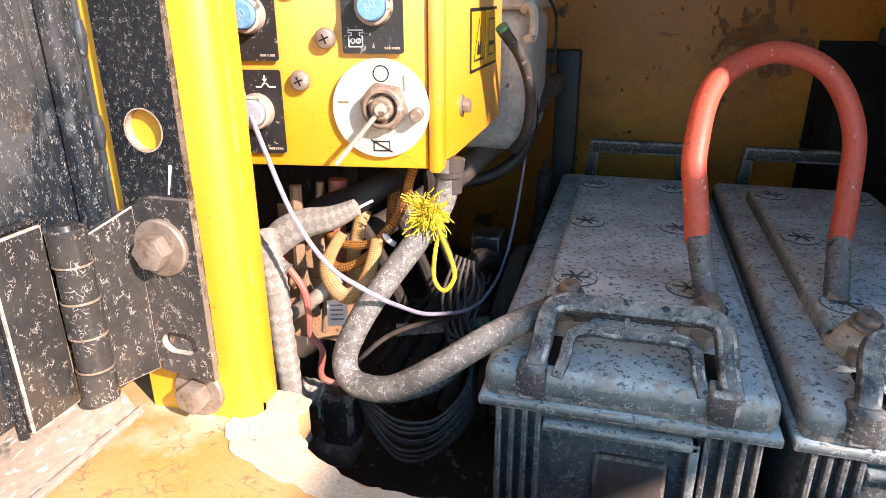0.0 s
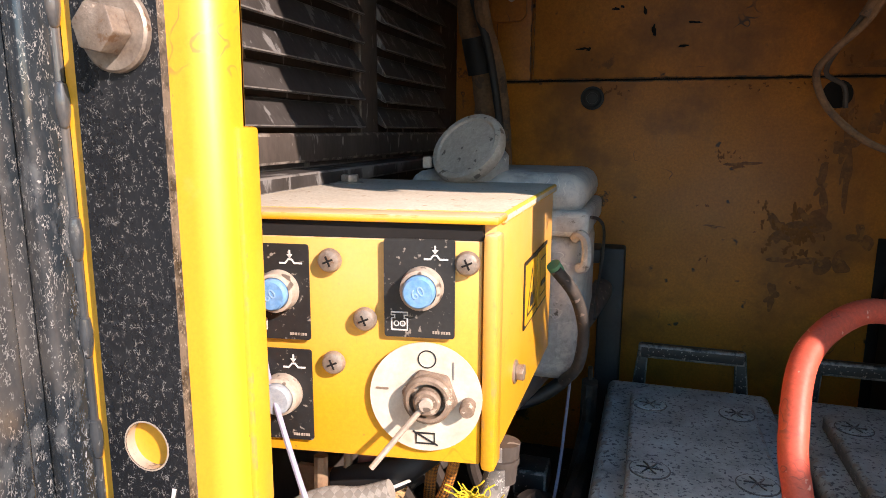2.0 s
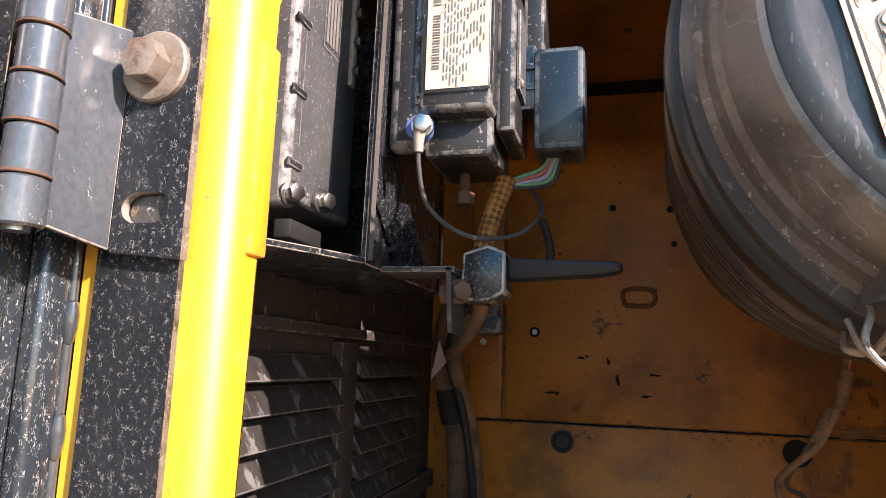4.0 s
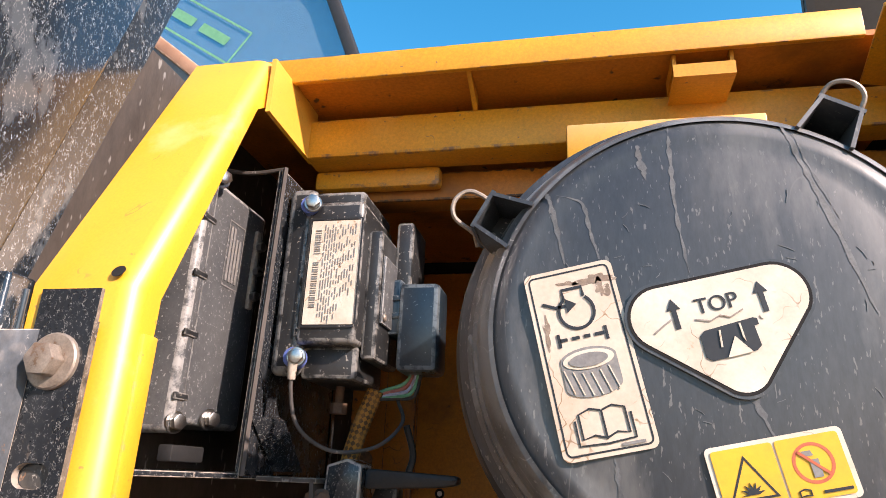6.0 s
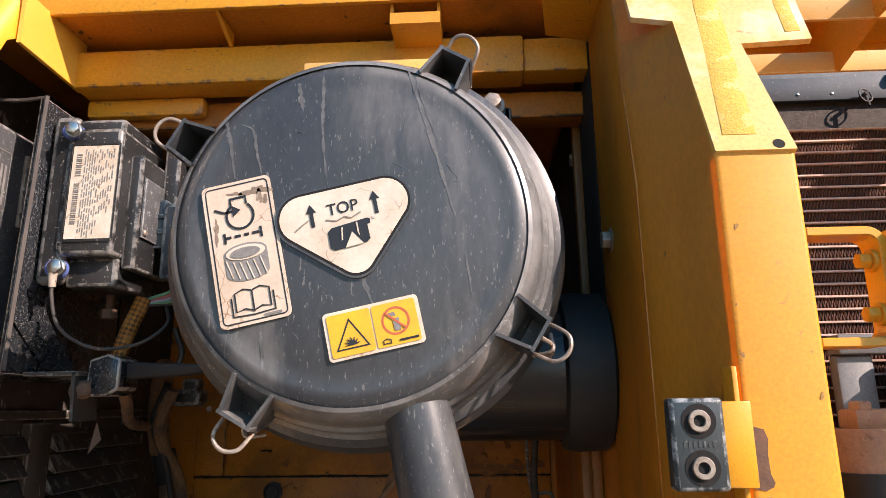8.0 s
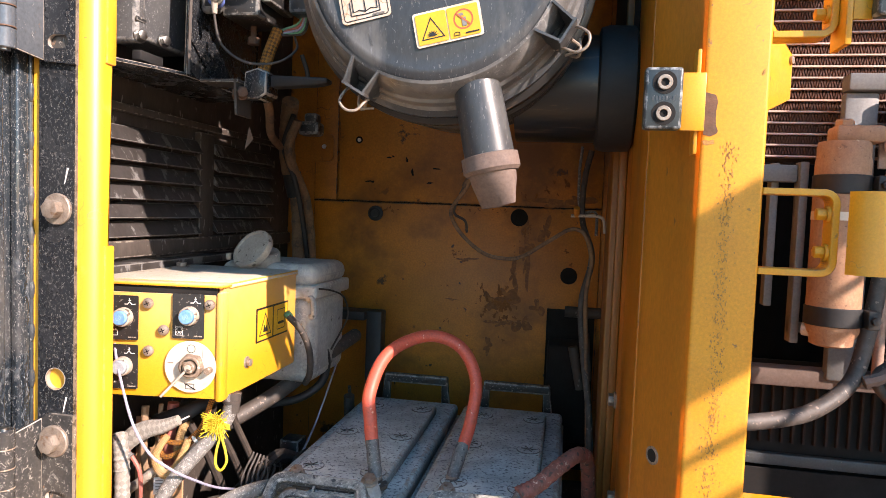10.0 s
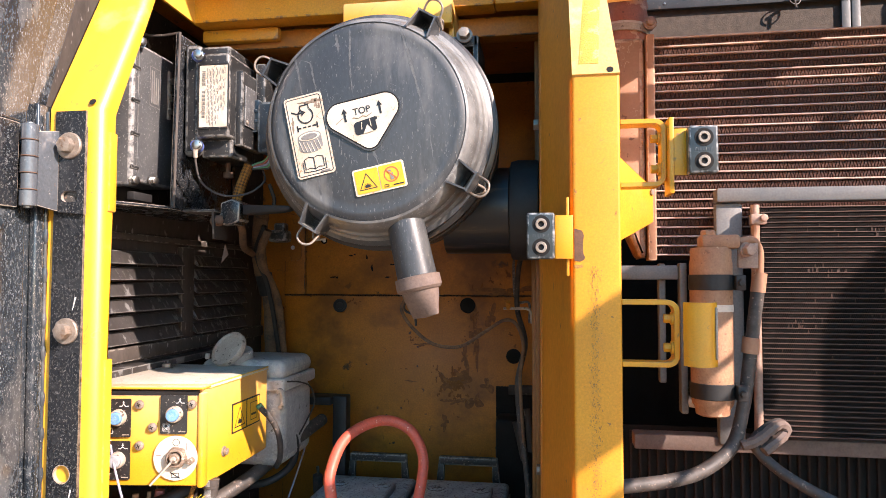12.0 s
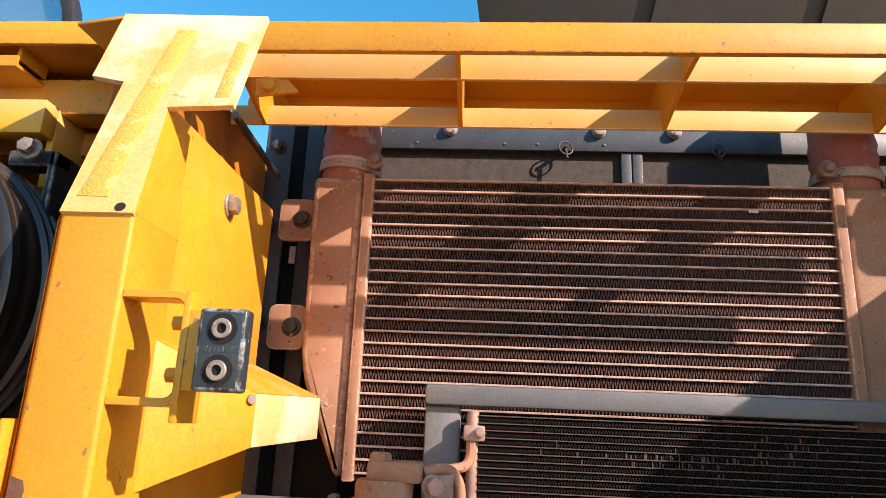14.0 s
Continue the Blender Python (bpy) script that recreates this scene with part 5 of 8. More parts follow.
part("filter_symbol_lines", join(*[sheet(stroke([(-0.017 + i * 0.0057, -0.006 - 0.004 * math.sin(i * 0.55)), (-0.013 + i * 0.0057, -0.022 - 0.003 * math.sin(i * 0.55))], 0.0008), M, 0.0013) for i in range(6)]), m_label, lab)
book = [stroke([(-0.0005, -0.034), (-0.007, -0.032), (-0.0145, -0.0345), (-0.0145, -0.050), (-0.007, -0.0485), (-0.0005, -0.051)], 0.0012), stroke([(0.0005, -0.034), (0.007, -0.032), (0.0145, -0.0345), (0.0145, -0.050), (0.007, -0.0485), (0.0005, -0.051)], 0.0012), stroke([(0, -0.034), (0, -0.052)], 0.0012), stroke([(-0.0175, -0.038), (-0.0175, -0.0535), (0, -0.0545), (0.0175, -0.0535), (0.0175, -0.038)], 0.0012)]
part("book_symbol", join(*[sheet(b, M, 0.0007) for b in book]), m_ink, lab)
part("number_bar", sheet([(0.008, -0.0575), (0.022, -0.0575), (0.022, -0.0557), (0.008, -0.0557)], M, 0.0008), m_inky, lab)

badge = thing("badge", (0.171, LID_Y, 2.010), "cream rounded triangular badge with black arrows and lettering", "badge")
M = on_lid(0.1705, 2.0033) @ Matrix.Diagonal((0.95, 0.97, 1, 1))


def round_tri(grow):
    cs = ((-0.0365, 0.0135, 0.0205), (0.0375, 0.0135, 0.0205), (0.004, -0.027, 0.0165))
    out = []
    for (x, y, r), a0, a1 in zip((cs[1], cs[0], cs[2]), (-35, 90, 225), (90, 228, 322)):
        for i in range(13):
            a = radians(a0 + (a1 - a0) * i / 12)
            out.append((x + (r + grow) * math.cos(a), y + (r + grow) * math.sin(a)))
    return out


part("rim", sheet(round_tri(0.0042), M, 0.0, 0.0022), m_lid, badge, "raised plastic surround")
# groove shade as a flat near-black border
part("groove", sheet(round_tri(0.0022), M, 0.0021, 0.0004), m_core, badge, "near-black border as the groove round the badge")
part("badge_face", sheet(round_tri(0.0), M, 0.0021, 0.0007), m_label, badge)
for x in (-0.028, 0.029):
    y = 0.012
    part("arrow", sheet([(x - 0.0016, y - 0.008), (x + 0.0016, y - 0.008), (x + 0.0016, y + 0.005), (x + 0.0045, y + 0.005), (x, y + 0.0125), (x - 0.0045, y + 0.005), (x - 0.0016, y + 0.005)], M, 0.0029), m_ink, badge)
plate_text("TOP", 0.0145, M @ Matrix.Translation((0.0, 0.0155, 0.0031)), m_ink, badge, "word")
part("scuff", join(sheet(stroke([(-0.016, 0.008), (-0.007, 0.005), (0.0, 0.0075), (0.006, 0.005), (0.015, 0.0085)], 0.001), M, 0.0029), sheet(stroke([(-0.044, 0.004), (-0.037, 0.008), (-0.031, 0.011)], 0.0012), M, 0.0029)), m_bolt, badge)
# maker's mark as plain shapes
part("maker_mark", sheet([(-0.0165, -0.0035), (-0.013, -0.0005), (0.019, 0.002), (0.0215, 0.001), (0.0215, -0.003), (0.0185, -0.0035), (0.019, -0.0165), (0.0155, -0.019), (-0.013, -0.0205), (-0.0165, -0.0175)], M, 0.0029), m_ink, badge, "dark maker's mark as plain shapes")
part("maker_triangle", sheet([(-0.0035, -0.0202), (0.0045, -0.0075), (0.0125, -0.0195)], M, 0.0037), m_label, badge)
part("maker_gap", join(sheet([(-0.0042, -0.002), (-0.0030, -0.0019), (-0.0046, -0.013), (-0.0058, -0.013)], M, 0.0037), sheet([(0.0092, 0.0), (0.0104, 0.0), (0.0104, -0.012), (0.0092, -0.009)], M, 0.0037), sheet(disc_pts(0.0016, 14, 0.0255, 0.0015), M, 0.0029)), m_label, badge)
warn = thing("warning_label", (0.195, LID_Y, 1.917), "amber warning label with pictograms on the air cleaner lid", "label")
M = on_lid(0.1945, 1.9175)
part("label_sheet", sheet(round_rect(0.0785, 0.0395, 0.0035), M), m_label, warn)
part("amber_field", join(sheet(round_rect(0.0355, 0.0345, 0.002, 5, -0.0185, 0), M, 0.0007), sheet(round_rect(0.0355, 0.0345, 0.002, 5, 0.0185, 0), M, 0.0007)), m_warn, warn)
tri_out = [(-0.0325, -0.0125), (-0.0045, -0.0125), (-0.0185, 0.0125)]


def ring_shape(pts, t, m, lift):
    c = Vector((sum(p[0] for p in pts) / len(pts), sum(p[1] for p in pts) / len(pts)))
    bm = bmesh.new()
    a = [bm.verts.new((x, y, lift)) for x, y in pts]
    b = [bm.verts.new((*(c + (Vector(p) - c) * (1 - t)), lift)) for p in pts]
    for i in range(len(a)):
        j = (i + 1) % len(a)
        bm.faces.new((a[i], a[j], b[j], b[i]))
    return moved(bm, m)


burst = []
for i in range(14):
    a = radians(180 * i / 13)
    r = 0.0068 if i % 2 else 0.0034
    burst.append((-0.0185 + r * math.cos(a), -0.0095 + r * math.sin(a)))
part("triangle_symbol", join(ring_shape(tri_out, 0.16, M, 0.0015), sheet(burst, M, 0.0014)), m_ink, warn)
part("no_sign", join(ring_shape(disc_pts(0.0115, 32, 0.0185, 0.002), 0.16, M, 0.0015), sheet(stroke([(0.0115, 0.009), (0.0255, -0.005)], 0.0016), M, 0.0015)), m_redink, warn)
part("can_symbol", join(sheet([(0.0165, -0.006), (0.0215, -0.006), (0.0215, 0.004), (0.0165, 0.004)], M, 0.0013), sheet([(0.0125, 0.006), (0.0195, 0.006), (0.0185, 0.009), (0.0135, 0.009)], M, 0.0013)), m_inky, warn)
part("number_bar", join(sheet([(0.019, -0.0148), (0.0345, -0.0148), (0.0345, -0.0132), (0.019, -0.0132)], M, 0.0014), sheet(stroke([(0.006, -0.012), (0.009, -0.011), (0.012, -0.012), (0.012, -0.015), (0.009, -0.0145), (0.006, -0.015), (0.006, -0.012)], 0.0008), M, 0.0014)), m_ink, warn)
# chalky water runs
LID_RINGS = ((0.0, 0.377), (0.06, 0.377), (0.122, 0.3785), (0.130, 0.380), (0.136, 0.3785), (0.142, 0.379), (0.1525, 0.3825), (0.1585, 0.3912), (0.163, 0.4037))


def lid_y(x, z):
    """Depth of the lid's face at a place on it."""
    q = math.hypot(x - FX, z - FZ)
    for (r0, y0), (r1, y1) in zip(LID_RINGS, LID_RINGS[1:]):
        if q <= r1:
            return y0 + (y1 - y0) * (q - r0) / (r1 - r0)
    return LID_RINGS[-1][1]


run = random.Random(5)
for pts, w in (([(0.125, 2.136), (0.127, 2.123), (0.130, 2.108)], 0.0065), ([(0.147, 2.150), (0.147, 2.123), (0.148, 2.084), (0.153, 2.040)], 0.0038), ([(0.222, 2.146), (0.229, 2.121), (0.242, 2.078), (0.261, 2.011)], 0.0046), ([(0.228, 2.140), (0.236, 2.110), (0.248, 2.075)], 0.003),
               ([(0.060, 2.104), (0.064, 2.092), (0.073, 2.048)], 0.006), ([(0.068, 2.100), (0.085, 2.094), (0.090, 2.075), (0.096, 2.051)], 0.0035), ([(0.181, 1.966), (0.184, 1.960), (0.193, 1.938)], 0.006), ([(0.269, 1.980), (0.274, 1.943)], 0.004), ([(0.101, 1.922), (0.103, 1.905), (0.105, 1.886)], 0.0045)):
    line = smooth_path([(x, 0, z) for x, z in pts], 8)
    bm, prev = bmesh.new(), None
    for i, p in enumerate(line):
        q = w / 2 * (0.3 + 0.7 * run.random()) * min(1.0, 0.4 + 0.12 * i, 0.3 + 0.15 * (len(line) - 1 - i))
        cur = [bm.verts.new((x, lid_y(x, p.z) - 0.0003, p.z)) for x in (p.x - q + run.uniform(-0.0005, 0.0005), p.x, p.x + q + run.uniform(-0.0005, 0.0005))]
        if prev:
            for k in range(2):
                bm.faces.new((prev[k], prev[k + 1], cur[k + 1], cur[k]))
        prev = cur
    part("water_run", bm, m_run, air, "dried chalky water run", 60)
for k in range(40):
    a, q = run.uniform(0, 6.28), 0.112 * run.random() ** 0.5
    x, z, t, ln = FX + q * math.cos(a), FZ + q * math.sin(a), run.uniform(0, 3.14), run.uniform(0.003, 0.010)
    part("scratch", sheet(stroke([(x, z), (x + ln * 0.5 * math.cos(t) + 0.0006, z + ln * 0.5 * math.sin(t)), (x + ln * math.cos(t), z + ln * math.sin(t))], run.uniform(0.0003, 0.0006)), facing((0, lid_y(x, z) - 0.0001, 0), (1, 0, 0), (0, 0, 1)), 0.0, 0.0003), m_run, air, "fine pale scratch")
# control box
def PY(x):
    return 0.470 + 0.15 * (x + 0.127)


ctrl = thing("control_box", (-0.22, 0.6, 1.43), "bright yellow steel switch box with dusty top", "control box")
plan = [(-0.127, 0.476), (-0.127, 0.722), (-0.33, 0.722), (-0.33, 0.446)]
bm = prism(plan, "z", 1.428, 1.589, 0.004)
part("housing", bm, m_box, ctrl)
part("hood_lip", prism([(-0.124, 0.463), (-0.124, 0.49), (-0.332, 0.46), (-0.332, 0.434)], "z", 1.5878, 1.5928, 0.0015), m_box, ctrl)
# the hood's shadow on the panel, as a near-black strip
part("hood_shade_strip", prism([(-0.1345, 0.4672), (-0.1345, 0.4725), (-0.329, 0.4435), (-0.329, 0.4382)], "z", 1.5775, 1.5876), m_core, ctrl, "near-black strip as the shadow under the hood")
part("hood_top", prism([(-0.124, 0.486), (-0.124, 0.722), (-0.332, 0.722), (-0.332, 0.456)], "z", 1.5855, 1.5932, 0.002), m_boxtop, ctrl, "dust-covered top")
part("side_return", box(-0.1335, -0.1238, 0.463, 0.482, 1.428, 1.582, 0.003), m_box, ctrl)
part("panel", prism([(-0.1345, 0.4665), (-0.1345, 0.4725), (-0.329, 0.4435), (-0.329, 0.4375)], "z", 1.431, 1.5770, 0.001), m_box, ctrl, "bright yellow front panel")
FR = (1, 0.15, 0)


def on_panel(x, z, lift=0.0):
    return facing((x + 0.15 * lift, PY(x) - 0.0055 - lift, z), FR, (0, 0, 1))


def push_button(x, z, cap_mat, label, symbol):
    M = on_panel(x, z)
    pl = part("switch_plate", sheet(round_rect(0.0445, 0.0625, 0.002), M, 0.0, 0.001), m_plastic, ctrl, "black printed switch plate")
    M2 = M @ Matrix.Translation((0.002, 0.001, 0))
    nrm = M.to_3x3() @ Vector((0, 0, 1))
    c = M2.translation
    part("collar", lathe([(0.0135, 0), (0.0135, 0.004), (0.0125, 0.010), (0.0105, 0.011), (0.0105, 0.004), (0, 0.004)], c, nrm, 32), m_tan, pl, "dusty cream collar")
    part("button_cap", lathe([(0.0100, 0.002), (0.0100, 0.0145), (0.0088, 0.0162), (0, 0.0165)], c, nrm, 32), cap_mat, pl, label)
    if symbol != "bolt":
        plate_text("60", 0.0085, M2 @ Matrix.Translation((0, 0, 0.0166)) @ Matrix.Rotation(0.5, 4, "Z"), m_blue_ink, pl, "engraved_number", 0.0002)
    s = [sheet(stroke([(0.003, 0.019), (0.007, 0.019), (0.009, 0.0215), (0.011, 0.0215), (0.013, 0.019), (0.018, 0.019)], 0.0011), M, 0.0011), sheet([(0.0095, 0.0225), (0.0105, 0.0225), (0.0105, 0.0275), (0.0095, 0.0275)], M, 0.0011), sheet([(0.0080, 0.0248), (0.0120, 0.0248), (0.0100, 0.0222)], M, 0.0011)]
    part("press_symbol", join(*s), m_white, pl)
    if symbol == "battery":
        t = [ring_frame(0.012, 0.008, 0.0006, 0.0009, M @ Matrix.Translation((-0.0125, -0.0215, 0)), 0.0012), sheet([(-0.0165, -0.0175), (-0.0145, -0.0175), (-0.0145, -0.0160), (-0.0165, -0.0160)], M, 0.0011), sheet([(-0.0105, -0.0175), (-0.0085, -0.0175), (-0.0085, -0.0160), (-0.0105, -0.0160)], M, 0.0011)]
    elif symbol == "engine":
        out = [(-0.0175, -0.0265), (-0.0075, -0.0265), (-0.0075, -0.0190), (-0.0095, -0.0190), (-0.0095, -0.0170), (-0.0072, -0.0170), (-0.0072, -0.0152), (-0.0178, -0.0152), (-0.0178, -0.0170), (-0.0155, -0.0170), (-0.0155, -0.0190), (-0.0175, -0.0190), (-0.0175, -0.0265)]
        t = [sheet(stroke(out, 0.0009), M, 0.0011), ring_shape(disc_pts(0.0019, 16, -0.0145, -0.0225), 0.4, M, 0.0012), ring_shape(disc_pts(0.0019, 16, -0.0105, -0.0225), 0.4, M, 0.0012)]
    else:
        t = [sheet([(-0.012, -0.017), (-0.016, -0.023), (-0.013, -0.023), (-0.015, -0.028), (-0.009, -0.021), (-0.0125, -0.021)], M, 0.0011)]
    part("symbol", join(*t), m_white, pl)
    part("number_bar", join(*[sheet([(x, -0.0282), (x + 0.0011, -0.0282), (x + 0.0011, -0.0266), (x, -0.0266)], M, 0.0011) for x in (0.0085, 0.0101, 0.0117, 0.0137, 0.0153, 0.0169, 0.0185)]), m_tan, pl)


push_button(-0.2640, 1.5415, m_blue, "blue push button cap", "battery")
push_button(-0.1720, 1.5470, m_blue, "blue push button cap", "engine")
push_button(-0.2640, 1.4725, m_grey_btn, "worn grey push button cap", "bolt")
for x, z in ((-0.2285, 1.563), (-0.1425, 1.564), (-0.2065, 1.526), (-0.2275, 1.496)):
    nrm = on_panel(x, z).to_3x3() @ Vector((0, 0, 1))
    p = on_panel(x, z).translation
    part("screw", lathe([(0.0078, 0), (0.0078, 0.0012), (0.0065, 0.0035), (0.0035, 0.0048), (0, 0.005)], p, nrm, 20), m_bolt, ctrl, "dull cross-head screw")
    cr = on_panel(x, z) @ Matrix.Translation((0, 0, 0.0046)) @ Matrix.Rotation(0.4, 4, "Z")
    part("screw_slot", join(sheet([(-0.0035, -0.0006), (0.0035, -0.0006), (0.0035, 0.0006), (-0.0035, 0.0006)], cr), sheet([(-0.0006, -0.0035), (0.0006, -0.0035), (0.0006, 0.0035), (-0.0006, 0.0035)], cr)), m_core, ctrl)
# key switch
M = on_panel(-0.1680, 1.4765)
part("switch_disc", sheet(disc_pts(0.0362, 56), M, 0.0, 0.0012), m_disc, ctrl, "dusty white switch disc")
part("off_ring", ring_shape(disc_pts(0.006, 32, 0.001, 0.0255), 0.14, M, 0.0016), m_ink, ctrl)
part("on_bar", sheet([(0.0175, 0.013), (0.0183, 0.0130), (0.0183, 0.0245), (0.0175, 0.0245)], M, 0.0013), m_inky, ctrl)
part("disc_mark", join(sheet(stroke([(-0.006, -0.024), (-0.006, -0.031), (0.006, -0.031), (0.006, -0.024), (-0.006, -0.024)], 0.001), M, 0.0013), sheet(stroke([(-0.008, -0.023), (0.008, -0.032)], 0.001), M, 0.0013)), m_ink, ctrl)
nrm = M.to_3x3() @ Vector((0, 0, 1))
c = M @ Vector((0.003, 0.002, 0.0012))
key = part("key_switch", join(hex_head(c, nrm, 0.0185, 0.005, turn=0.35), lathe([(0.0155, 0.004), (0.0155, 0.010), (0.0135, 0.0115), (0.0115, 0.0115), (0.0115, 0.004), (0, 0.004)], c, nrm, 32)), m_nut, ctrl, "dusty brass key switch")
part("key_barrel", lathe([(0.0085, 0.004), (0.0085, 0.014), (0.007, 0.0155), (0, 0.0155)], c, nrm, 24), m_nut, key)
tip = Vector((-0.192, 0.425, 1.4405))
part("key", join(tube([c + nrm * 0.013, c * 0.5 + tip * 0.5 + nrm * 0.005, tip], 0.0019, 8, 4), cyl(c + nrm * 0.010, c + nrm * 0.018, 0.006, 0.004, 16)), m_tan, key, "bent metal key")
part("stop_pin", lathe([(0.0048, 0), (0.0048, 0.010), (0.004, 0.012), (0, 0.012)], M @ Vector((0.0275, -0.003, 0.001)), nrm, 20), m_nut, key)
part("part_bar", sheet([(-0.032, 0.0042), (-0.024, 0.0042), (-0.024, 0.0054), (-0.032, 0.0054)], M, 0.0013), m_nut, ctrl)
# the box's side
part("side_bolt", hex_head((-0.127, 0.542, 1.468), (1, 0, 0), 0.0065, 0.006, 0.009, 0.0015), m_bolt, ctrl)
part("top_bolt", hex_head((-0.315, 0.665, 1.592), (0, 0, 1), 0.009, 0.007, 0.013, 0.002), m_bolt, ctrl)
wl = thing("warning_label", (-0.126, 0.628, 1.52), "amber warning label on the side of the switch box", "label")
M = facing((-0.1267, 0.6275, 1.5175), (0, 1, 0), (0, 0, 1))
part("label_sheet", sheet(round_rect(0.116, 0.054, 0.002), M), m_ink, wl)
part("amber_field", join(sheet(round_rect(0.052, 0.048, 0.001, 3, -0.0285, 0), M, 0.0007), sheet(round_rect(0.052, 0.048, 0.001, 3, 0.0285, 0), M, 0.0007)), m_warn, wl)
part("symbols", join(ring_shape([(-0.050, -0.018), (-0.007, -0.018), (-0.0285, 0.019)], 0.16, M, 0.0015), sheet([(-0.036, -0.0125), (-0.021, -0.0125), (-0.0235, -0.002), (-0.0285, -0.007), (-0.033, -0.001)], M, 0.0014), ring_frame(0.03, 0.034, 0.002, 0.0015, M @ Matrix.Translation((0.0285, 0, 0)), 0.0015), sheet([(0.018, -0.008), (0.039, -0.008), (0.039, -0.004), (0.018, -0.004)], M, 0.0014)), m_ink, wl)

# ledge above the box, along the louvres
ledge = thing("ledge", (-0.36, 0.75, 1.59), "dusty black steel ledge under the louvres", "ledge")
part("ledge_bar", box(-0.374, -0.327, 0.40, 1.02, 1.592, 1.606, 0.002), m_louvre, ledge)
part("ledge_upstand", box(-0.374, -0.362, 0.40, 1.02, 1.606, 1.622, 0.002), m_louvre, ledge)

# washer bottle behind the box
bottle = thing("washer_bottle", (-0.19, 0.82, 1.38), "grey dusty plastic washer bottle with round cap", "bottle")
part("lower_tank", box(-0.285, -0.098, 0.735, 0.905, 1.385, 1.545, 0.022, 4), m_tank, bottle)
part("band", box(-0.291, -0.093, 0.729, 0.911, 1.540, 1.566, 0.006, 3), m_tank, bottle, "moulded dark band")
part("upper_tank", box(-0.285, -0.097, 0.735, 0.905, 1.560, 1.602, 0.02, 4), m_tank, bottle)
part("neck", lathe([(0.034, 0), (0.034, 0.02), (0.031, 0.024), (0, 0.024)], (-0.215, 0.765, 1.597), (0.05, -0.25, 1), 32), m_tank, bottle)
cap_c, cap_n = Vector((-0.214, 0.722, 1.627)), Vector((-0.30, -0.75, 0.59)).normalized()
part("cap", lathe([(0.0, -0.010), (0.038, -0.010), (0.0395, -0.006), (0.0395, 0.0), (0.038, 0.003), (0.033, 0.0035), (0.031, 0.0015), (0, 0.002)], cap_c, cap_n, 48), m_tan, bottle, "round cream cap flipped open")
side = cap_n.cross(Vector((0, 0, 1))).normalized()
part("cap_tab", box(-0.255, -0.247, 0.704, 0.712, 1.606, 1.618, 0.002), m_tan, bottle)
part("latch", tube([(-0.106, 0.728, 1.54), (-0.100, 0.722, 1.545), (-0.094, 0.722, 1.538), (-0.094, 0.724, 1.515), (-0.102, 0.728, 1.51)], 0.005, 8, 4), m_tank, bottle)
part("wire_tie", tube([(-0.092, 0.74, 1.56), (-0.088, 0.80, 1.55), (-0.086, 0.86, 1.53), (-0.088, 0.89, 1.49), (-0.09, 0.85, 1.46), (-0.088, 0.80, 1.44)], 0.0018, 6, 5), m_wire_dark, bottle)
hose = thing("washer_hose", (-0.1, 0.7, 1.4), "dusty grey rubber hose with a green end", "hose")
part("hose", tube([(-0.115, 0.660, 1.523), (-0.098, 0.680, 1.494), (-0.091, 0.700, 1.456), (-0.097, 0.720, 1.413), (-0.113, 0.740, 1.388)], 0.0058, 12, 6), m_hose_dark, hose)
part("green_end", cyl((-0.117, 0.660, 1.5265), (-0.113, 0.664, 1.5195), 0.0064, seg=16), m_wire_green, hose, "green hose end")
# batteries
def flat_loop(pts, w, th, nrm):
    """A bar of rounded rectangular section bent in one plane; w across the plane, th within it."""
    path = smooth_path(pts, 5)
    bm = bmesh.new()
    worn = bm.faces.layers.float.new("edge")
    rings, nrm = [], Vector(nrm).normalized()
    sec = round_rect(w, th, min(w, th) * 0.28, 2)
    for i, p in enumerate(path):
        d = (path[min(i + 1, len(path) - 1)] - path[max(i - 1, 0)]).normalized()
        side = d.cross(nrm).normalized()
        rings.append([bm.verts.new(p + nrm * u + side * q) for u, q in sec])
    k = len(sec)
    for a, b in zip(rings, rings[1:]):
        for i in range(k):
            bm.faces.new((a[i], a[(i + 1) % k], b[(i + 1) % k], b[i]))[worn] = 1.0 if i % 3 < 2 else 0.0
    bm.faces.new(rings[0][::-1])
    bm.faces.new(rings[-1])
    return bm


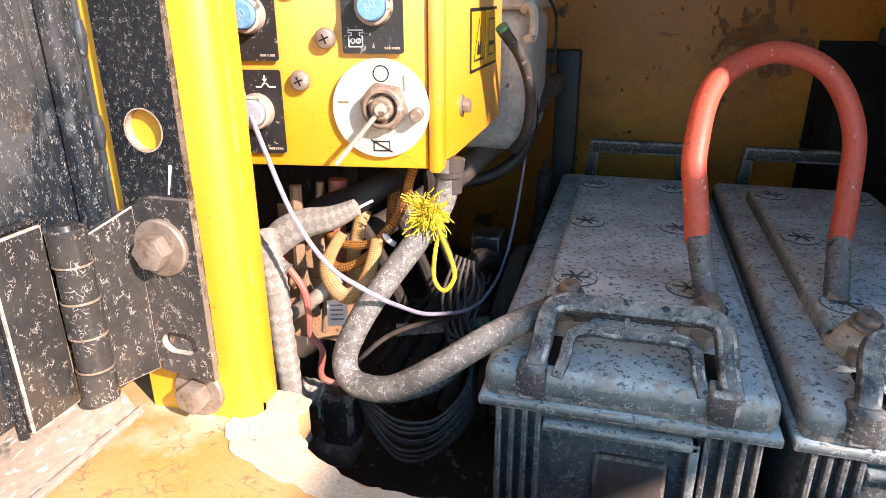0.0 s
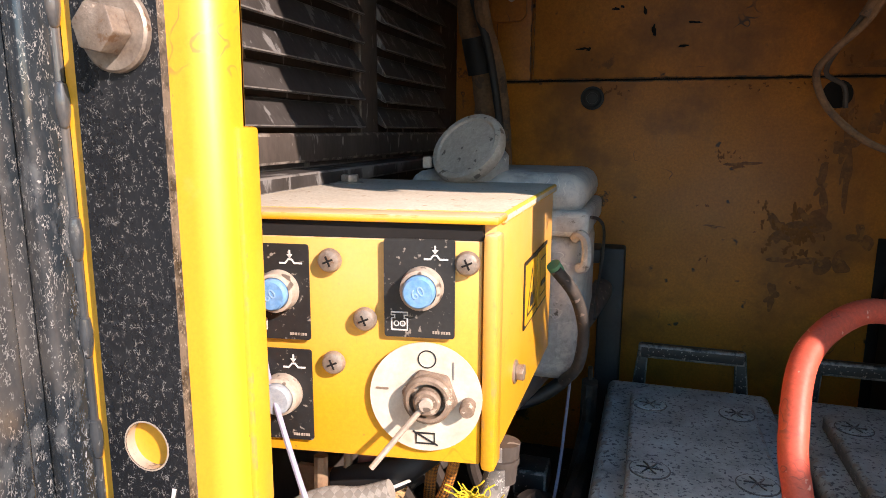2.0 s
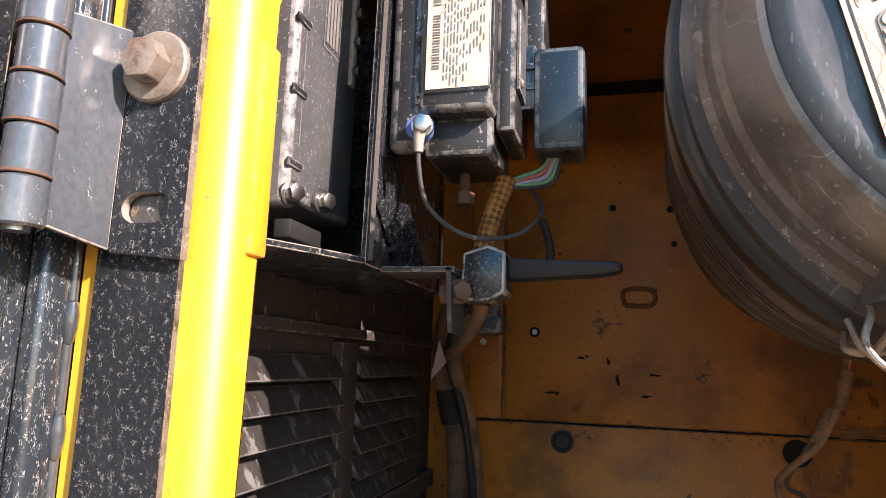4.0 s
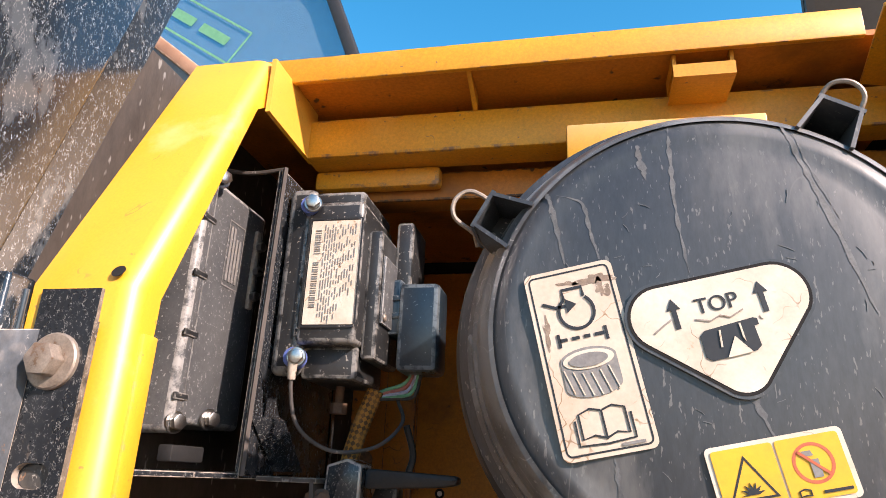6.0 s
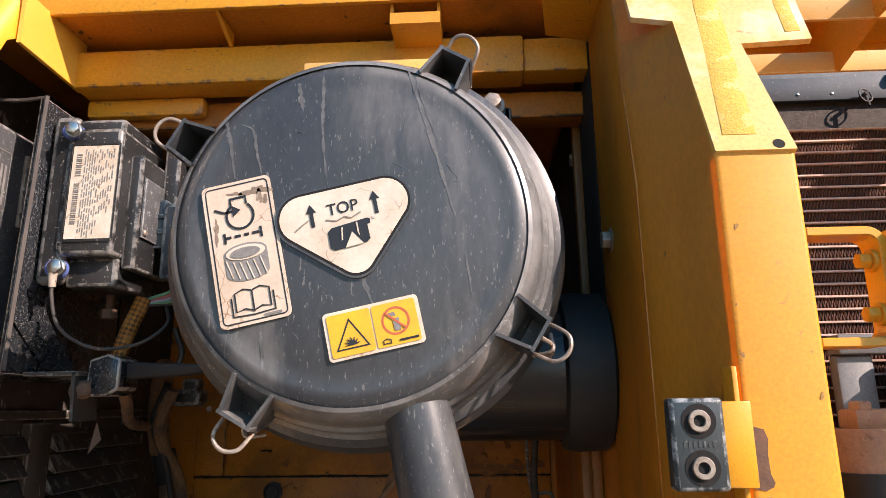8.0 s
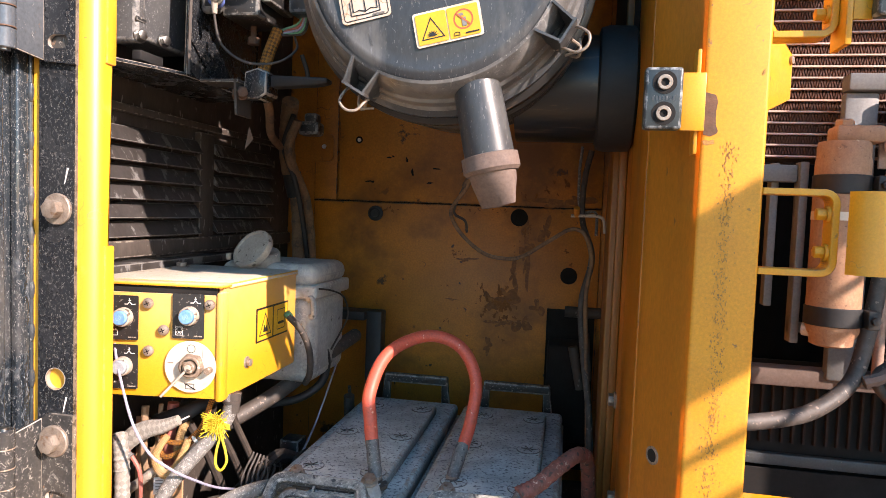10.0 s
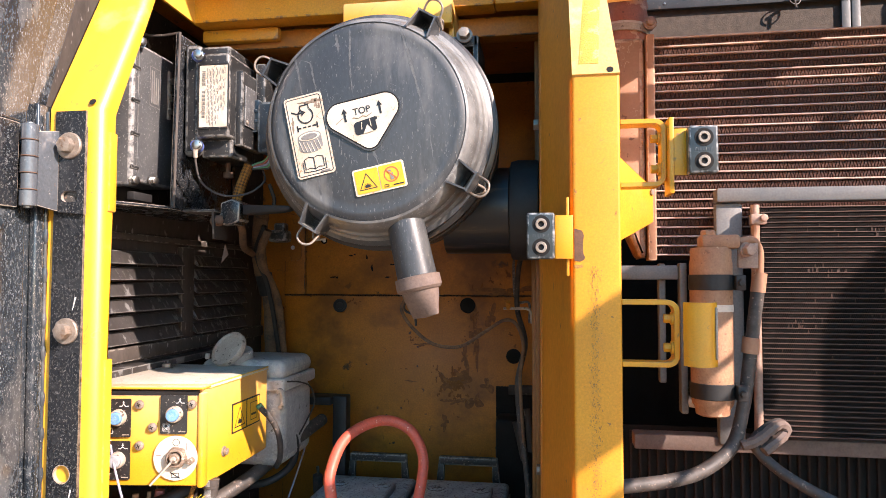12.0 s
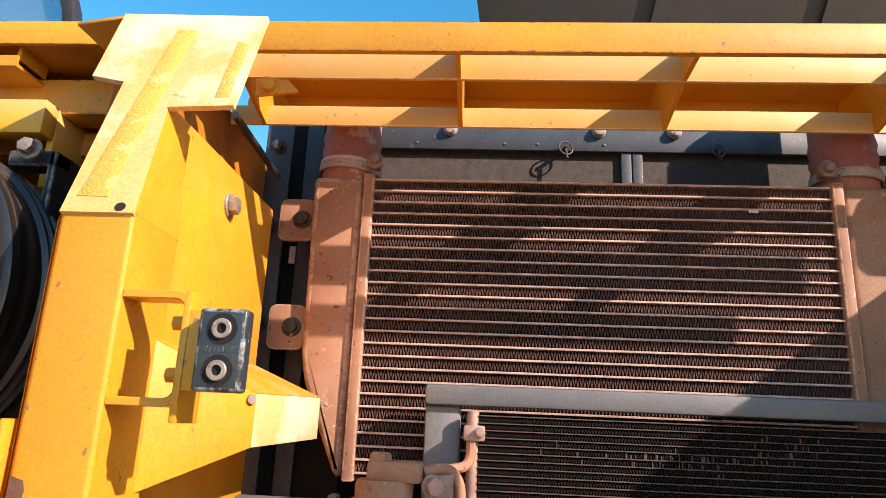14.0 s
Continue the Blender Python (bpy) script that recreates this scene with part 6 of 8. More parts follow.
def battery(x0, label, flip):
    """A long lead-acid battery with ribbed case, raised cover, six vent caps and two carrying handles."""
    w, y0, y1, zt = 0.206, 0.413, 1.000, 1.300
    b = thing("battery", (x0 + w / 2, 0.7, 1.07), label, "battery", "batteries in the compartment")
    part("case", box(x0 + 0.007, x0 + w - 0.007, y0 + 0.012, y1 - 0.01, 1.072, zt - 0.022, 0.006), m_batt_dark, b)
    part("lid", box(x0, x0 + w, y0, y1, zt - 0.030, zt, 0.010, 4), m_battery, b, "dust-coated lid")
    part("lid_rim", box(x0 - 0.003, x0 + w + 0.003, y0 - 0.003, y1 + 0.003, zt - 0.034, zt - 0.026, 0.002), m_battery, b)
    part("cover", box(x0 + 0.032, x0 + 0.175, y0 + 0.100, y1 - 0.085, zt - 0.004, zt + 0.017, 0.005, 3), m_battery, b, "raised vent cover, grey with dust")
    part("cover_skirt", box(x0 + 0.0335, x0 + 0.1735, y0 + 0.0965, y0 + 0.1005, zt - 0.002, zt + 0.0115, 0.0015), m_plastic, b, "dark near edge of the cover")
    for i in range(3):
        for dx in (0.055, 0.152):
            y = y0 + 0.138 + i * 0.163
            cap = part("vent_cap", lathe([(0.0185, 0), (0.0185, 0.0010), (0.0170, 0.0012), (0.006, 0.0008), (0, 0.0006)], (x0 + dx, y, zt + 0.0172), (0, 0, 1), 28), m_battery, b)
            part("cap_groove", lathe([(0.0187, 0.0), (0.0187, 0.0007), (0.0198, 0.0007), (0.0198, 0.0)], (x0 + dx, y, zt + 0.0172), (0, 0, 1), 28), m_batt_dark, cap)
            cross = [sheet(stroke([(-0.0125, 0), (-0.004, 0.0006), (0.0, 0.0), (0.006, -0.0008), (0.0125, 0)], 0.0011), Matrix.Translation((x0 + dx, y, zt + 0.0187)) @ Matrix.Rotation(a + i, 4, "Z"), 0, 0.0012) for a in (0, 2.1, 4.2)]
            part("cap_slot", join(*cross), m_handle, cap)
    # near handle: an outer and an inner loop leaning back; far handle: one upright loop
    lean = Vector((0, -0.707, 0.707))
    for name, hx0, hx1, yt, top, w, th in (("handle", 0.040, 0.170, y0 + 0.043, zt + 0.036, 0.014, 0.015), ("inner_loop", 0.058, 0.151, y0 + 0.030, zt + 0.022, 0.009, 0.009)):
        a, c, yf, zf = x0 + hx0, x0 + hx1, y0 + 0.003, zt - 0.006
        loop = flat_loop([(a - 0.004, yf, zf), (a, yf * 0.6 + yt * 0.4, zf * 0.6 + top * 0.4), (a + 0.003, yf * 0.15 + yt * 0.85, zf * 0.15 + top * 0.85), (a + 0.014, yt, top), (a + 0.035, yt, top), (c - 0.035, yt, top), (c - 0.014, yt, top), (c - 0.003, yf * 0.15 + yt * 0.85, zf * 0.15 + top * 0.85), (c, yf * 0.6 + yt * 0.4, zf * 0.6 + top * 0.4), (c + 0.004, yf, zf)], w, th, lean)
        part(name, loop, m_handle, b, "worn moulded carrying handle")
    for dx in (0.047, 0.1615):
        # raised near-black blocks stand for the shade of the recesses
        part("recess", box(x0 + dx - 0.0075, x0 + dx + 0.0075, y0 + 0.010, y0 + 0.054, zt - 0.004, zt + 0.0025, 0.002), m_core, b, "near-black block as the shade in the recess beside the handle")
    for dx in (0.045, 0.100, 0.163):
        part("handle_web", moved(box(-0.002, 0.002, -0.011, 0.011, -0.003, 0.003, 0.001), Matrix.Translation((x0 + dx, y0 + 0.036, zt + 0.029)) @ Matrix.Rotation(radians(45), 4, "X")), m_handle, b)
    for dx in (0.036, 0.168):
        part("handle_pivot", box(x0 + dx - 0.011, x0 + dx + 0.011, y0 - 0.004, y0 + 0.016, zt - 0.024, zt + 0.004, 0.004, 3), m_handle, b)
    a, c, yy = x0 + 0.038, x0 + 0.178, y1 + 0.018
    up = join(box(a, c, yy - 0.008, yy + 0.008, zt + 0.030, zt + 0.050, 0.004, 3), slab([(a, yy - 0.007, zt + 0.042), (a + 0.014, yy - 0.007, zt + 0.042), (a + 0.012, yy - 0.007, zt - 0.014), (a - 0.006, yy - 0.007, zt - 0.014)], -0.012, 0.002), slab([(c - 0.014, yy - 0.007, zt + 0.042), (c, yy - 0.007, zt + 0.042), (c + 0.006, yy - 0.007, zt - 0.014), (c - 0.012, yy - 0.007, zt - 0.014)], -0.012, 0.002))
    # darker plastic than the near handle, to paint the shade at the back
    part("far_handle", up, m_plastic, b, "moulded carrying handle")
    # ribs on the end of the case
    for dx in (0.010, 0.020, 0.030, 0.040, 0.160, 0.172, 0.184, 0.194):
        part("rib", box(x0 + dx, x0 + dx + 0.0045, y0 + 0.002, y0 + 0.013, 1.075, zt - 0.034, 0.0015), m_batt_dark, b)
    part("end_frame", join(box(x0 + 0.046, x0 + 0.158, y0 + 0.001, y0 + 0.013, zt - 0.052, zt - 0.045, 0.002), box(x0 + 0.151, x0 + 0.158, y0 + 0.001, y0 + 0.013, 1.08, zt - 0.045, 0.002)), m_battery, b)
    part("end_panel", box(x0 + 0.085, x0 + 0.14, y0 + 0.008, y0 + 0.013, 1.10, zt - 0.07, 0.004), m_dirt, b, "scraped panel on the end")
    for dx in (0.05, 0.158):
        lump = lathe([(0.018, 0), (0.019, 0.006), (0.015, 0.011), (0.013, 0.020), (0.010, 0.024), (0, 0.024)], (x0 + dx, y0 + 0.092, zt - 0.001), (0.1, 0, 1), 22)
        for v in lump.verts:
            v.co += noise.noise_vector(v.co * 70) * 0.004
        part("terminal_crust", lump, m_drift if dx < 0.1 else m_tank, b, "corroded terminal crust")
        part("terminal_bolt", hex_head((x0 + dx + 0.004, y0 + 0.086, zt + 0.025), (0.1, -0.3, 1), 0.009, 0.007, 0.012), m_bolt, b)
        part("terminal_post", lathe([(0.010, 0), (0.009, 0.012), (0, 0.012)], (x0 + dx, y0 + 0.072, zt - 0.002), (0, 0, 1), 20), m_bolt, b)
    return b


battery(-0.078, "black dusty long battery with a scraped end", False)
battery(0.140, "black dusty long battery beside the side wall", True)


def lug(p0, p1, label):
    t = thing("cable_lug", p1, label, "cable lug")
    p0, p1 = Vector(p0), Vector(p1)
    part("barrel", tube([p0, p0 * 0.5 + p1 * 0.5, p1], 0.0098, 12, 4, 0.04), m_batt_dark, t)
    part("clamp", lathe([(0.017, 0), (0.017, 0.006), (0.010, 0.008), (0.010, 0.012), (0, 0.012)], p1 - Vector((0, 0, 0.010)), (0, 0, 1), 20), m_dirt, t, "corroded clamp ring")
    part("nut", hex_head(p1, (0.1, 0, 1), 0.009, 0.007), m_bolt, t)


jump = thing("link_cable", (0.14, 0.6, 1.33), "faded red battery link cable arched between the batteries", "cable")
part("cable", tube([(0.0735, 0.542, 1.364), (0.0685, 0.545, 1.400), (0.064, 0.555, 1.438), (0.078, 0.600, 1.486), (0.127, 0.652, 1.507), (0.178, 0.668, 1.490), (0.206, 0.662, 1.442), (0.205, 0.635, 1.385), (0.1975, 0.605, 1.348)], 0.0098, 16, 8), m_red, jump)
lug((0.0735, 0.541, 1.370), (0.086, 0.524, 1.318), "grey corroded cable lug on the battery post")
lug((0.1975, 0.606, 1.352), (0.190, 0.560, 1.316), "grey corroded cable lug on the battery post")
lead = thing("battery_lead", (-0.12, 0.45, 1.3), "thick grey dusty battery lead in a rubber sleeve", "cable")
part("lead", tube([(-0.127, 0.500, 1.432), (-0.129, 0.498, 1.406), (-0.137, 0.488, 1.384), (-0.163, 0.452, 1.345), (-0.181, 0.432, 1.315), (-0.192, 0.420, 1.285), (-0.181, 0.410, 1.269), (-0.147, 0.402, 1.274), (-0.107, 0.402, 1.300), (-0.078, 0.415, 1.318), (-0.058, 0.445, 1.320), (-0.040, 0.490, 1.312)], 0.0102, 14, 8), m_hose, lead)
part("gland", join(cyl((-0.127, 0.500, 1.404), (-0.126, 0.502, 1.432), 0.0105, 0.0118, 20), cyl((-0.127, 0.5, 1.418), (-0.127, 0.5, 1.422), 0.0128, seg=20)), m_dirt, lead, "dusty cable gland")
lug((-0.040, 0.490, 1.314), (-0.018, 0.503, 1.316), "corroded lug hidden under the handle")
lead2 = thing("battery_lead", (0.36, 0.55, 1.34), "grimy red battery lead wrapped in tape", "cable")
part("lead", tube([(0.292, 0.490, 1.336), (0.315, 0.505, 1.345), (0.345, 0.54, 1.362), (0.370, 0.58, 1.366), (0.384, 0.62, 1.34), (0.39, 0.66, 1.26), (0.39, 0.70, 1.15)], 0.0108, 14, 9, 0.06), m_redtape, lead2)
lug((0.300, 0.496, 1.340), (0.286, 0.490, 1.318), "grimy cable lug on the battery post")
# electronics bracket and modules
brk = thing("module_bracket", (-0.28, 0.6, 1.9), "black steel bracket carrying two control modules", "bracket")
part("tray", prism([(-0.362, 0.44), (-0.29, 0.452), (-0.262, 0.510), (-0.243, 0.556), (-0.243, 0.80), (-0.362, 0.80)], "z", 1.897, 1.9025, 0.001), m_black, brk)
part("upright", slab([(-0.243, 0.556, 1.900), (-0.243, 0.80, 1.900), (-0.243, 0.80, 2.23), (-0.243, 0.566, 2.23)], 0.005, 0.001), m_black, brk)
part("upright_lip", slab([(-0.243, 0.556, 1.900), (-0.2395, 0.552, 1.900), (-0.2395, 0.562, 2.23), (-0.243, 0.566, 2.23)], 0.004), m_dirt, brk)
part("back_sheet", box(-0.362, -0.243, 0.78, 0.785, 1.9, 2.23), m_black, brk)
part("top_edge", tube([(-0.35, 0.52, 2.232), (-0.31, 0.55, 2.226), (-0.28, 0.565, 2.226), (-0.243, 0.568, 2.230)], 0.0025, 6, 5), m_dirt, brk)
part("foot", slab([(-0.240, 0.560, 1.955), (-0.240, 0.625, 1.905), (-0.222, 0.66, 1.905), (-0.222, 0.60, 1.955)], 0.004), m_black, brk)
part("arm", box(-0.243, -0.178, 0.592, 0.640, 1.8955, 1.9005, 0.001), m_dirt, brk)
part("hook", slab([(-0.181, 0.592, 1.900), (-0.178, 0.592, 1.845), (-0.178, 0.64, 1.845), (-0.181, 0.64, 1.900)], 0.004), m_dirt, brk)
part("flag", slab([(-0.222, 0.72, 1.842), (-0.214, 0.72, 1.820), (-0.230, 0.72, 1.802), (-0.226, 0.72, 1.822)], 0.002), m_snout, brk, "loose tape end")

# bump stop on the bracket's arm
stop = thing("bump_stop", (-0.16, 0.62, 1.88), "black clamp block with a rubber finger", "clamp")
part("block", prism([(-0.176, 1.872), (-0.150, 1.872), (-0.1365, 1.880), (-0.1365, 1.915), (-0.152, 1.921), (-0.174, 1.914)], "y", 0.605, 0.650, 0.003), m_black, stop)
part("finger", prism([(-0.137, 1.892), (-0.060, 1.896), (-0.043, 1.899), (-0.0395, 1.903), (-0.043, 1.908), (-0.065, 1.909), (-0.137, 1.912)], "y", 0.618, 0.642, 0.004), m_rubber, stop, "rubber finger")
part("bolt", join(hex_head((-0.182, 0.61, 1.879), (-1, 0, 0), 0.0095, 0.008, 0.011), hex_head((-0.176, 0.604, 1.880), (0.6, -1, 0), 0.0085, 0.009, 0.011)), m_rust, stop)

mod1 = thing("control_module", (-0.33, 0.56, 1.93), "black cast control module with bolted flange", "module")
part("housing", box(-0.360, -0.295, 0.520, 0.640, 1.945, 2.200, 0.006, 3), m_module, mod1)
part("flange", box(-0.352, -0.288, 0.498, 0.521, 1.935, 2.205, 0.007, 3), m_module, mod1)
for k in range(4):
    z = 1.965 + k * 0.06
    part("flange_rib", box(-0.2895, -0.286, 0.497, 0.520, z, z + 0.007, 0.0015), m_plastic, mod1)
for y, z in ((0.508, 1.945), (0.566, 1.952), (0.520, 2.198)):
    part("bolt", hex_head((-0.290, y, z), (0.9, -0.4, 0), 0.0075, 0.008, 0.0105), m_steel, mod1)
M = facing((-0.2946, 0.575, 2.130), (0, 1, 0), (0, 0, 1))
part("data_plate", ring_frame(0.034, 0.075, 0.001, 0.0012, M, 0.0006), m_inky, mod1)
part("text_bar", join(*[sheet([(-0.012 + i * 0.0066, -0.031), (-0.0085 + i * 0.0066, -0.031), (-0.0085 + i * 0.0066, 0.031 - 0.011 * (i > 1)), (-0.012 + i * 0.0066, 0.031 - 0.011 * (i > 1))], M, 0.0003) for i in range(4)]), m_inky, mod1)
part("connector_strip", box(-0.2955, -0.290, 0.615, 0.625, 2.08, 2.175, 0.002), m_tan, mod1)
for z in (2.095, 2.125, 2.155):
    part("connector_nut", hex_head((-0.290, 0.620, z), (1, -0.3, 0), 0.006, 0.008), m_steel, mod1)
part("base_tag", box(-0.30, -0.285, 0.505, 0.56, 1.910, 1.925, 0.002), m_rubber, mod1)

mod2 = thing("control_module", (-0.19, 0.62, 2.0), "black control module with a printed white label", "module")
part("flange", box(-0.239, -0.206, 0.581, 0.600, 2.000, 2.212, 0.009, 4), m_plastic, mod2)
part("housing", box(-0.212, -0.146, 0.5765, 0.690, 2.032, 2.192, 0.006, 3), m_plastic, mod2)
part("top_block", box(-0.212, -0.150, 0.586, 0.690, 2.185, 2.208, 0.005), m_plastic, mod2)
part("lower_block", box(-0.210, -0.148, 0.596, 0.690, 1.998, 2.034, 0.005), m_plastic, mod2)
part("side_step", box(-0.147, -0.130, 0.600, 0.690, 2.02, 2.165, 0.004), m_plastic, mod2)
part("rear_step", box(-0.131, -0.110, 0.655, 0.720, 2.09, 2.195, 0.004), m_plastic, mod2)
for z in (2.19, 2.10, 2.045):
    part("side_rib", box(-0.214, -0.204, 0.5775, 0.59, z - 0.005, z + 0.005, 0.002), m_plastic, mod2)
M = facing((-0.1765, 0.5762, 2.110), (1, 0, 0), (0, 0, 1))
plate_l = part("label", sheet(round_rect(0.056, 0.116, 0.001), M), m_label, mod2, "white printed label")
rnd = random.Random(11)
bars = []
for i in range(13):
    x, y = -0.0115 + i * 0.0029, 0.0535 - 0.003 * (i % 3)
    while y > (-0.05 if i < 8 else -0.024):
        ln = rnd.uniform(0.003, 0.011)
        bars.append(sheet([(x - 0.0004, y), (x - 0.0004, y - ln), (x + 0.0004, y - ln), (x + 0.0004, y)], M, 0.0007))
        y -= ln + rnd.uniform(0.0012, 0.004 if i < 5 else 0.012)
part("text_bar", join(*bars), m_inky, plate_l)
part("code_bars", join(*[sheet([(-0.0225, y), (-0.0160, y), (-0.0160, y + w), (-0.0225, y + w)], M, 0.0007) for y, w in ((0.046 - 0.0026 * k, 0.0008 + 0.0007 * (k % 3 == 0)) for k in range(34) if k not in (11, 12, 13))]), m_inky, plate_l)
part("side_cover", box(-0.1297, -0.1262, 0.606, 0.654, 2.060, 2.136, 0.0012), m_module, mod2, "screwed side cover")
part("cover_screw", lathe([(0.0042, 0), (0.0042, 0.0012), (0.003, 0.0024), (0, 0.0026)], (-0.1262, 0.612, 2.067), (1, 0, 0), 14), m_bolt, mod2)
part("label_rim", ring_frame(0.0625, 0.1225, 0.003, 0.0022, M, 0.0016), m_plastic, mod2, "raised rim round the label")
for z in (2.187, 2.017):
    part("blue_bush", cyl((-0.2085, 0.583, z), (-0.2085, 0.571, z), 0.0115, 0.0105, 24), m_wire_blue, mod2, "blue rubber bush")
    part("bolt", hex_head((-0.204, 0.571, z), (0.25, -1, 0), 0.0082, 0.008, 0.010), m_steel, mod2)
part("stud", join(cyl((-0.185, 0.655, 1.998), (-0.185, 0.655, 1.980), 0.005, seg=12), hex_head((-0.185, 0.655, 1.980), (0, 0, -1), 0.010, 0.012)), m_rust, mod2)
part("data_plug", join(box(-0.119, -0.072, 0.638, 0.690, 2.014, 2.114, 0.006), box(-0.142, -0.117, 0.643, 0.68, 2.055, 2.120, 0.003), box(-0.138, -0.114, 0.6405, 0.645, 2.074, 2.080, 0.001), box(-0.138, -0.114, 0.6405, 0.645, 2.094, 2.100, 0.001)), m_plug, mod2, "dark blue-black wiring plug")

# wiring round the modules
gw = thing("earth_wire", (-0.16, 0.6, 1.93), "grey earth wire looped under the module", "wire")
part("wire", tube([(-0.204, 0.568, 2.012), (-0.206, 0.570, 1.985), (-0.198, 0.580, 1.948), (-0.167, 0.600, 1.927), (-0.130, 0.630, 1.934), (-0.112, 0.660, 1.961), (-0.124, 0.680, 1.987)], 0.0021, 10, 8), m_hose_dark, gw)
part("eyelet", cyl((-0.205, 0.5655, 2.016), (-0.206, 0.569, 1.994), 0.0055, 0.004, 12), m_tan, gw, "pale crimped eyelet")
hl = thing("module_harness", (-0.14, 0.66, 1.9), "orange and black braided wiring sleeve", "wiring")
part("sleeve", tube([(-0.147, 0.666, 1.995), (-0.153, 0.662, 1.975), (-0.161, 0.658, 1.948), (-0.168, 0.656, 1.915), (-0.172, 0.665, 1.885)], 0.0098, 16, 8), m_orange_braid, hl)
part("lower_sleeve", tube([(-0.170, 0.66, 1.90), (-0.176, 0.70, 1.870), (-0.22, 0.80, 1.84), (-0.27, 0.95, 1.83)], 0.0075, 12, 8), m_loom, hl, "brown taped sleeve")
for k, m in enumerate((m_wire_green, m_wire_red, m_wire_white, m_wire_green, m_wire_dark)):
    part("core", tube([(-0.150 + k * 0.002, 0.664, 1.986), (-0.138 + 0.003 * k, 0.668 + 0.001 * k, 1.996 - 0.002 * k), (-0.119 + 0.004 * k, 0.668, 2.002 - 0.003 * k), (-0.108 + 0.003 * k, 0.667, 2.011), (-0.108 + 0.003 * k, 0.665, 2.026)], 0.0021, 8, 6), m, hl)
part("tag", tube([(-0.115, 0.69, 1.96), (-0.108, 0.70, 1.93), (-0.112, 0.70, 1.91)], 0.004, 8, 5), m_plastic, hl)
trunk = thing("cable_loom", (-0.28, 1.05, 1.6), "brown taped wiring trunk clipped beside the louvres", "wiring")
part("main_sleeve", tube([(-0.262, 0.98, 1.93), (-0.300, 1.05, 1.860), (-0.306, 1.08, 1.790), (-0.290, 1.10, 1.715), (-0.283, 1.10, 1.60), (-0.28, 1.10, 1.45)], 0.0185, 12, 7, 0.04), m_loom, trunk)
part("second_sleeve", tube([(-0.245, 0.98, 1.89), (-0.272, 1.0, 1.82), (-0.262, 1.08, 1.72), (-0.254, 1.10, 1.60), (-0.25, 1.10, 1.45)], 0.0105, 10, 7, 0.05), m_loom, trunk)
part("black_cable", tube([(-0.25, 0.97, 1.90), (-0.284, 1.0, 1.835), (-0.268, 1.03, 1.76), (-0.256, 1.05, 1.67), (-0.25, 1.07, 1.58)], 0.006, 8, 7), m_rubber, trunk)
part("tape_band", cyl((-0.301, 1.083, 1.782), (-0.293, 1.096, 1.730), 0.0215, seg=20), m_rubber, trunk)
part("plug", join(box(-0.255, -0.205, 1.00, 1.04, 1.862, 1.892, 0.008), box(-0.24, -0.21, 1.0, 1.03, 1.885, 1.91, 0.006)), m_plastic, trunk, "black wiring plug")
# charge-air cooler
cool = thing("cooler", (1.0, 0.85, 1.8), "dusty aluminium charge-air cooler with brown dust-coated end tanks", "radiator")
ROWS_N, Z0, Z1, X0, X1 = 25, 1.820, 2.262, 0.652, 1.349
pitch = (Z1 - Z0) / (ROWS_N - 1)
part("core_back", box(X0, X1, 0.8425, 0.858, Z0 - 0.01, Z1 + 0.005), m_core_shaded, cool)
for k in range(ROWS_N):
    z = Z0 + pitch * k
    part("tube", box(X0, X1, 0.820, 0.846, z - 0.0017, z + 0.0017, 0.0007, 1), m_tube, cool)
bm = bmesh.new()
NF = 280
for k in range(ROWS_N - 1):
    za, zb = Z0 + pitch * k + 0.0019, Z0 + pitch * (k + 1) - 0.0019
    prev = None
    for i in range(NF + 1):
        x = X0 + (X1 - X0) * i / NF
        z = za if i % 2 else zb
        cur = (bm.verts.new((x - 0.0004, 0.8245, z)), bm.verts.new((x + 0.0004, 0.8245, z)), bm.verts.new((x + 0.0004, 0.842, z)), bm.verts.new((x - 0.0004, 0.842, z)))
        if prev:
            bm.faces.new((prev[0], prev[1], cur[1], cur[0]))
            bm.faces.new((prev[1], prev[2], cur[2], cur[1]))
            bm.faces.new((prev[3], prev[0], cur[0], cur[3]))
        prev = cur
tagged(part("fin_matrix", bm, m_fin, cool, "brown dusty corrugated fins", 10), kind="stuff")
part("left_header", box(0.636, 0.653, 0.815, 0.855, 1.808, 2.270, 0.003), m_terra, cool)
tankL = [(0.553, 2.268), (0.634, 2.268), (0.634, 1.815), (0.622, 1.812), (0.600, 1.862), (0.566, 1.945), (0.558, 1.985)]
part("left_tank", prism(tankL, "y", 0.826, 0.925, 0.010, 3), m_terra, cool, "brown dust-coated end tank")
part("right_header", box(1.349, 1.366, 0.815, 0.855, 1.808, 2.270, 0.003), m_terra, cool)
part("right_tank", prism([(1.368, 2.268), (1.46, 2.268), (1.46, 1.98), (1.43, 1.86), (1.40, 1.812), (1.368, 1.812)], "y", 0.826, 0.925, 0.010, 3), m_drier, cool, "brown dust-coated end tank")
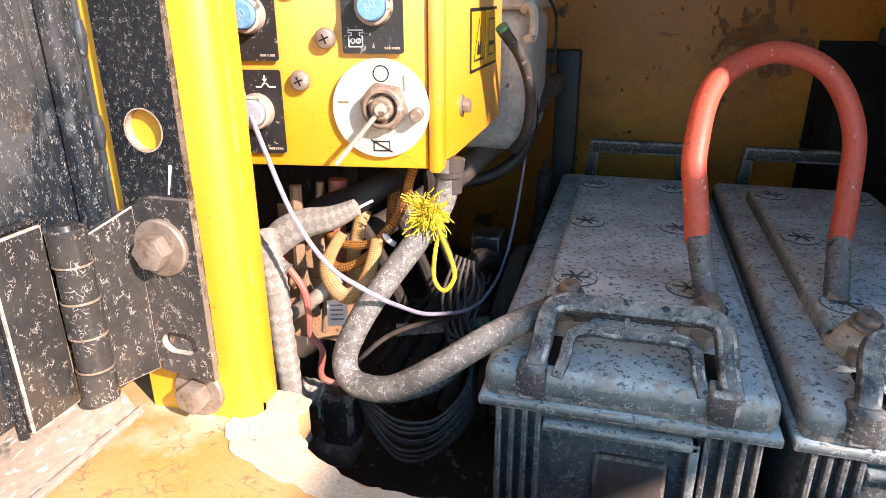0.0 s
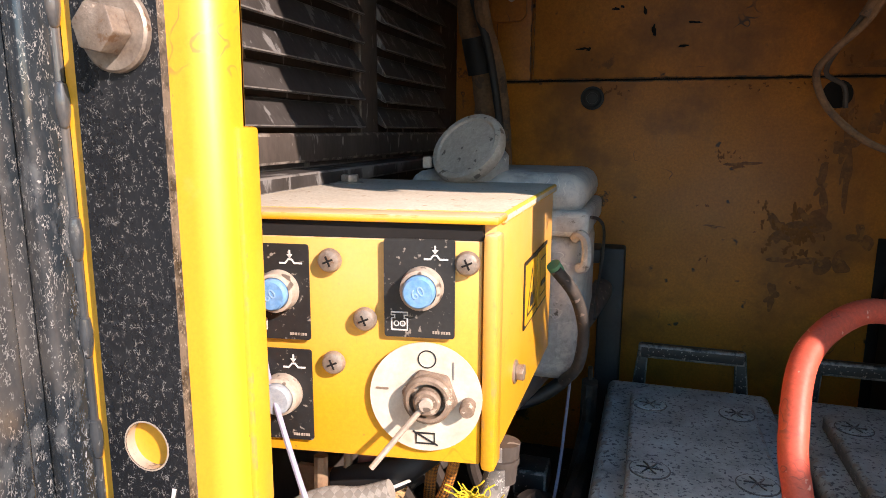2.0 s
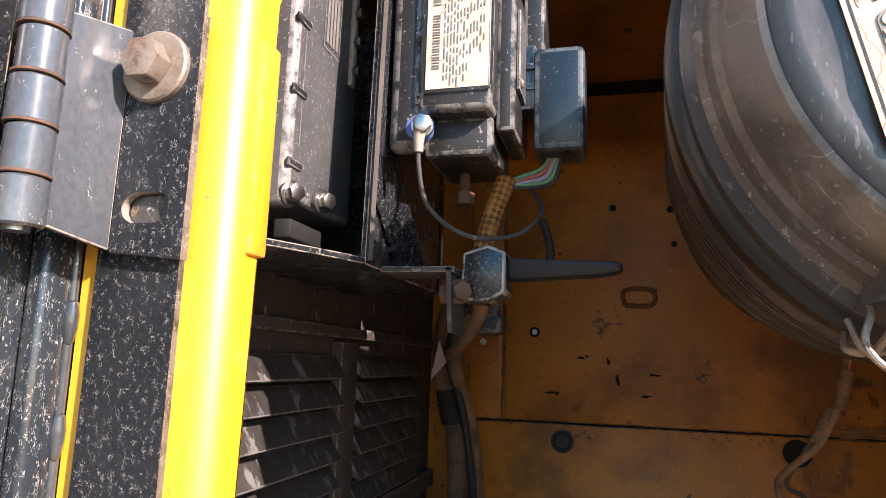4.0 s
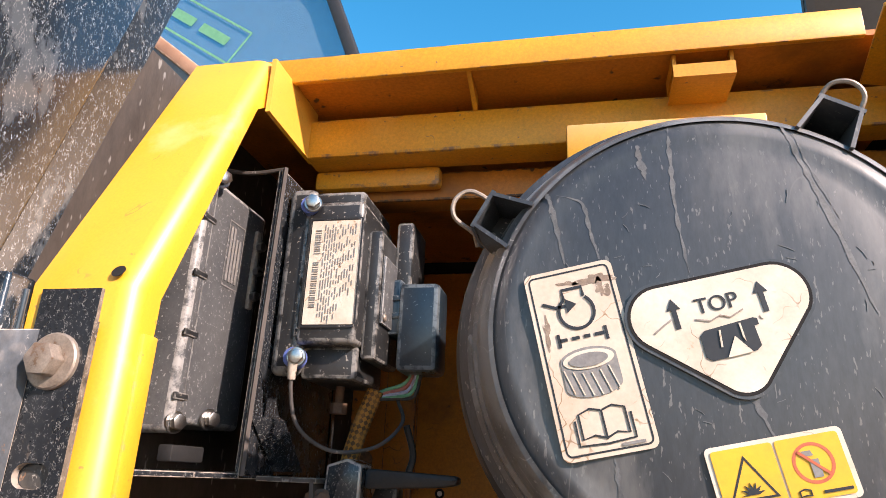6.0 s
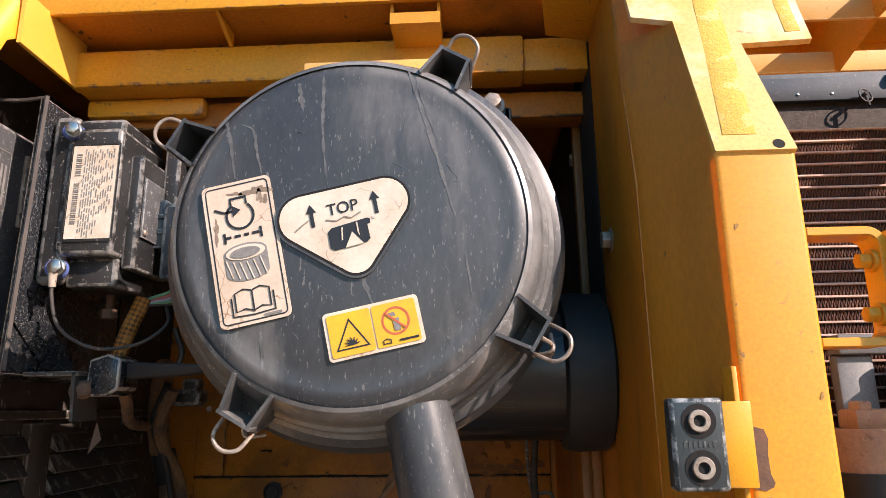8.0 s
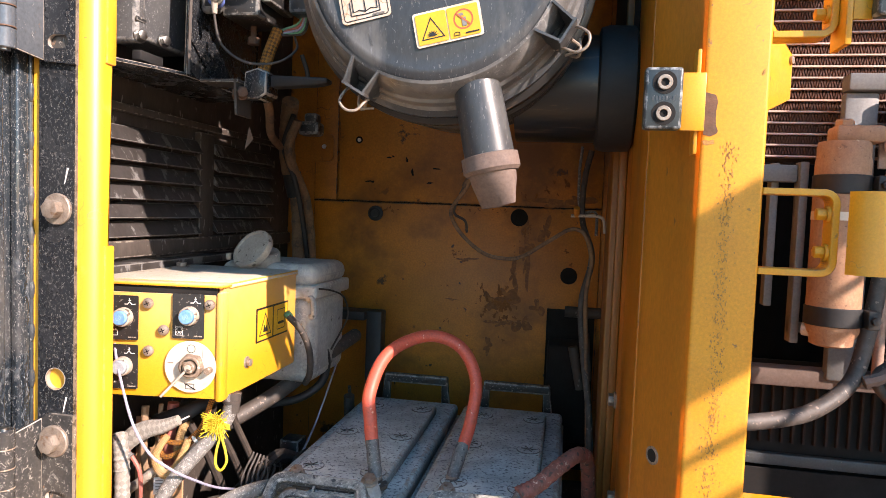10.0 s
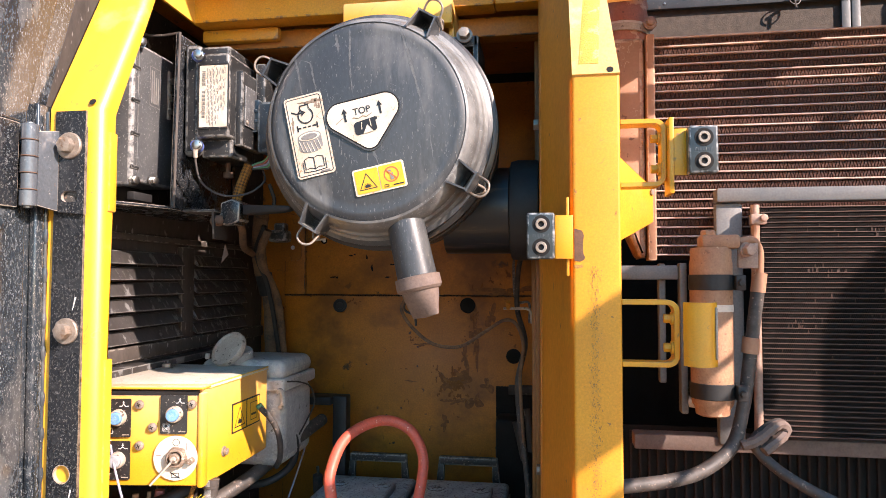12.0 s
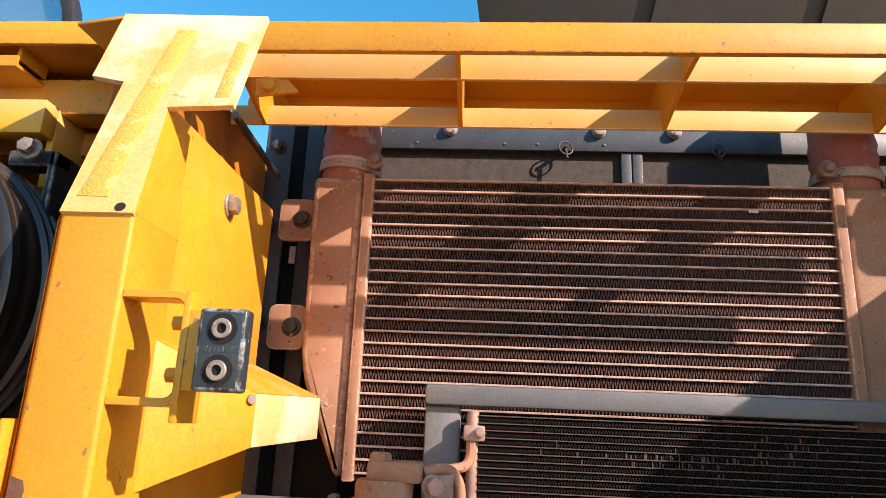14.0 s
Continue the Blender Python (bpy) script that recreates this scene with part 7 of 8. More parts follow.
for cx in (0.600, 1.405):
    h = part("hose", lathe([(0.047, -0.03), (0.047, 0.02), (0.050, 0.03), (0.0475, 0.042), (0.050, 0.052), (0.0475, 0.064), (0.050, 0.075), (0.047, 0.09), (0.047, 0.24)], (cx, 0.880, 2.275), (0, 0, 1), 40), m_hosered, cool, "reddish ribbed rubber hose")
    part("hose_clamp", lathe([(0.0505, 0), (0.0525, 0.001), (0.0525, 0.015), (0.0505, 0.016)], (cx, 0.880, 2.286), (0.05, 0, 1), 40), m_tan, cool, "band clamp")
    sx = 1 if cx < 1 else -1
    part("clamp_bolt", join(hex_head((cx + sx * 0.048, 0.838, 2.300), (0, -1, 0), 0.008, 0.010, 0.014, 0.004), box(cx + sx * 0.048 - 0.008, cx + sx * 0.048 + 0.008, 0.838, 0.86, 2.290, 2.310, 0.003)), m_rad, cool)
part("clamp_label", lathe([(0.0520, 0.0), (0.0520, 0.014)], (0.600, 0.880, 2.292), (0.05, 0, 1), 40), m_label, cool)
part("stone_mark", box(1.225, 1.240, 0.8185, 0.8205, 2.219, 2.2235, 0.001), m_white, cool)
for z in (2.200, 2.027):
    part("lug", prism(round_rect(0.058, 0.07, 0.012, 4, 0.526, z), "y", 0.846, 0.856, 0.002), m_terra, cool, "mounting lug")
    part("lug_bolt", hex_head((0.535, 0.846, z), (0, -1, 0), 0.011, 0.010, 0.015), m_dirt, cool)
# screen above, on the cooler behind
scr = thing("radiator_screen", (1.0, 0.98, 2.3), "dark mesh insect screen in a grey steel frame", "screen")
part("mesh", box(0.60, 1.62, 0.981, 0.985, 2.10, 2.385), m_screen, scr)
part("top_rail", box(0.50, 1.70, 0.968, 0.980, 2.380, 2.425, 0.002), m_frame, scr)
part("head_sheet", box(0.60, 1.70, 0.981, 0.986, 2.386, 2.475), m_frame, scr)
part("mullion", box(1.070, 1.088, 0.972, 0.980, 2.10, 2.380, 0.001), m_frame, scr)
part("mullion", box(1.0905, 1.108, 0.972, 0.980, 2.10, 2.380, 0.001), m_frame, scr)
for x in (0.70, 0.86, 0.92, 1.04):
    part("rivet", lathe([(0.003, 0), (0.0025, 0.0015), (0, 0.002)], (x, 0.968, 2.392), (0, -1, 0), 10), m_steel, scr)
for x, z in ((0.969, 2.383), (1.236, 2.383)):
    ring = part("pull_ring", moved(tube([(0.013 * math.cos(a), 0.013 * math.sin(a), 0) for a in (2 * math.pi * i / 20 for i in range(21))], 0.0016, 8, 2), pose(x, 0.955, z - 0.003, 80, 12, 15)), m_hose_dark, scr, "wire pull ring")
    part("ring_pin", join(cyl((x, 0.968, z), (x, 0.950, z), 0.0035, seg=10), cyl((x - 0.001, 0.955, z), (x + 0.002, 0.952, z - 0.024), 0.0025, seg=10)), m_dirt, scr)
for x in (0.76, 1.03, 1.165):
    part("dome_nut", lathe([(0.013, 0), (0.013, 0.004), (0.009, 0.010), (0, 0.012)], (x, 0.967, 2.418), (0, -1, 0), 20), m_tan, scr)
# upright steel straps to the left of the cooler
strap = thing("steel_uprights", (0.48, 0.94, 1.7), "dark blue-grey steel uprights with bolts", "uprights")
part("upright", box(0.432, 0.480, 0.925, 0.932, 1.60, 2.42, 0.002), m_frame, strap)
part("upright", box(0.500, 0.530, 0.945, 0.952, 1.60, 2.42, 0.002), m_frame, strap)
for z in (2.36, 2.21, 2.04):
    part("bolt", hex_head((0.456, 0.925, z), (0, -1, 0), 0.010, 0.009, 0.014), m_dirt, strap)
# plate coloured near black to stand for the shaded gap here
part("gap_shade_plate", box(0.44, 0.60, 0.966, 0.972, 1.60, 2.43), m_core, strap, "near-black plate as the shaded gap beside the tank")
part("tag", box(0.490, 0.500, 0.94, 0.944, 2.15, 2.18), m_white, strap)

# condenser in front of the cooler
cond = thing("condenser", (1.05, 0.75, 1.48), "dusty finned condenser in a grey steel frame", "condenser")
CX0, CX1, CZ0, CZ1 = 0.828, 1.56, 1.485, 1.905
part("top_bar", box(0.754, 1.62, 0.757, 0.79, 1.917, 1.944, 0.004), m_grey, cond)
part("side_bar", box(0.754, 0.803, 0.768, 0.79, 1.46, 1.916, 0.005), m_grey, cond)
part("bottom_bar", box(0.60, 1.62, 0.775, 0.82, 1.444, 1.472, 0.003), m_snout, cond)
part("core_back", box(CX0, CX1, 0.762, 0.767, CZ0, CZ1), m_core, cond)
part("header", cyl((0.820, 0.752, 1.478), (0.820, 0.752, 1.910), 0.008, seg=14), m_rad, cond)
NR = 46
cp = (CZ1 - CZ0) / (NR - 1)
for k in range(NR):
    z = CZ0 + cp * k
    part("tube", box(CX0, CX1, 0.745, 0.761, z - 0.0007, z + 0.0007), m_cond, cond)
bm = bmesh.new()
NF = 400
for k in range(NR - 1):
    za, zb = CZ0 + cp * k + 0.001, CZ0 + cp * (k + 1) - 0.001
    prev = None
    for i in range(NF + 1):
        x = CX0 + (CX1 - CX0) * i / NF
        z = za if i % 2 else zb
        cur = (bm.verts.new((x - 0.0004, 0.7475, z)), bm.verts.new((x + 0.0004, 0.7475, z)), bm.verts.new((x + 0.0004, 0.7615, z)))
        if prev:
            bm.faces.new((prev[0], prev[1], cur[1], cur[0]))
            bm.faces.new((prev[1], prev[2], cur[2], cur[1]))
        prev = cur
tagged(part("fin_matrix", bm, m_cond_fin, cond, "shade-darkened corrugated fins with bent pale patches", 10), kind="stuff")
bits, bent = [], random.Random(17)
for cx, cz, wx, wz, k in ((1.09, 1.86, 0.11, 0.012, 46), (1.22, 1.875, 0.07, 0.016, 26), (0.93, 1.79, 0.05, 0.006, 16), (0.89, 1.69, 0.04, 0.014, 16), (1.30, 1.80, 0.14, 0.03, 14), (1.10, 1.72, 0.2, 0.06, 26), (1.05, 1.60, 0.2, 0.05, 18)):
    for j in range(k):
        x = min(max(bent.gauss(cx, wx * 0.5), 0.84), 1.54)
        row = min(max(round((bent.gauss(cz, wz * 0.5) - CZ0) / cp - 0.5), 0), NR - 2)
        z = CZ0 + cp * (row + 0.5)
        bits.append(box(x, x + bent.uniform(0.0008, 0.002), 0.7462, 0.7472, z - cp * 0.42, z + cp * bent.uniform(0.0, 0.42)))
tagged(part("bent_fin_patch", join(*bits), m_cond, cond, "pale bent fin ends"), kind="stuff")
part("fitting_block", join(box(0.808, 0.836, 0.735, 0.752, 1.872, 1.892, 0.003), hex_head((0.830, 0.735, 1.884), (0, -1, 0), 0.007, 0.007)), m_rad, cond)
part("condenser_pipe", tube([(0.818, 0.742, 1.875), (0.818, 0.740, 1.855), (0.812, 0.732, 1.842), (0.796, 0.715, 1.838), (0.770, 0.690, 1.838)], 0.0065, 10, 6), m_terra, cond)

# receiver drier
dry = thing("receiver_drier", (0.718, 0.665, 1.53), "upright canister coated in orange-brown dust, held by black bands", "canister")
DX, DY = 0.719, 0.664
part("canister", lathe([(0, 1.534), (0.022, 1.534), (0.028, 1.537), (0.029, 1.546), (0.0345, 1.556), (0.0355, 1.57), (0.0355, 1.798), (0.034, 1.806), (0.0345, 1.82), (0.0325, 1.826), (0, 1.826)], (DX, DY, 0), (0, 0, 1), 40), m_drier, dry)
part("head", join(box(0.700, 0.764, 0.640, 0.682, 1.824, 1.848, 0.005), lathe([(0.013, 0), (0.013, 0.018), (0.010, 0.021), (0, 0.021)], (0.714, 0.655, 1.836), (0, 0, 1), 6)), m_drier, dry)
for z in (1.765, 1.578):
    part("band", lathe([(0.0365, 0), (0.0375, 0.001), (0.0375, 0.026), (0.0365, 0.027)], (DX, DY, z - 0.013), (0, 0, 1), 40), m_rubber, dry, "black clamp band")
    part("band_ear", join(box(0.752, 0.768, 0.628, 0.648, z - 0.013, z + 0.013, 0.002), hex_head((0.76, 0.628, z), (0, -1, 0), 0.006, 0.008)), m_rubber, dry)
part("maker_tag", lathe([(0.0362, 0), (0.0362, 0.012)], (DX, DY, 1.715), (0, 0, 1), 40), m_label, dry, "small cream label")
part("pressure_switch", join(hex_head((0.775, 0.655, 1.822), (0.5, -1, 0), 0.011, 0.012, 0.013), box(0.766, 0.800, 0.668, 0.674, 1.79, 1.835, 0.002)), m_rad, dry)
part("carrier", join(box(0.672, 0.684, 0.690, 0.716, 1.53, 1.80, 0.002), box(0.672, 0.72, 0.700, 0.708, 1.545, 1.56), box(0.640, 0.652, 0.72, 0.74, 1.58, 1.80, 0.002)), m_grey, dry, "grey steel carrier")
part("spacer", cyl((0.684, 0.675, 1.555), (0.700, 0.665, 1.555), 0.010, seg=16), m_tan, dry)
part("tie_bar", join(box(0.527, 0.672, 0.70, 0.716, 1.770, 1.796, 0.003), box(0.527, 0.560, 0.70, 0.72, 1.60, 1.769, 0.003)), m_grey, dry)
ah = thing("refrigerant_hose", (0.75, 0.66, 1.45), "dark grey refrigerant hose with crimped fittings", "hose")
part("upper_pipe", tube([(0.764, 0.660, 1.836), (0.790, 0.672, 1.840), (0.806, 0.684, 1.822), (0.808, 0.690, 1.780)], 0.007, 12, 7), m_terra, ah)
part("crimp", cyl((0.808, 0.690, 1.782), (0.804, 0.690, 1.748), 0.0125, seg=18), m_terra, ah)
part("crimp", cyl((0.792, 0.690, 1.668), (0.789, 0.690, 1.640), 0.0145, seg=18), m_terra, ah)
part("hose", tube([(0.804, 0.690, 1.750), (0.796, 0.690, 1.690), (0.786, 0.690, 1.610), (0.776, 0.686, 1.550), (0.752, 0.668, 1.484), (0.700, 0.636, 1.449), (0.640, 0.60, 1.438), (0.540, 0.56, 1.434), (0.48, 0.56, 1.434)], 0.0115, 14, 8), m_hose_dark, ah)
ah2 = thing("refrigerant_hose", (0.85, 0.65, 1.43), "brown dusty hose tied to the larger one", "hose")
part("hose", tube([(0.85, 0.70, 1.505), (0.832, 0.684, 1.520), (0.808, 0.680, 1.508), (0.790, 0.678, 1.486), (0.812, 0.665, 1.455), (0.86, 0.63, 1.425), (0.95, 0.58, 1.39)], 0.0095, 12, 8), m_hose_dark, ah2)
part("tie", tube([(0.765, 0.66, 1.485), (0.79, 0.66, 1.495), (0.83, 0.675, 1.52), (0.842, 0.68, 1.505), (0.80, 0.66, 1.476)], 0.009, 8, 5, 0.1), m_snout, ah2, "brown cloth tie")
# lower radiator matrix and shroud
low = thing("lower_radiator", (0.95, 0.9, 1.08), "dark lower radiator matrix with a steel bar", "radiator")
part("matrix_back", box(0.56, 1.7, 0.915, 0.92, 1.10, 1.46), m_core, low)
for k in range(60):
    part("fin", box(0.57 + k * 0.0185, 0.574 + k * 0.0185, 0.906, 0.915, 1.31, 1.45), m_core_shaded, low)
part("bar", box(0.56, 1.7, 0.885, 0.9, 1.275, 1.295, 0.002), m_frame, low)
part("lower_sheet", box(0.545, 1.7, 0.88, 0.884, 1.07, 1.27), m_core, low)

# roof frame over the coolers
rf = thing("roof_frame", (1.1, 0.65, 2.3), "yellow steel roof frame with ribs over the coolers", "roof frame", kind="structure")
part("front_beam", box(0.45, 1.62, 0.552, 0.562, 2.326, 2.367, 0.002), m_yellow_old, rf)
part("upper_bar", box(0.45, 1.62, 0.620, 0.626, 2.327, 2.385, 0.001), m_bar, rf)
part("lower_bar", box(0.45, 1.62, 0.720, 0.726, 2.307, 2.337, 0.001), m_bar, rf)
part("back_sheet", box(0.44, 1.62, 0.800, 0.805, 2.352, 2.45), m_yellow_old, rf)
# added hidden plate that keeps the sun off the back sheet
part("cover", box(0.45, 1.62, 0.70, 0.7995, 2.393, 2.397), m_yellow_old, rf)
for x in (0.502, 0.790, 1.078, 1.366):
    rib = [(0.562, 2.362), (0.562, 2.330), (0.620, 2.3275), (0.720, 2.3065), (0.800, 2.352), (0.800, 2.40), (0.66, 2.385)]
    part("rib", prism(rib, "x", x - 0.003, x + 0.003), m_yellow_old, rf)
part("hood_foot", box(0.478, 0.60, 0.97, 1.03, 2.45, 2.615, 0.004), m_yellow, rf)
part("hood_foot", box(0.61, 0.672, 0.97, 1.03, 2.45, 2.598, 0.004), m_yellow, rf)
part("corner_tab", join(prism([(0.53, 2.315), (0.572, 2.312), (0.586, 2.296), (0.53, 2.290)], "y", 0.60, 0.606), hex_head((0.548, 0.60, 2.302), (0, -1, 0), 0.010, 0.008, 0.013)), m_yellow_old, rf)
# rubber stops on their brackets
def rubber_stop(c, right, label):
    """A black rubber block held by two socket bolts; c is the middle of its front."""
    t = thing("rubber_stop", c, label, "buffer", "rubber door buffers")
    x, y, z = c
    part("pad", box(x - 0.0185, x + 0.0185, y, y + 0.017, z - 0.031, z + 0.031, 0.003, 3), m_stop, t)
    for dz in (0.0155, -0.0155):
        # near-black disc in place of the shaded bolt recess
        part("recess", lathe([(0.0118, 0), (0.0118, 0.0006), (0, 0.0006)], (x + 0.0005, y, z + dz), (0, -1, 0), 28), m_core, t)
        part("socket_bolt", lathe([(0.0076, 0), (0.0076, 0.0022), (0.0070, 0.0028), (0.0042, 0.0028), (0.0038, 0.001)], (x + 0.0005, y, z + dz), (0, -1, 0), 24), m_bolt, t, "dull socket bolt")
    part("mould_mark", join(*[box(x - 0.011 + k * 0.0033, x - 0.0092 + k * 0.0033, y - 0.0004, y, z - 0.002, z + 0.002) for k in range(7)]), m_lid, t)
    return t


m_stop = mat("slate_rubber", (0.022, 0.03, 0.033), (0.04, 0.05, 0.053), 0.34, scale=40, grain=400, bump=0.1, specks=(0.3, 0.29, 0.27), speck_scale=300, speck_cut=0.69, lines=(0.2, 0.2, 0.19), line_scale=200, line_width=0.03, line_cut=0.58, edge=(0.3, 0.31, 0.31), edge_cut=0.46)
rubber_stop((0.4275, 0.330, 1.8285), 1, "slate rubber buffer on the inner side of the post")
rubber_stop((0.6355, 0.328, 1.9385), 1, "slate rubber buffer on a bent yellow bracket")
sb = thing("stop_bracket", (0.455, 0.35, 1.8), "yellow steel tab carrying a rubber buffer", "bracket")
part("tab", box(0.4465, 0.4705, 0.345, 0.350, 1.798, 1.857, 0.001), m_yellow, sb)
part("edge_plate", box(0.4615, 0.4655, 0.3505, 0.372, 1.775, 1.882, 0.001), m_yellow_old, sb)


def loop_bracket(x0, x1, z0, z1, y, label):
    """A bent flat-bar loop welded to the post's edge."""
    t = thing("loop_bracket", ((x0 + x1) / 2, y, z0), label, "bracket", "bent brackets on the post")
    r, th = 0.012, 0.0035
    path = [(x0, z1), (x1 - r, z1)] + [(x1 - r + r * math.sin(a), z1 - r + r * math.cos(a)) for a in (math.pi * i / 12 for i in range(1, 6))] + [(x1, z1 - r), (x1, z0 + r)] + [(x1 - r + r * math.cos(a), z0 + r - r * math.sin(a)) for a in (math.pi * i / 12 for i in range(1, 6))] + [(x1 - r, z0), (x0, z0)]
    part("flat_bar", prism(stroke(path, th * 2), "y", y - 0.012, y + 0.014, 0.0008, 1), m_yellow, t)
    for z in (z0 + 0.022, z1 - 0.022):
        part("bolt", hex_head((x1 - th, y, z), (-1, 0, 0), 0.0065, 0.009, 0.009), m_yellow_old, t)
    return t


lb = loop_bracket(0.535, 0.592, 1.899, 1.985, 0.3745, "bent yellow flat-bar bracket bolted behind a buffer")
part("backing", box(0.596, 0.602, 0.345, 0.385, 1.884, 1.9855, 0.001), m_yellow, lb)
part("tab", box(0.602, 0.620, 0.3455, 0.350, 1.908, 1.970, 0.001), m_yellow, lb)
lb2 = loop_bracket(0.535, 0.606, 1.657, 1.740, 0.3745, "bent yellow flat-bar bracket carrying a curved catch plate")
bm = bmesh.new()
prev = None
for i in range(13):
    a = radians(-70 + 140 * i / 12)
    x, y = 0.631 + 0.0225 * math.sin(a), 0.352 - 0.026 * math.cos(a)
    cur = [bm.verts.new((x, y, 1.659)), bm.verts.new((x, y, 1.741)), bm.verts.new((x * 0.93 + 0.631 * 0.07, y + 0.004, 1.741)), bm.verts.new((x * 0.93 + 0.631 * 0.07, y + 0.004, 1.659))]
    if prev:
        for j in range(4):
            bm.faces.new((prev[j], prev[(j + 1) % 4], cur[(j + 1) % 4], cur[j]))
    else:
        bm.faces.new(cur)
    prev = cur
bm.faces.new(prev)
part("catch_plate", bm, m_yellow, lb2, "curved yellow catch plate, edge scuffed")
part("scuffed_edge", box(0.6475, 0.6505, 0.3325, 0.336, 1.668, 1.735, 0.001), m_bolt, lb2)
lb3 = loop_bracket(0.538, 0.612, 1.33, 1.408, 0.3745, "bent yellow flat-bar bracket low on the post")
part("lit_plate", prism([(0.538, 1.395), (0.538, 1.412), (0.598, 1.411), (0.612, 1.385), (0.604, 1.385), (0.594, 1.402)], "y", 0.335, 0.339, 0.001), m_yellow, lb3)
# loose wiring under the switch box
def cable(name, pts, r, m, label, category="wire", seg=8, wob=0.0, n=7):
    t = thing(name, pts[len(pts) // 2], label, category)
    part("jacket", tube(pts, r, seg, n, wob), m, t)
    return t


cable("lilac_wire", [(-0.285, 0.46, 1.52), (-0.272, 0.440, 1.493), (-0.245, 0.420, 1.448), (-0.221, 0.410, 1.403), (-0.194, 0.405, 1.370), (-0.169, 0.406, 1.354), (-0.155, 0.440, 1.326), (-0.146, 0.520, 1.280), (-0.124, 0.620, 1.249), (-0.117, 0.750, 1.262), (-0.119, 0.900, 1.366), (-0.118, 0.93, 1.42)], 0.0019, m_wire_white, "loose lilac insulated wire hanging across the opening")
def ribbon(pts, widths, th, nrm=(0, -1, 0.25), seg=16):
    """A flattened sleeve along a smooth path, as wide as given at each point."""
    path = smooth_path(pts, 7)
    bm = bmesh.new()
    uv = bm.loops.layers.uv.new("UVMap")
    rings, along = [], 0.0
    for i, p in enumerate(path):
        k = min(i / 7, len(widths) - 1.001)
        w = widths[int(k)] + (widths[int(k) + 1] - widths[int(k)]) * (k - int(k))
        d = (path[min(i + 1, len(path) - 1)] - path[max(i - 1, 0)]).normalized()
        up = Vector(nrm)
        up = (up - d * up.dot(d)).normalized()
        side = d.cross(up)
        if i:
            along += (p - path[i - 1]).length / (2.4 * w)
        rings.append(([bm.verts.new(p + side * (w / 2 * math.cos(a)) + up * (th / 2 * math.sin(a))) for a in (2 * math.pi * q / seg for q in range(seg))], along))
    for (a, u0), (b, u1) in zip(rings, rings[1:]):
        for q in range(seg):
            f = bm.faces.new((a[q], a[(q + 1) % seg], b[(q + 1) % seg], b[q]))
            for loop, c in zip(f.loops, ((u0, q), (u0, q + 1), (u1, q + 1), (u1, q))):
                loop[uv].uv = (c[0], c[1] / seg)
    bm.faces.new(rings[0][0][::-1])
    bm.faces.new(rings[-1][0])
    return bm


ws = thing("woven_sleeve", (-0.25, 0.48, 1.36), "flattened grey woven harness sleeve with a black taped end", "wiring")
part("sleeve", ribbon([(-0.300, 0.478, 1.325), (-0.288, 0.480, 1.343), (-0.272, 0.482, 1.360), (-0.252, 0.485, 1.371), (-0.228, 0.487, 1.377), (-0.206, 0.492, 1.387)], (0.022, 0.026, 0.029, 0.026, 0.021, 0.015), 0.016), m_weave, ws)
part("taped_end", ribbon([(-0.262, 0.515, 1.372), (-0.238, 0.51, 1.380), (-0.214, 0.508, 1.388), (-0.196, 0.515, 1.398), (-0.175, 0.54, 1.410), (-0.165, 0.56, 1.428)], (0.020, 0.024, 0.026, 0.022, 0.018, 0.018), 0.014), m_rubber, ws, "black taped end")
part("print_bar", sheet([(-0.011, -0.0012), (0.011, -0.0012), (0.011, 0.0012), (-0.011, 0.0012)], facing((-0.204, 0.5000, 1.386), (1, 0.1, 0.55), (-0.5, 0, 1))), m_white, ws)
cable("grey_wrapped_cable", [(-0.272, 0.452, 1.372), (-0.266, 0.445, 1.360), (-0.261, 0.440, 1.342), (-0.258, 0.438, 1.320), (-0.256, 0.436, 1.285), (-0.252, 0.435, 1.24), (-0.25, 0.44, 1.18)], 0.0105, m_weave, "dusty brown-grey cable wrapped in cloth behind the post", "wiring", 14, 0.07)
cable("pink_wire", [(-0.276, 0.452, 1.368), (-0.262, 0.45, 1.354), (-0.247, 0.448, 1.339), (-0.238, 0.448, 1.323), (-0.237, 0.450, 1.300), (-0.240, 0.455, 1.280), (-0.232, 0.46, 1.262), (-0.236, 0.462, 1.235), (-0.224, 0.47, 1.222)], 0.0030, m_wire_red, "faded pink-red wire with a taped end")
cable("taped_wire", [(-0.278, 0.448, 1.362), (-0.262, 0.446, 1.350), (-0.250, 0.446, 1.343)], 0.0056, m_hose, "grey taped joint on a wire", "wire", 10, 0.1)
cable("red_pipe", [(-0.238, 0.528, 1.40), (-0.240, 0.526, 1.37), (-0.242, 0.524, 1.335), (-0.246, 0.53, 1.29)], 0.0085, m_wire_red, "faded red hose behind the sleeves", "hose", 12)
cable("orange_sleeve", [(-0.186, 0.54, 1.425), (-0.186, 0.54, 1.398), (-0.190, 0.538, 1.380), (-0.190, 0.532, 1.364), (-0.185, 0.515, 1.362)], 0.0046, m_orange_braid, "orange braided cable with a knotted top", "wiring", 10)
cable("orange_sleeve", [(-0.157, 0.51, 1.43), (-0.160, 0.50, 1.414), (-0.166, 0.498, 1.392), (-0.177, 0.495, 1.370), (-0.191, 0.490, 1.350), (-0.208, 0.485, 1.337), (-0.224, 0.485, 1.333), (-0.233, 0.488, 1.342), (-0.230, 0.495, 1.356)], 0.0040, m_orange_braid, "orange braided cable sweeping round the others", "wiring", 10)
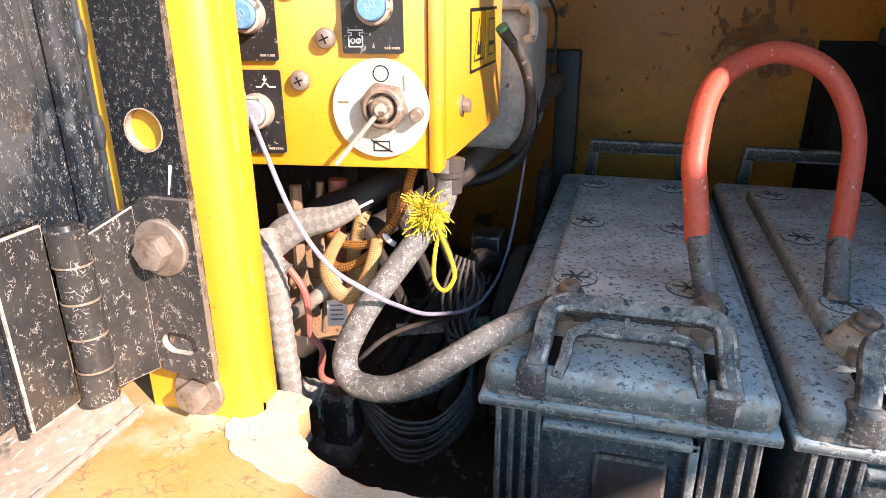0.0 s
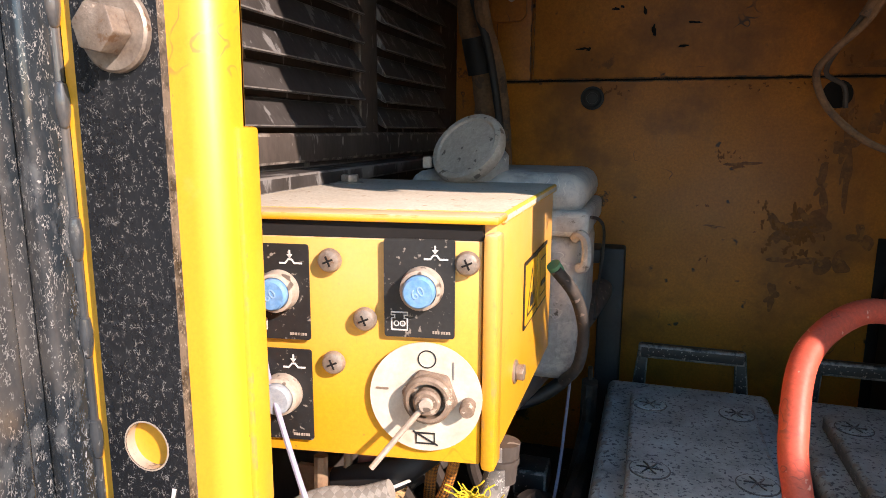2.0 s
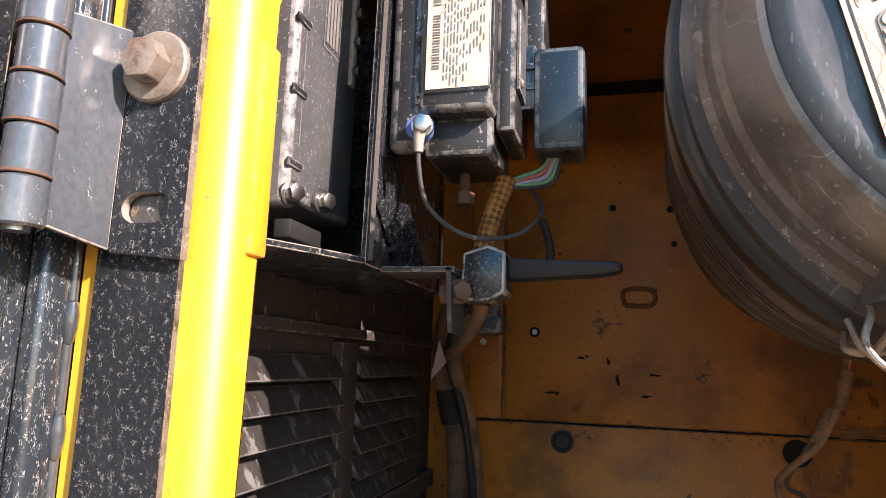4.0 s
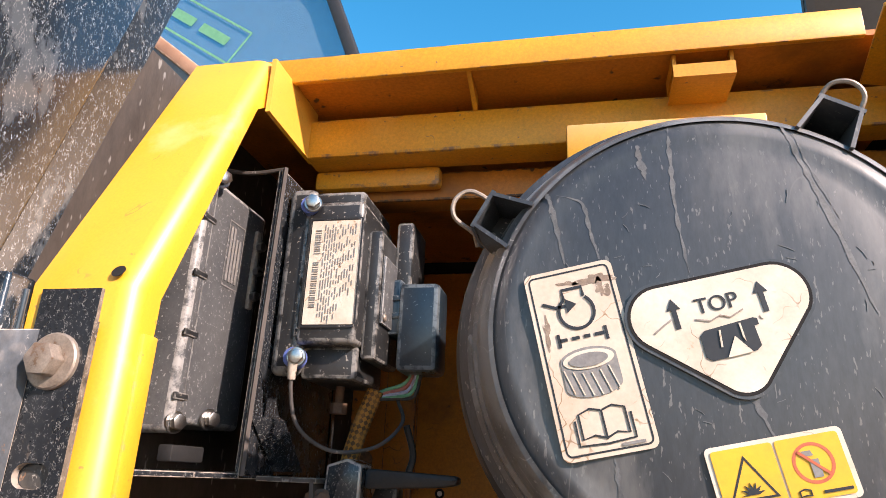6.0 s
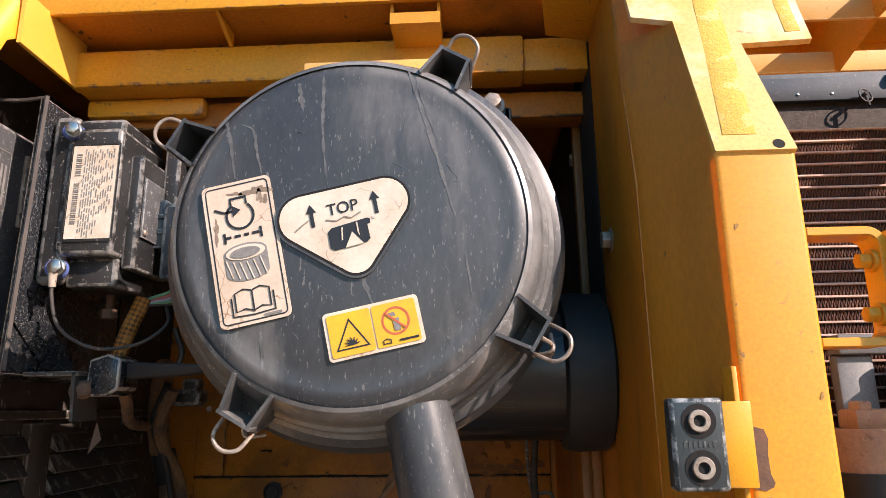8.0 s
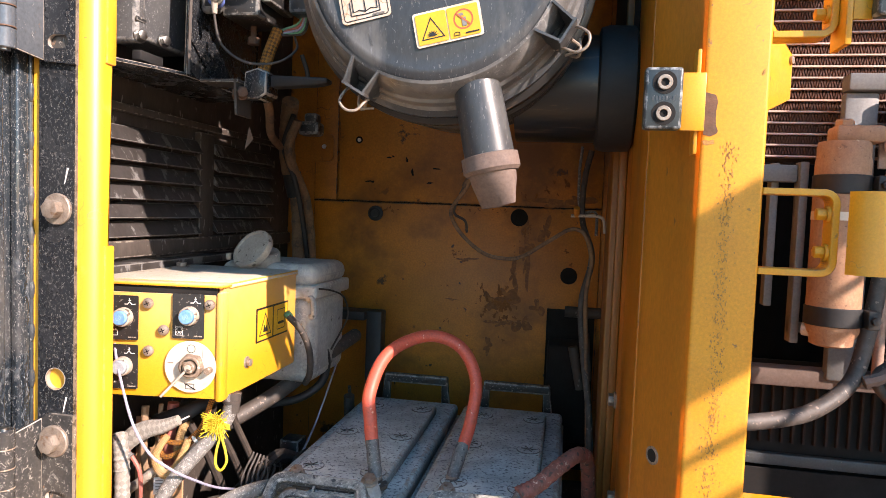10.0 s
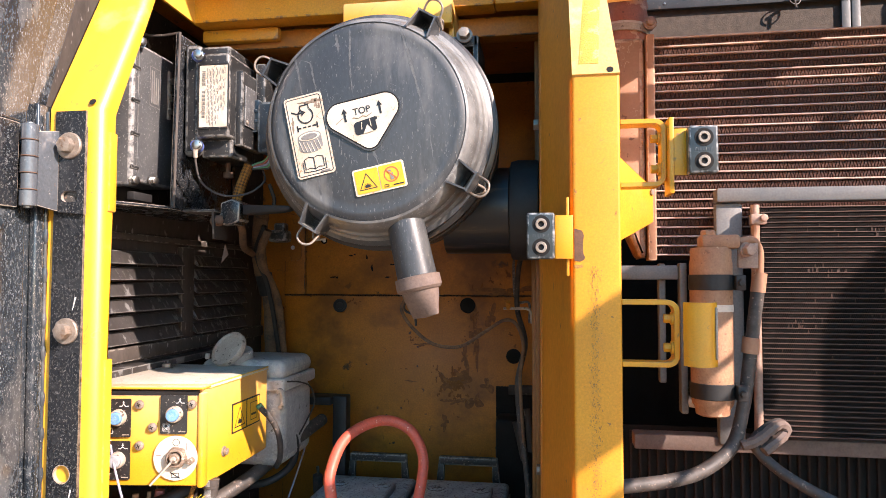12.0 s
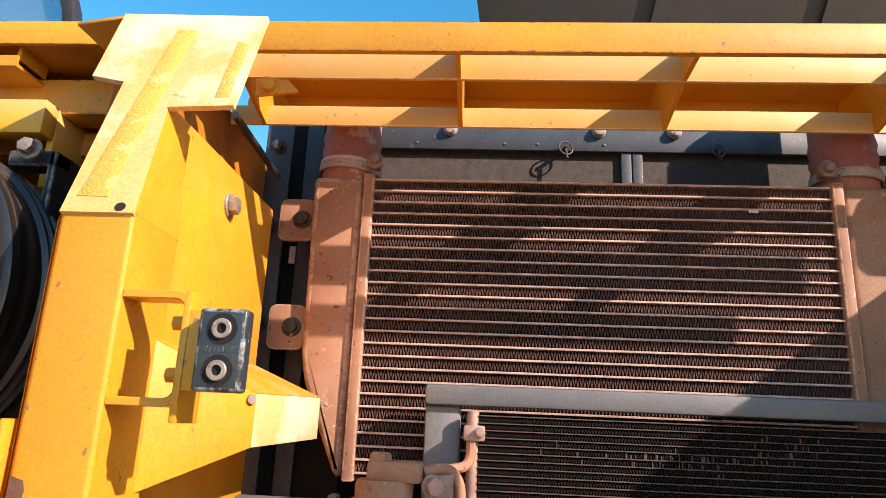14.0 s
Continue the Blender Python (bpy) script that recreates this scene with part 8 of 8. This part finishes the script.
cable("orange_sleeve", [(-0.172, 0.50, 1.378), (-0.178, 0.492, 1.370), (-0.190, 0.488, 1.358), (-0.207, 0.488, 1.354), (-0.226, 0.490, 1.355), (-0.238, 0.498, 1.362)], 0.0037, m_orange_braid, "orange braided cable crossing the tangle", "wiring", 10)
cable("orange_sleeve", [(-0.208, 0.515, 1.378), (-0.212, 0.510, 1.364), (-0.215, 0.508, 1.350), (-0.218, 0.508, 1.334), (-0.214, 0.51, 1.315)], 0.0064, m_tan_braid, "thick tan braided branch of the harness", "wiring", 12)
cable("cable_tie", [(-0.181, 0.489, 1.366), (-0.176, 0.486, 1.362), (-0.171, 0.488, 1.358)], 0.0026, m_white, "white cable tie on the orange sleeve", "tie")
tl = thing("tan_sleeve", (-0.205, 0.465, 1.33), "tan braided loop of the harness", "wiring")
part("loop", ribbon([(-0.214, 0.478, 1.368), (-0.221, 0.470, 1.354), (-0.225, 0.465, 1.341), (-0.219, 0.462, 1.326), (-0.205, 0.460, 1.318), (-0.192, 0.464, 1.328), (-0.186, 0.472, 1.346), (-0.186, 0.485, 1.362)], (0.010, 0.011, 0.013, 0.014, 0.014, 0.013, 0.012, 0.011), 0.008), m_tan_braid, tl)
cable("cream_hose", [(-0.280, 0.478, 1.276), (-0.266, 0.470, 1.288), (-0.247, 0.468, 1.302), (-0.231, 0.470, 1.316), (-0.222, 0.48, 1.325)], 0.0066, m_tan, "dusty cream hose end below the sleeves", "hose", 12)
cable("tan_wire", [(-0.266, 0.50, 1.40), (-0.266, 0.498, 1.36), (-0.267, 0.50, 1.32), (-0.262, 0.51, 1.27)], 0.0056, m_oldwire, "sun-faded yellow wire behind the sleeves")
cable("tan_wire", [(-0.250, 0.515, 1.40), (-0.252, 0.512, 1.35), (-0.248, 0.51, 1.31), (-0.256, 0.515, 1.25)], 0.0036, m_oldwire, "sun-faded tan wire behind the sleeves")
tag = thing("paper_tag", (-0.218, 0.468, 1.30), "small cream paper tag on the wiring", "tag")
part("sheet", slab([(-0.227, 0.466, 1.309), (-0.209, 0.468, 1.311), (-0.211, 0.470, 1.286), (-0.229, 0.468, 1.283)], 0.001), m_white, tag)
part("text_bar", join(*[slab([(-0.2245, 0.4655, 1.3055 - 0.0045 * k), (-0.213, 0.4668, 1.3065 - 0.0045 * k), (-0.213, 0.4670, 1.3050 - 0.0045 * k), (-0.2245, 0.4657, 1.3040 - 0.0045 * k)], 0.0003) for k in range(4)]), m_inky, tag)
cable("brown_wire", [(-0.232, 0.49, 1.21), (-0.219, 0.500, 1.227), (-0.197, 0.520, 1.247), (-0.169, 0.540, 1.256), (-0.138, 0.600, 1.240), (-0.11, 0.66, 1.21)], 0.0026, m_wire_dark, "thin brown wire among the hoses")
for k in range(14):
    cable("thin_dark_wire", [(-0.150 + 0.003 * (k % 5), 0.62 + 0.006 * k, 1.300 - 0.004 * k), (-0.160 + 0.007 * (k % 6), 0.60 + 0.004 * k, 1.262), (-0.150 + 0.008 * (k % 4), 0.585, 1.232 - 0.003 * (k % 7)), (-0.128 + 0.003 * k, 0.60, 1.205 + 0.003 * (k % 5)), (-0.105, 0.63 + 0.005 * k, 1.20)], 0.0019, m_hose_dark, "thin dusty dark wire in the bottom of the compartment")
for k, x in enumerate((-0.252, -0.205, -0.172)):
    cable("dark_hose", [(x, 0.57, 1.43), (x + 0.006, 0.575, 1.395), (x - 0.006 + 0.004 * k, 0.59, 1.36), (x + 0.012, 0.62, 1.30), (x + 0.03, 0.65, 1.22)], 0.0075 - 0.001 * k, m_wire_dark, "dark dusty hose coming down behind the switch box", "hose")
# strapped-up bundle of thin black wires
coil = thing("wire_bundle", (-0.17, 0.51, 1.18), "looped bundle of thin dark wires", "wiring")
for k in range(16):
    a, b2 = k * 0.0052, 0.004 * math.sin(k * 1.7)
    part("strand", tube([(-0.222, 0.487 + 0.001 * k, 1.198 + 0.0004 * k), (-0.200, 0.486, 1.196 - a * 0.35), (-0.170, 0.482 + b2, 1.184 - a * 0.55), (-0.138, 0.490 + b2, 1.186 - a * 0.50), (-0.118 + 0.0005 * k, 0.515, 1.202 - a * 0.35), (-0.114, 0.540 + b2, 1.222 - a * 0.2), (-0.128, 0.56, 1.238)], 0.0018, 6, 6), m_hose_dark, coil)
part("sheath", tube([(-0.222, 0.49, 1.206), (-0.19, 0.485, 1.206), (-0.16, 0.49, 1.212), (-0.132, 0.505, 1.222), (-0.119, 0.53, 1.235)], 0.0065, 10, 6), m_hose, coil)
cn = thing("wiring_plug", (-0.225, 0.485, 1.17), "dusty black wiring plug with a green seal", "plug")
part("body", box(-0.246, -0.213, 0.470, 0.505, 1.150, 1.208, 0.005), m_plastic, cn)
part("foot", box(-0.256, -0.212, 0.462, 0.50, 1.132, 1.155, 0.006), m_dirt, cn)
part("seal", box(-0.2485, -0.2455, 0.472, 0.503, 1.180, 1.206, 0.001), m_wire_green, cn, "green seal")
cable("conduit", [(-0.32, 0.46, 1.200), (-0.285, 0.468, 1.206), (-0.262, 0.476, 1.206), (-0.247, 0.482, 1.200)], 0.0125, m_braid, "grey corrugated conduit behind the post", "wiring", 14, 0.08)
blk = thing("fuse_holder", (-0.14, 0.77, 1.2), "grey block connector with white wires", "connector")
part("body", box(-0.165, -0.128, 0.75, 0.79, 1.245, 1.275, 0.003), m_plastic, blk)
for k in range(6):
    part("lead", tube([(-0.162 + k * 0.006, 0.752, 1.245), (-0.160 + k * 0.004, 0.745, 1.215), (-0.155 + k * 0.002, 0.74, 1.18)], 0.0016, 6, 4), m_hose, blk)
for k in range(10):
    s = random.random()
    cable("dark_hose", [(-0.26 + 0.02 * k, 0.60 + 0.03 * s, 1.10 + 0.03 * s), (-0.20 + 0.012 * k, 0.62 + 0.06 * s, 1.17 + 0.06 * s), (-0.16 + 0.008 * k, 0.70, 1.22 + 0.05 * math.sin(k)), (-0.12 + 0.002 * k, 0.80 + 0.02 * k, 1.19), (-0.1, 0.95, 1.15 + 0.02 * k)], 0.0035 + 0.004 * (k % 3), m_wire_dark, "dark dusty hose in the bottom of the compartment", "hose")
cable("tan_pipe", [(-0.28, 0.60, 1.30), (-0.22, 0.66, 1.33), (-0.16, 0.74, 1.37), (-0.11, 0.84, 1.42), (-0.09, 0.95, 1.44)], 0.014, m_hose_dark, "brown taped pipe below the washer bottle", "hose", 12)
cable("black_hose", [(-0.118, 0.75, 1.50), (-0.108, 0.80, 1.45), (-0.104, 0.82, 1.411), (-0.114, 0.82, 1.368), (-0.15, 0.80, 1.34), (-0.2, 0.78, 1.33)], 0.008, m_rubber, "black rubber hose below the bottle", "hose", 12)
bar = thing("flat_bar", (-0.19, 0.56, 1.27), "pale dusty flat bar among the wires", "bar")
part("bar", moved(box(-0.05, 0.05, -0.009, 0.009, -0.002, 0.002, 0.001), pose(-0.16, 0.60, 1.225, 8, -4, 18)), m_hose, bar)
brace = thing("floor_bracket", (-0.27, 0.50, 1.25), "dusty tan steel bracket with holes behind the wires", "bracket")
bm = pierced([(-0.305, 1.23), (-0.225, 1.23), (-0.225, 1.30), (-0.245, 1.37), (-0.305, 1.37)], [disc_pts(0.012, 20, -0.283, 1.335), disc_pts(0.010, 20, -0.252, 1.30), disc_pts(0.014, 20, -0.278, 1.272)], 0.533, 0.537)
part("plate", bm, m_peach, brace)
# tall dark stand behind the first battery
stand = thing("dark_bracket", (-0.1, 1.08, 1.2), "black steel bracket beside the bulkhead", "bracket")
part("post", box(-0.102, -0.066, 1.06, 1.10, 1.07, 1.475, 0.004), m_rubber, stand)
part("shelf", box(-0.17, -0.10, 1.04, 1.10, 1.455, 1.475, 0.003), m_rubber, stand)

# yellow string tied to the lead
st = thing("string", (-0.125, 0.47, 1.36), "frayed yellow string knotted round the lead", "string")
part("loop", tube([(-0.135, 0.478, 1.392), (-0.126, 0.470, 1.378), (-0.116, 0.464, 1.360), (-0.112, 0.460, 1.346), (-0.120, 0.459, 1.334), (-0.1285, 0.460, 1.342), (-0.1295, 0.465, 1.362), (-0.127, 0.474, 1.382)], 0.0019, 8, 7), m_string, st)
rnd = random.Random(4)
fr = []
for k in range(230):
    c = Vector((-0.139, 0.480, 1.394)) + Vector((rnd.uniform(-1, 1), rnd.uniform(-1, 0.2), rnd.uniform(-1, 1))) * 0.006
    lay = Vector((rnd.uniform(-1, 1), rnd.uniform(-1, 0.3), rnd.uniform(-1.2, 0.9)))
    pts = [c]
    for j in range(4):
        pts.append(pts[-1] + (lay + Vector((rnd.uniform(-1, 1), rnd.uniform(-1, 0.6), rnd.uniform(-1, 1))) * 0.7) * 0.0036)
    fr.append(tube(pts, rnd.uniform(0.0003, 0.0006), 5, 2))
part("frayed_knot", join(*fr), m_string, st, "frayed knot")
part("wrap", join(*[moved(tube([(0.0118 * math.cos(a), 0.0118 * math.sin(a), 0) for a in (2 * math.pi * i / 16 for i in range(17))], 0.0016, 6, 2), Matrix.Translation((-0.1365, 0.489, 1.386 + 0.003 * k)) @ frame_from((0.3, 0.35, 0.9))) for k in range(3)]), m_string, st)

# wires on the bulkhead and beside the right wall
cable("hanging_wire", [(0.205, 0.80, 1.95), (0.188, 0.81, 1.87), (0.178, 0.82, 1.832), (0.172, 0.822, 1.797), (0.153, 0.83, 1.752), (0.128, 0.85, 1.722), (0.119, 0.867, 1.700), (0.139, 0.880, 1.664), (0.182, 0.880, 1.630), (0.225, 0.875, 1.622), (0.259, 0.87, 1.629), (0.305, 0.87, 1.659), (0.343, 0.87, 1.682), (0.369, 0.87, 1.674), (0.384, 0.87, 1.629), (0.377, 0.87, 1.561), (0.381, 0.87, 1.472), (0.388, 0.87, 1.368), (0.395, 0.87, 1.22)], 0.0038, m_loom, "dusty brown wire hanging across the compartment", "wire", 10)
pl = thing("wiring_plug", (0.16, 0.83, 1.78), "pair of tan in-line wiring plugs with red wires", "plug")
for a, b in (((0.179, 0.818, 1.826), (0.170, 0.822, 1.786)), ((0.166, 0.828, 1.786), (0.148, 0.832, 1.752))):
    part("plug", join(cyl(a, b, 0.0062, 0.0056, 14), cyl(Vector(a) * 0.7 + Vector(b) * 0.3, Vector(a) * 0.55 + Vector(b) * 0.45, 0.0075, seg=14)), m_loom, pl)
part("second_wire", tube([(0.160, 0.83, 1.775), (0.140, 0.84, 1.740), (0.126, 0.86, 1.705), (0.146, 0.87, 1.690), (0.150, 0.872, 1.668)], 0.0026, 8, 6), m_wire_dark, pl)
part("red_core", tube([(0.188, 0.812, 1.870), (0.184, 0.815, 1.850), (0.180, 0.818, 1.826)], 0.0022, 6, 5), m_wire_red, pl)
cl = thing("wire_clip", (0.375, 0.85, 1.71), "bent tan steel wire clip on the side wall", "clip")
part("clip", tube([(0.343, 0.86, 1.7075), (0.372, 0.855, 1.7085), (0.392, 0.85, 1.708), (0.401, 0.845, 1.700), (0.403, 0.84, 1.678)], 0.0030, 8, 5), m_tan, cl)
part("knob", cyl((0.353, 0.86, 1.708), (0.353, 0.85, 1.722), 0.0055, seg=12), m_yellow_in, cl)
cable("side_cable", [(0.378, 1.0, 1.84), (0.367, 1.0, 1.78), (0.366, 0.99, 1.70), (0.386, 0.92, 1.630), (0.370, 0.90, 1.545), (0.378, 0.88, 1.447), (0.393, 0.85, 1.341), (0.40, 0.84, 1.2)], 0.006, m_hose_dark, "dusty wiring run beside the side wall", "wiring", 10)
cable("thin_cable", [(0.36, 1.02, 1.85), (0.356, 1.02, 1.79), (0.362, 1.02, 1.72), (0.392, 1.0, 1.715), (0.394, 0.98, 1.67)], 0.003, m_hose, "thin grey wire on a clip", "wire")
vp = thing("valve_pipes", (0.36, 1.1, 1.3), "dark valve block with short pipes", "valve")
part("block", box(0.305, 0.40, 1.11, 1.20, 1.20, 1.42, 0.008), m_core, vp)
part("pipe", join(cyl((0.34, 1.08, 1.50), (0.42, 1.08, 1.50), 0.012, seg=14), cyl((0.36, 1.05, 1.43), (0.38, 1.05, 1.34), 0.010, seg=14), cyl((0.385, 1.05, 1.46), (0.395, 1.05, 1.36), 0.008, seg=14)), m_dirt, vp)
# wire guide with shackle on the right wall
sh = thing("wall_clip", (0.41, 0.62, 1.72), "small steel eye bolt on the side wall", "clip")
part("eye", moved(tube([(0.012 * math.cos(a), 0.018 * math.sin(a), 0) for a in (2 * math.pi * i / 16 for i in range(17))], 0.003, 8, 2), pose(0.412, 0.80, 1.72, 90, 0, 70)), m_bolt, sh)
cable("sight_wire", [(0.418, 0.72, 2.25), (0.417, 0.72, 2.1), (0.4155, 0.715, 1.99)], 0.0013, m_hose, "thin pale wire down the side wall")
# cab beyond the roof edge
cab = thing("cab", (-1.4, 2.0, 1.2), "grey excavator cab with tinted window", "cab")
part("rear_panel", prism([(-2.6, 1.02), (-0.60, 1.02), (-0.60, 2.95), (-1.25, 2.95), (-1.32, 3.29), (-1.78, 3.66), (-2.6, 3.7)], "y", 1.84, 1.88), m_cabgrey, cab)
part("window", prism([(-1.25, 2.95), (-0.66, 2.95), (-0.685, 3.26), (-0.83, 3.62), (-1.05, 3.9), (-1.78, 3.9), (-1.78, 3.66), (-1.30, 3.29)], "y", 1.845, 1.851), m_glass, cab, "tinted window reflecting the sky")
part("pillar", prism(stroke([(-0.585, 2.6), (-0.615, 3.0), (-0.668, 3.262), (-0.80, 3.60), (-1.0, 3.88)], 0.045), "y", 1.80, 1.86, 0.006), m_rubber, cab, "dark window pillar")
part("window_trim", prism(stroke([(-1.20, 3.22), (-1.30, 3.30), (-1.60, 3.54), (-1.80, 3.70)], 0.05), "y", 1.82, 1.86, 0.006), m_terra, cab, "brown window trim")
part("far_window", prism([(-1.12, 2.9), (-0.72, 2.9), (-0.76, 3.28), (-0.90, 3.6), (-1.12, 3.7)], "y", 2.60, 2.606), m_glass, cab)
M = facing((-1.33, 1.838, 3.52), (0.83, 0, -0.55), (0.55, 0, 0.83))
part("decal", join(ring_frame(0.44, 0.16, 0.006, 0.009, M, 0.001), sheet([(-0.16, -0.02), (-0.04, -0.02), (-0.04, 0.02), (-0.16, 0.02)], M), sheet([(0.0, -0.02), (0.15, -0.02), (0.15, 0.02), (0.0, 0.02)], M)), m_wire_green, cab, "green decal frame with unreadable marks")
part("cab_side", box(-2.6, -0.60, 1.90, 2.9, 1.03, 2.90, 0.03), m_cabgrey, cab, "closed lower body of the cab")
# open engine hood to the rear
hood = thing("engine_hood", (1.8, 1.8, 2.4), "dark underside of the raised engine hood", "hood")
part("sheet", slab([(0.80, 1.86, 3.16), (3.4, 1.86, 3.16), (3.4, 1.30, 4.2), (0.62, 1.30, 4.2)], 0.02), m_shed, hood)
part("edge", slab([(0.80, 1.84, 3.16), (0.825, 1.84, 3.16), (0.645, 1.28, 4.2), (0.62, 1.28, 4.2)], 0.03), m_rubber, hood)
for x in (1.35, 1.9, 2.5):
    part("stiffener", slab([(x, 1.838, 3.17), (x + 0.05, 1.838, 3.17), (x + 0.25, 1.29, 4.2), (x + 0.2, 1.29, 4.2)], 0.03), m_shed, hood)
part("prop", box(3.2, 3.28, 1.80, 1.88, 1.02, 3.3), m_shed, hood)
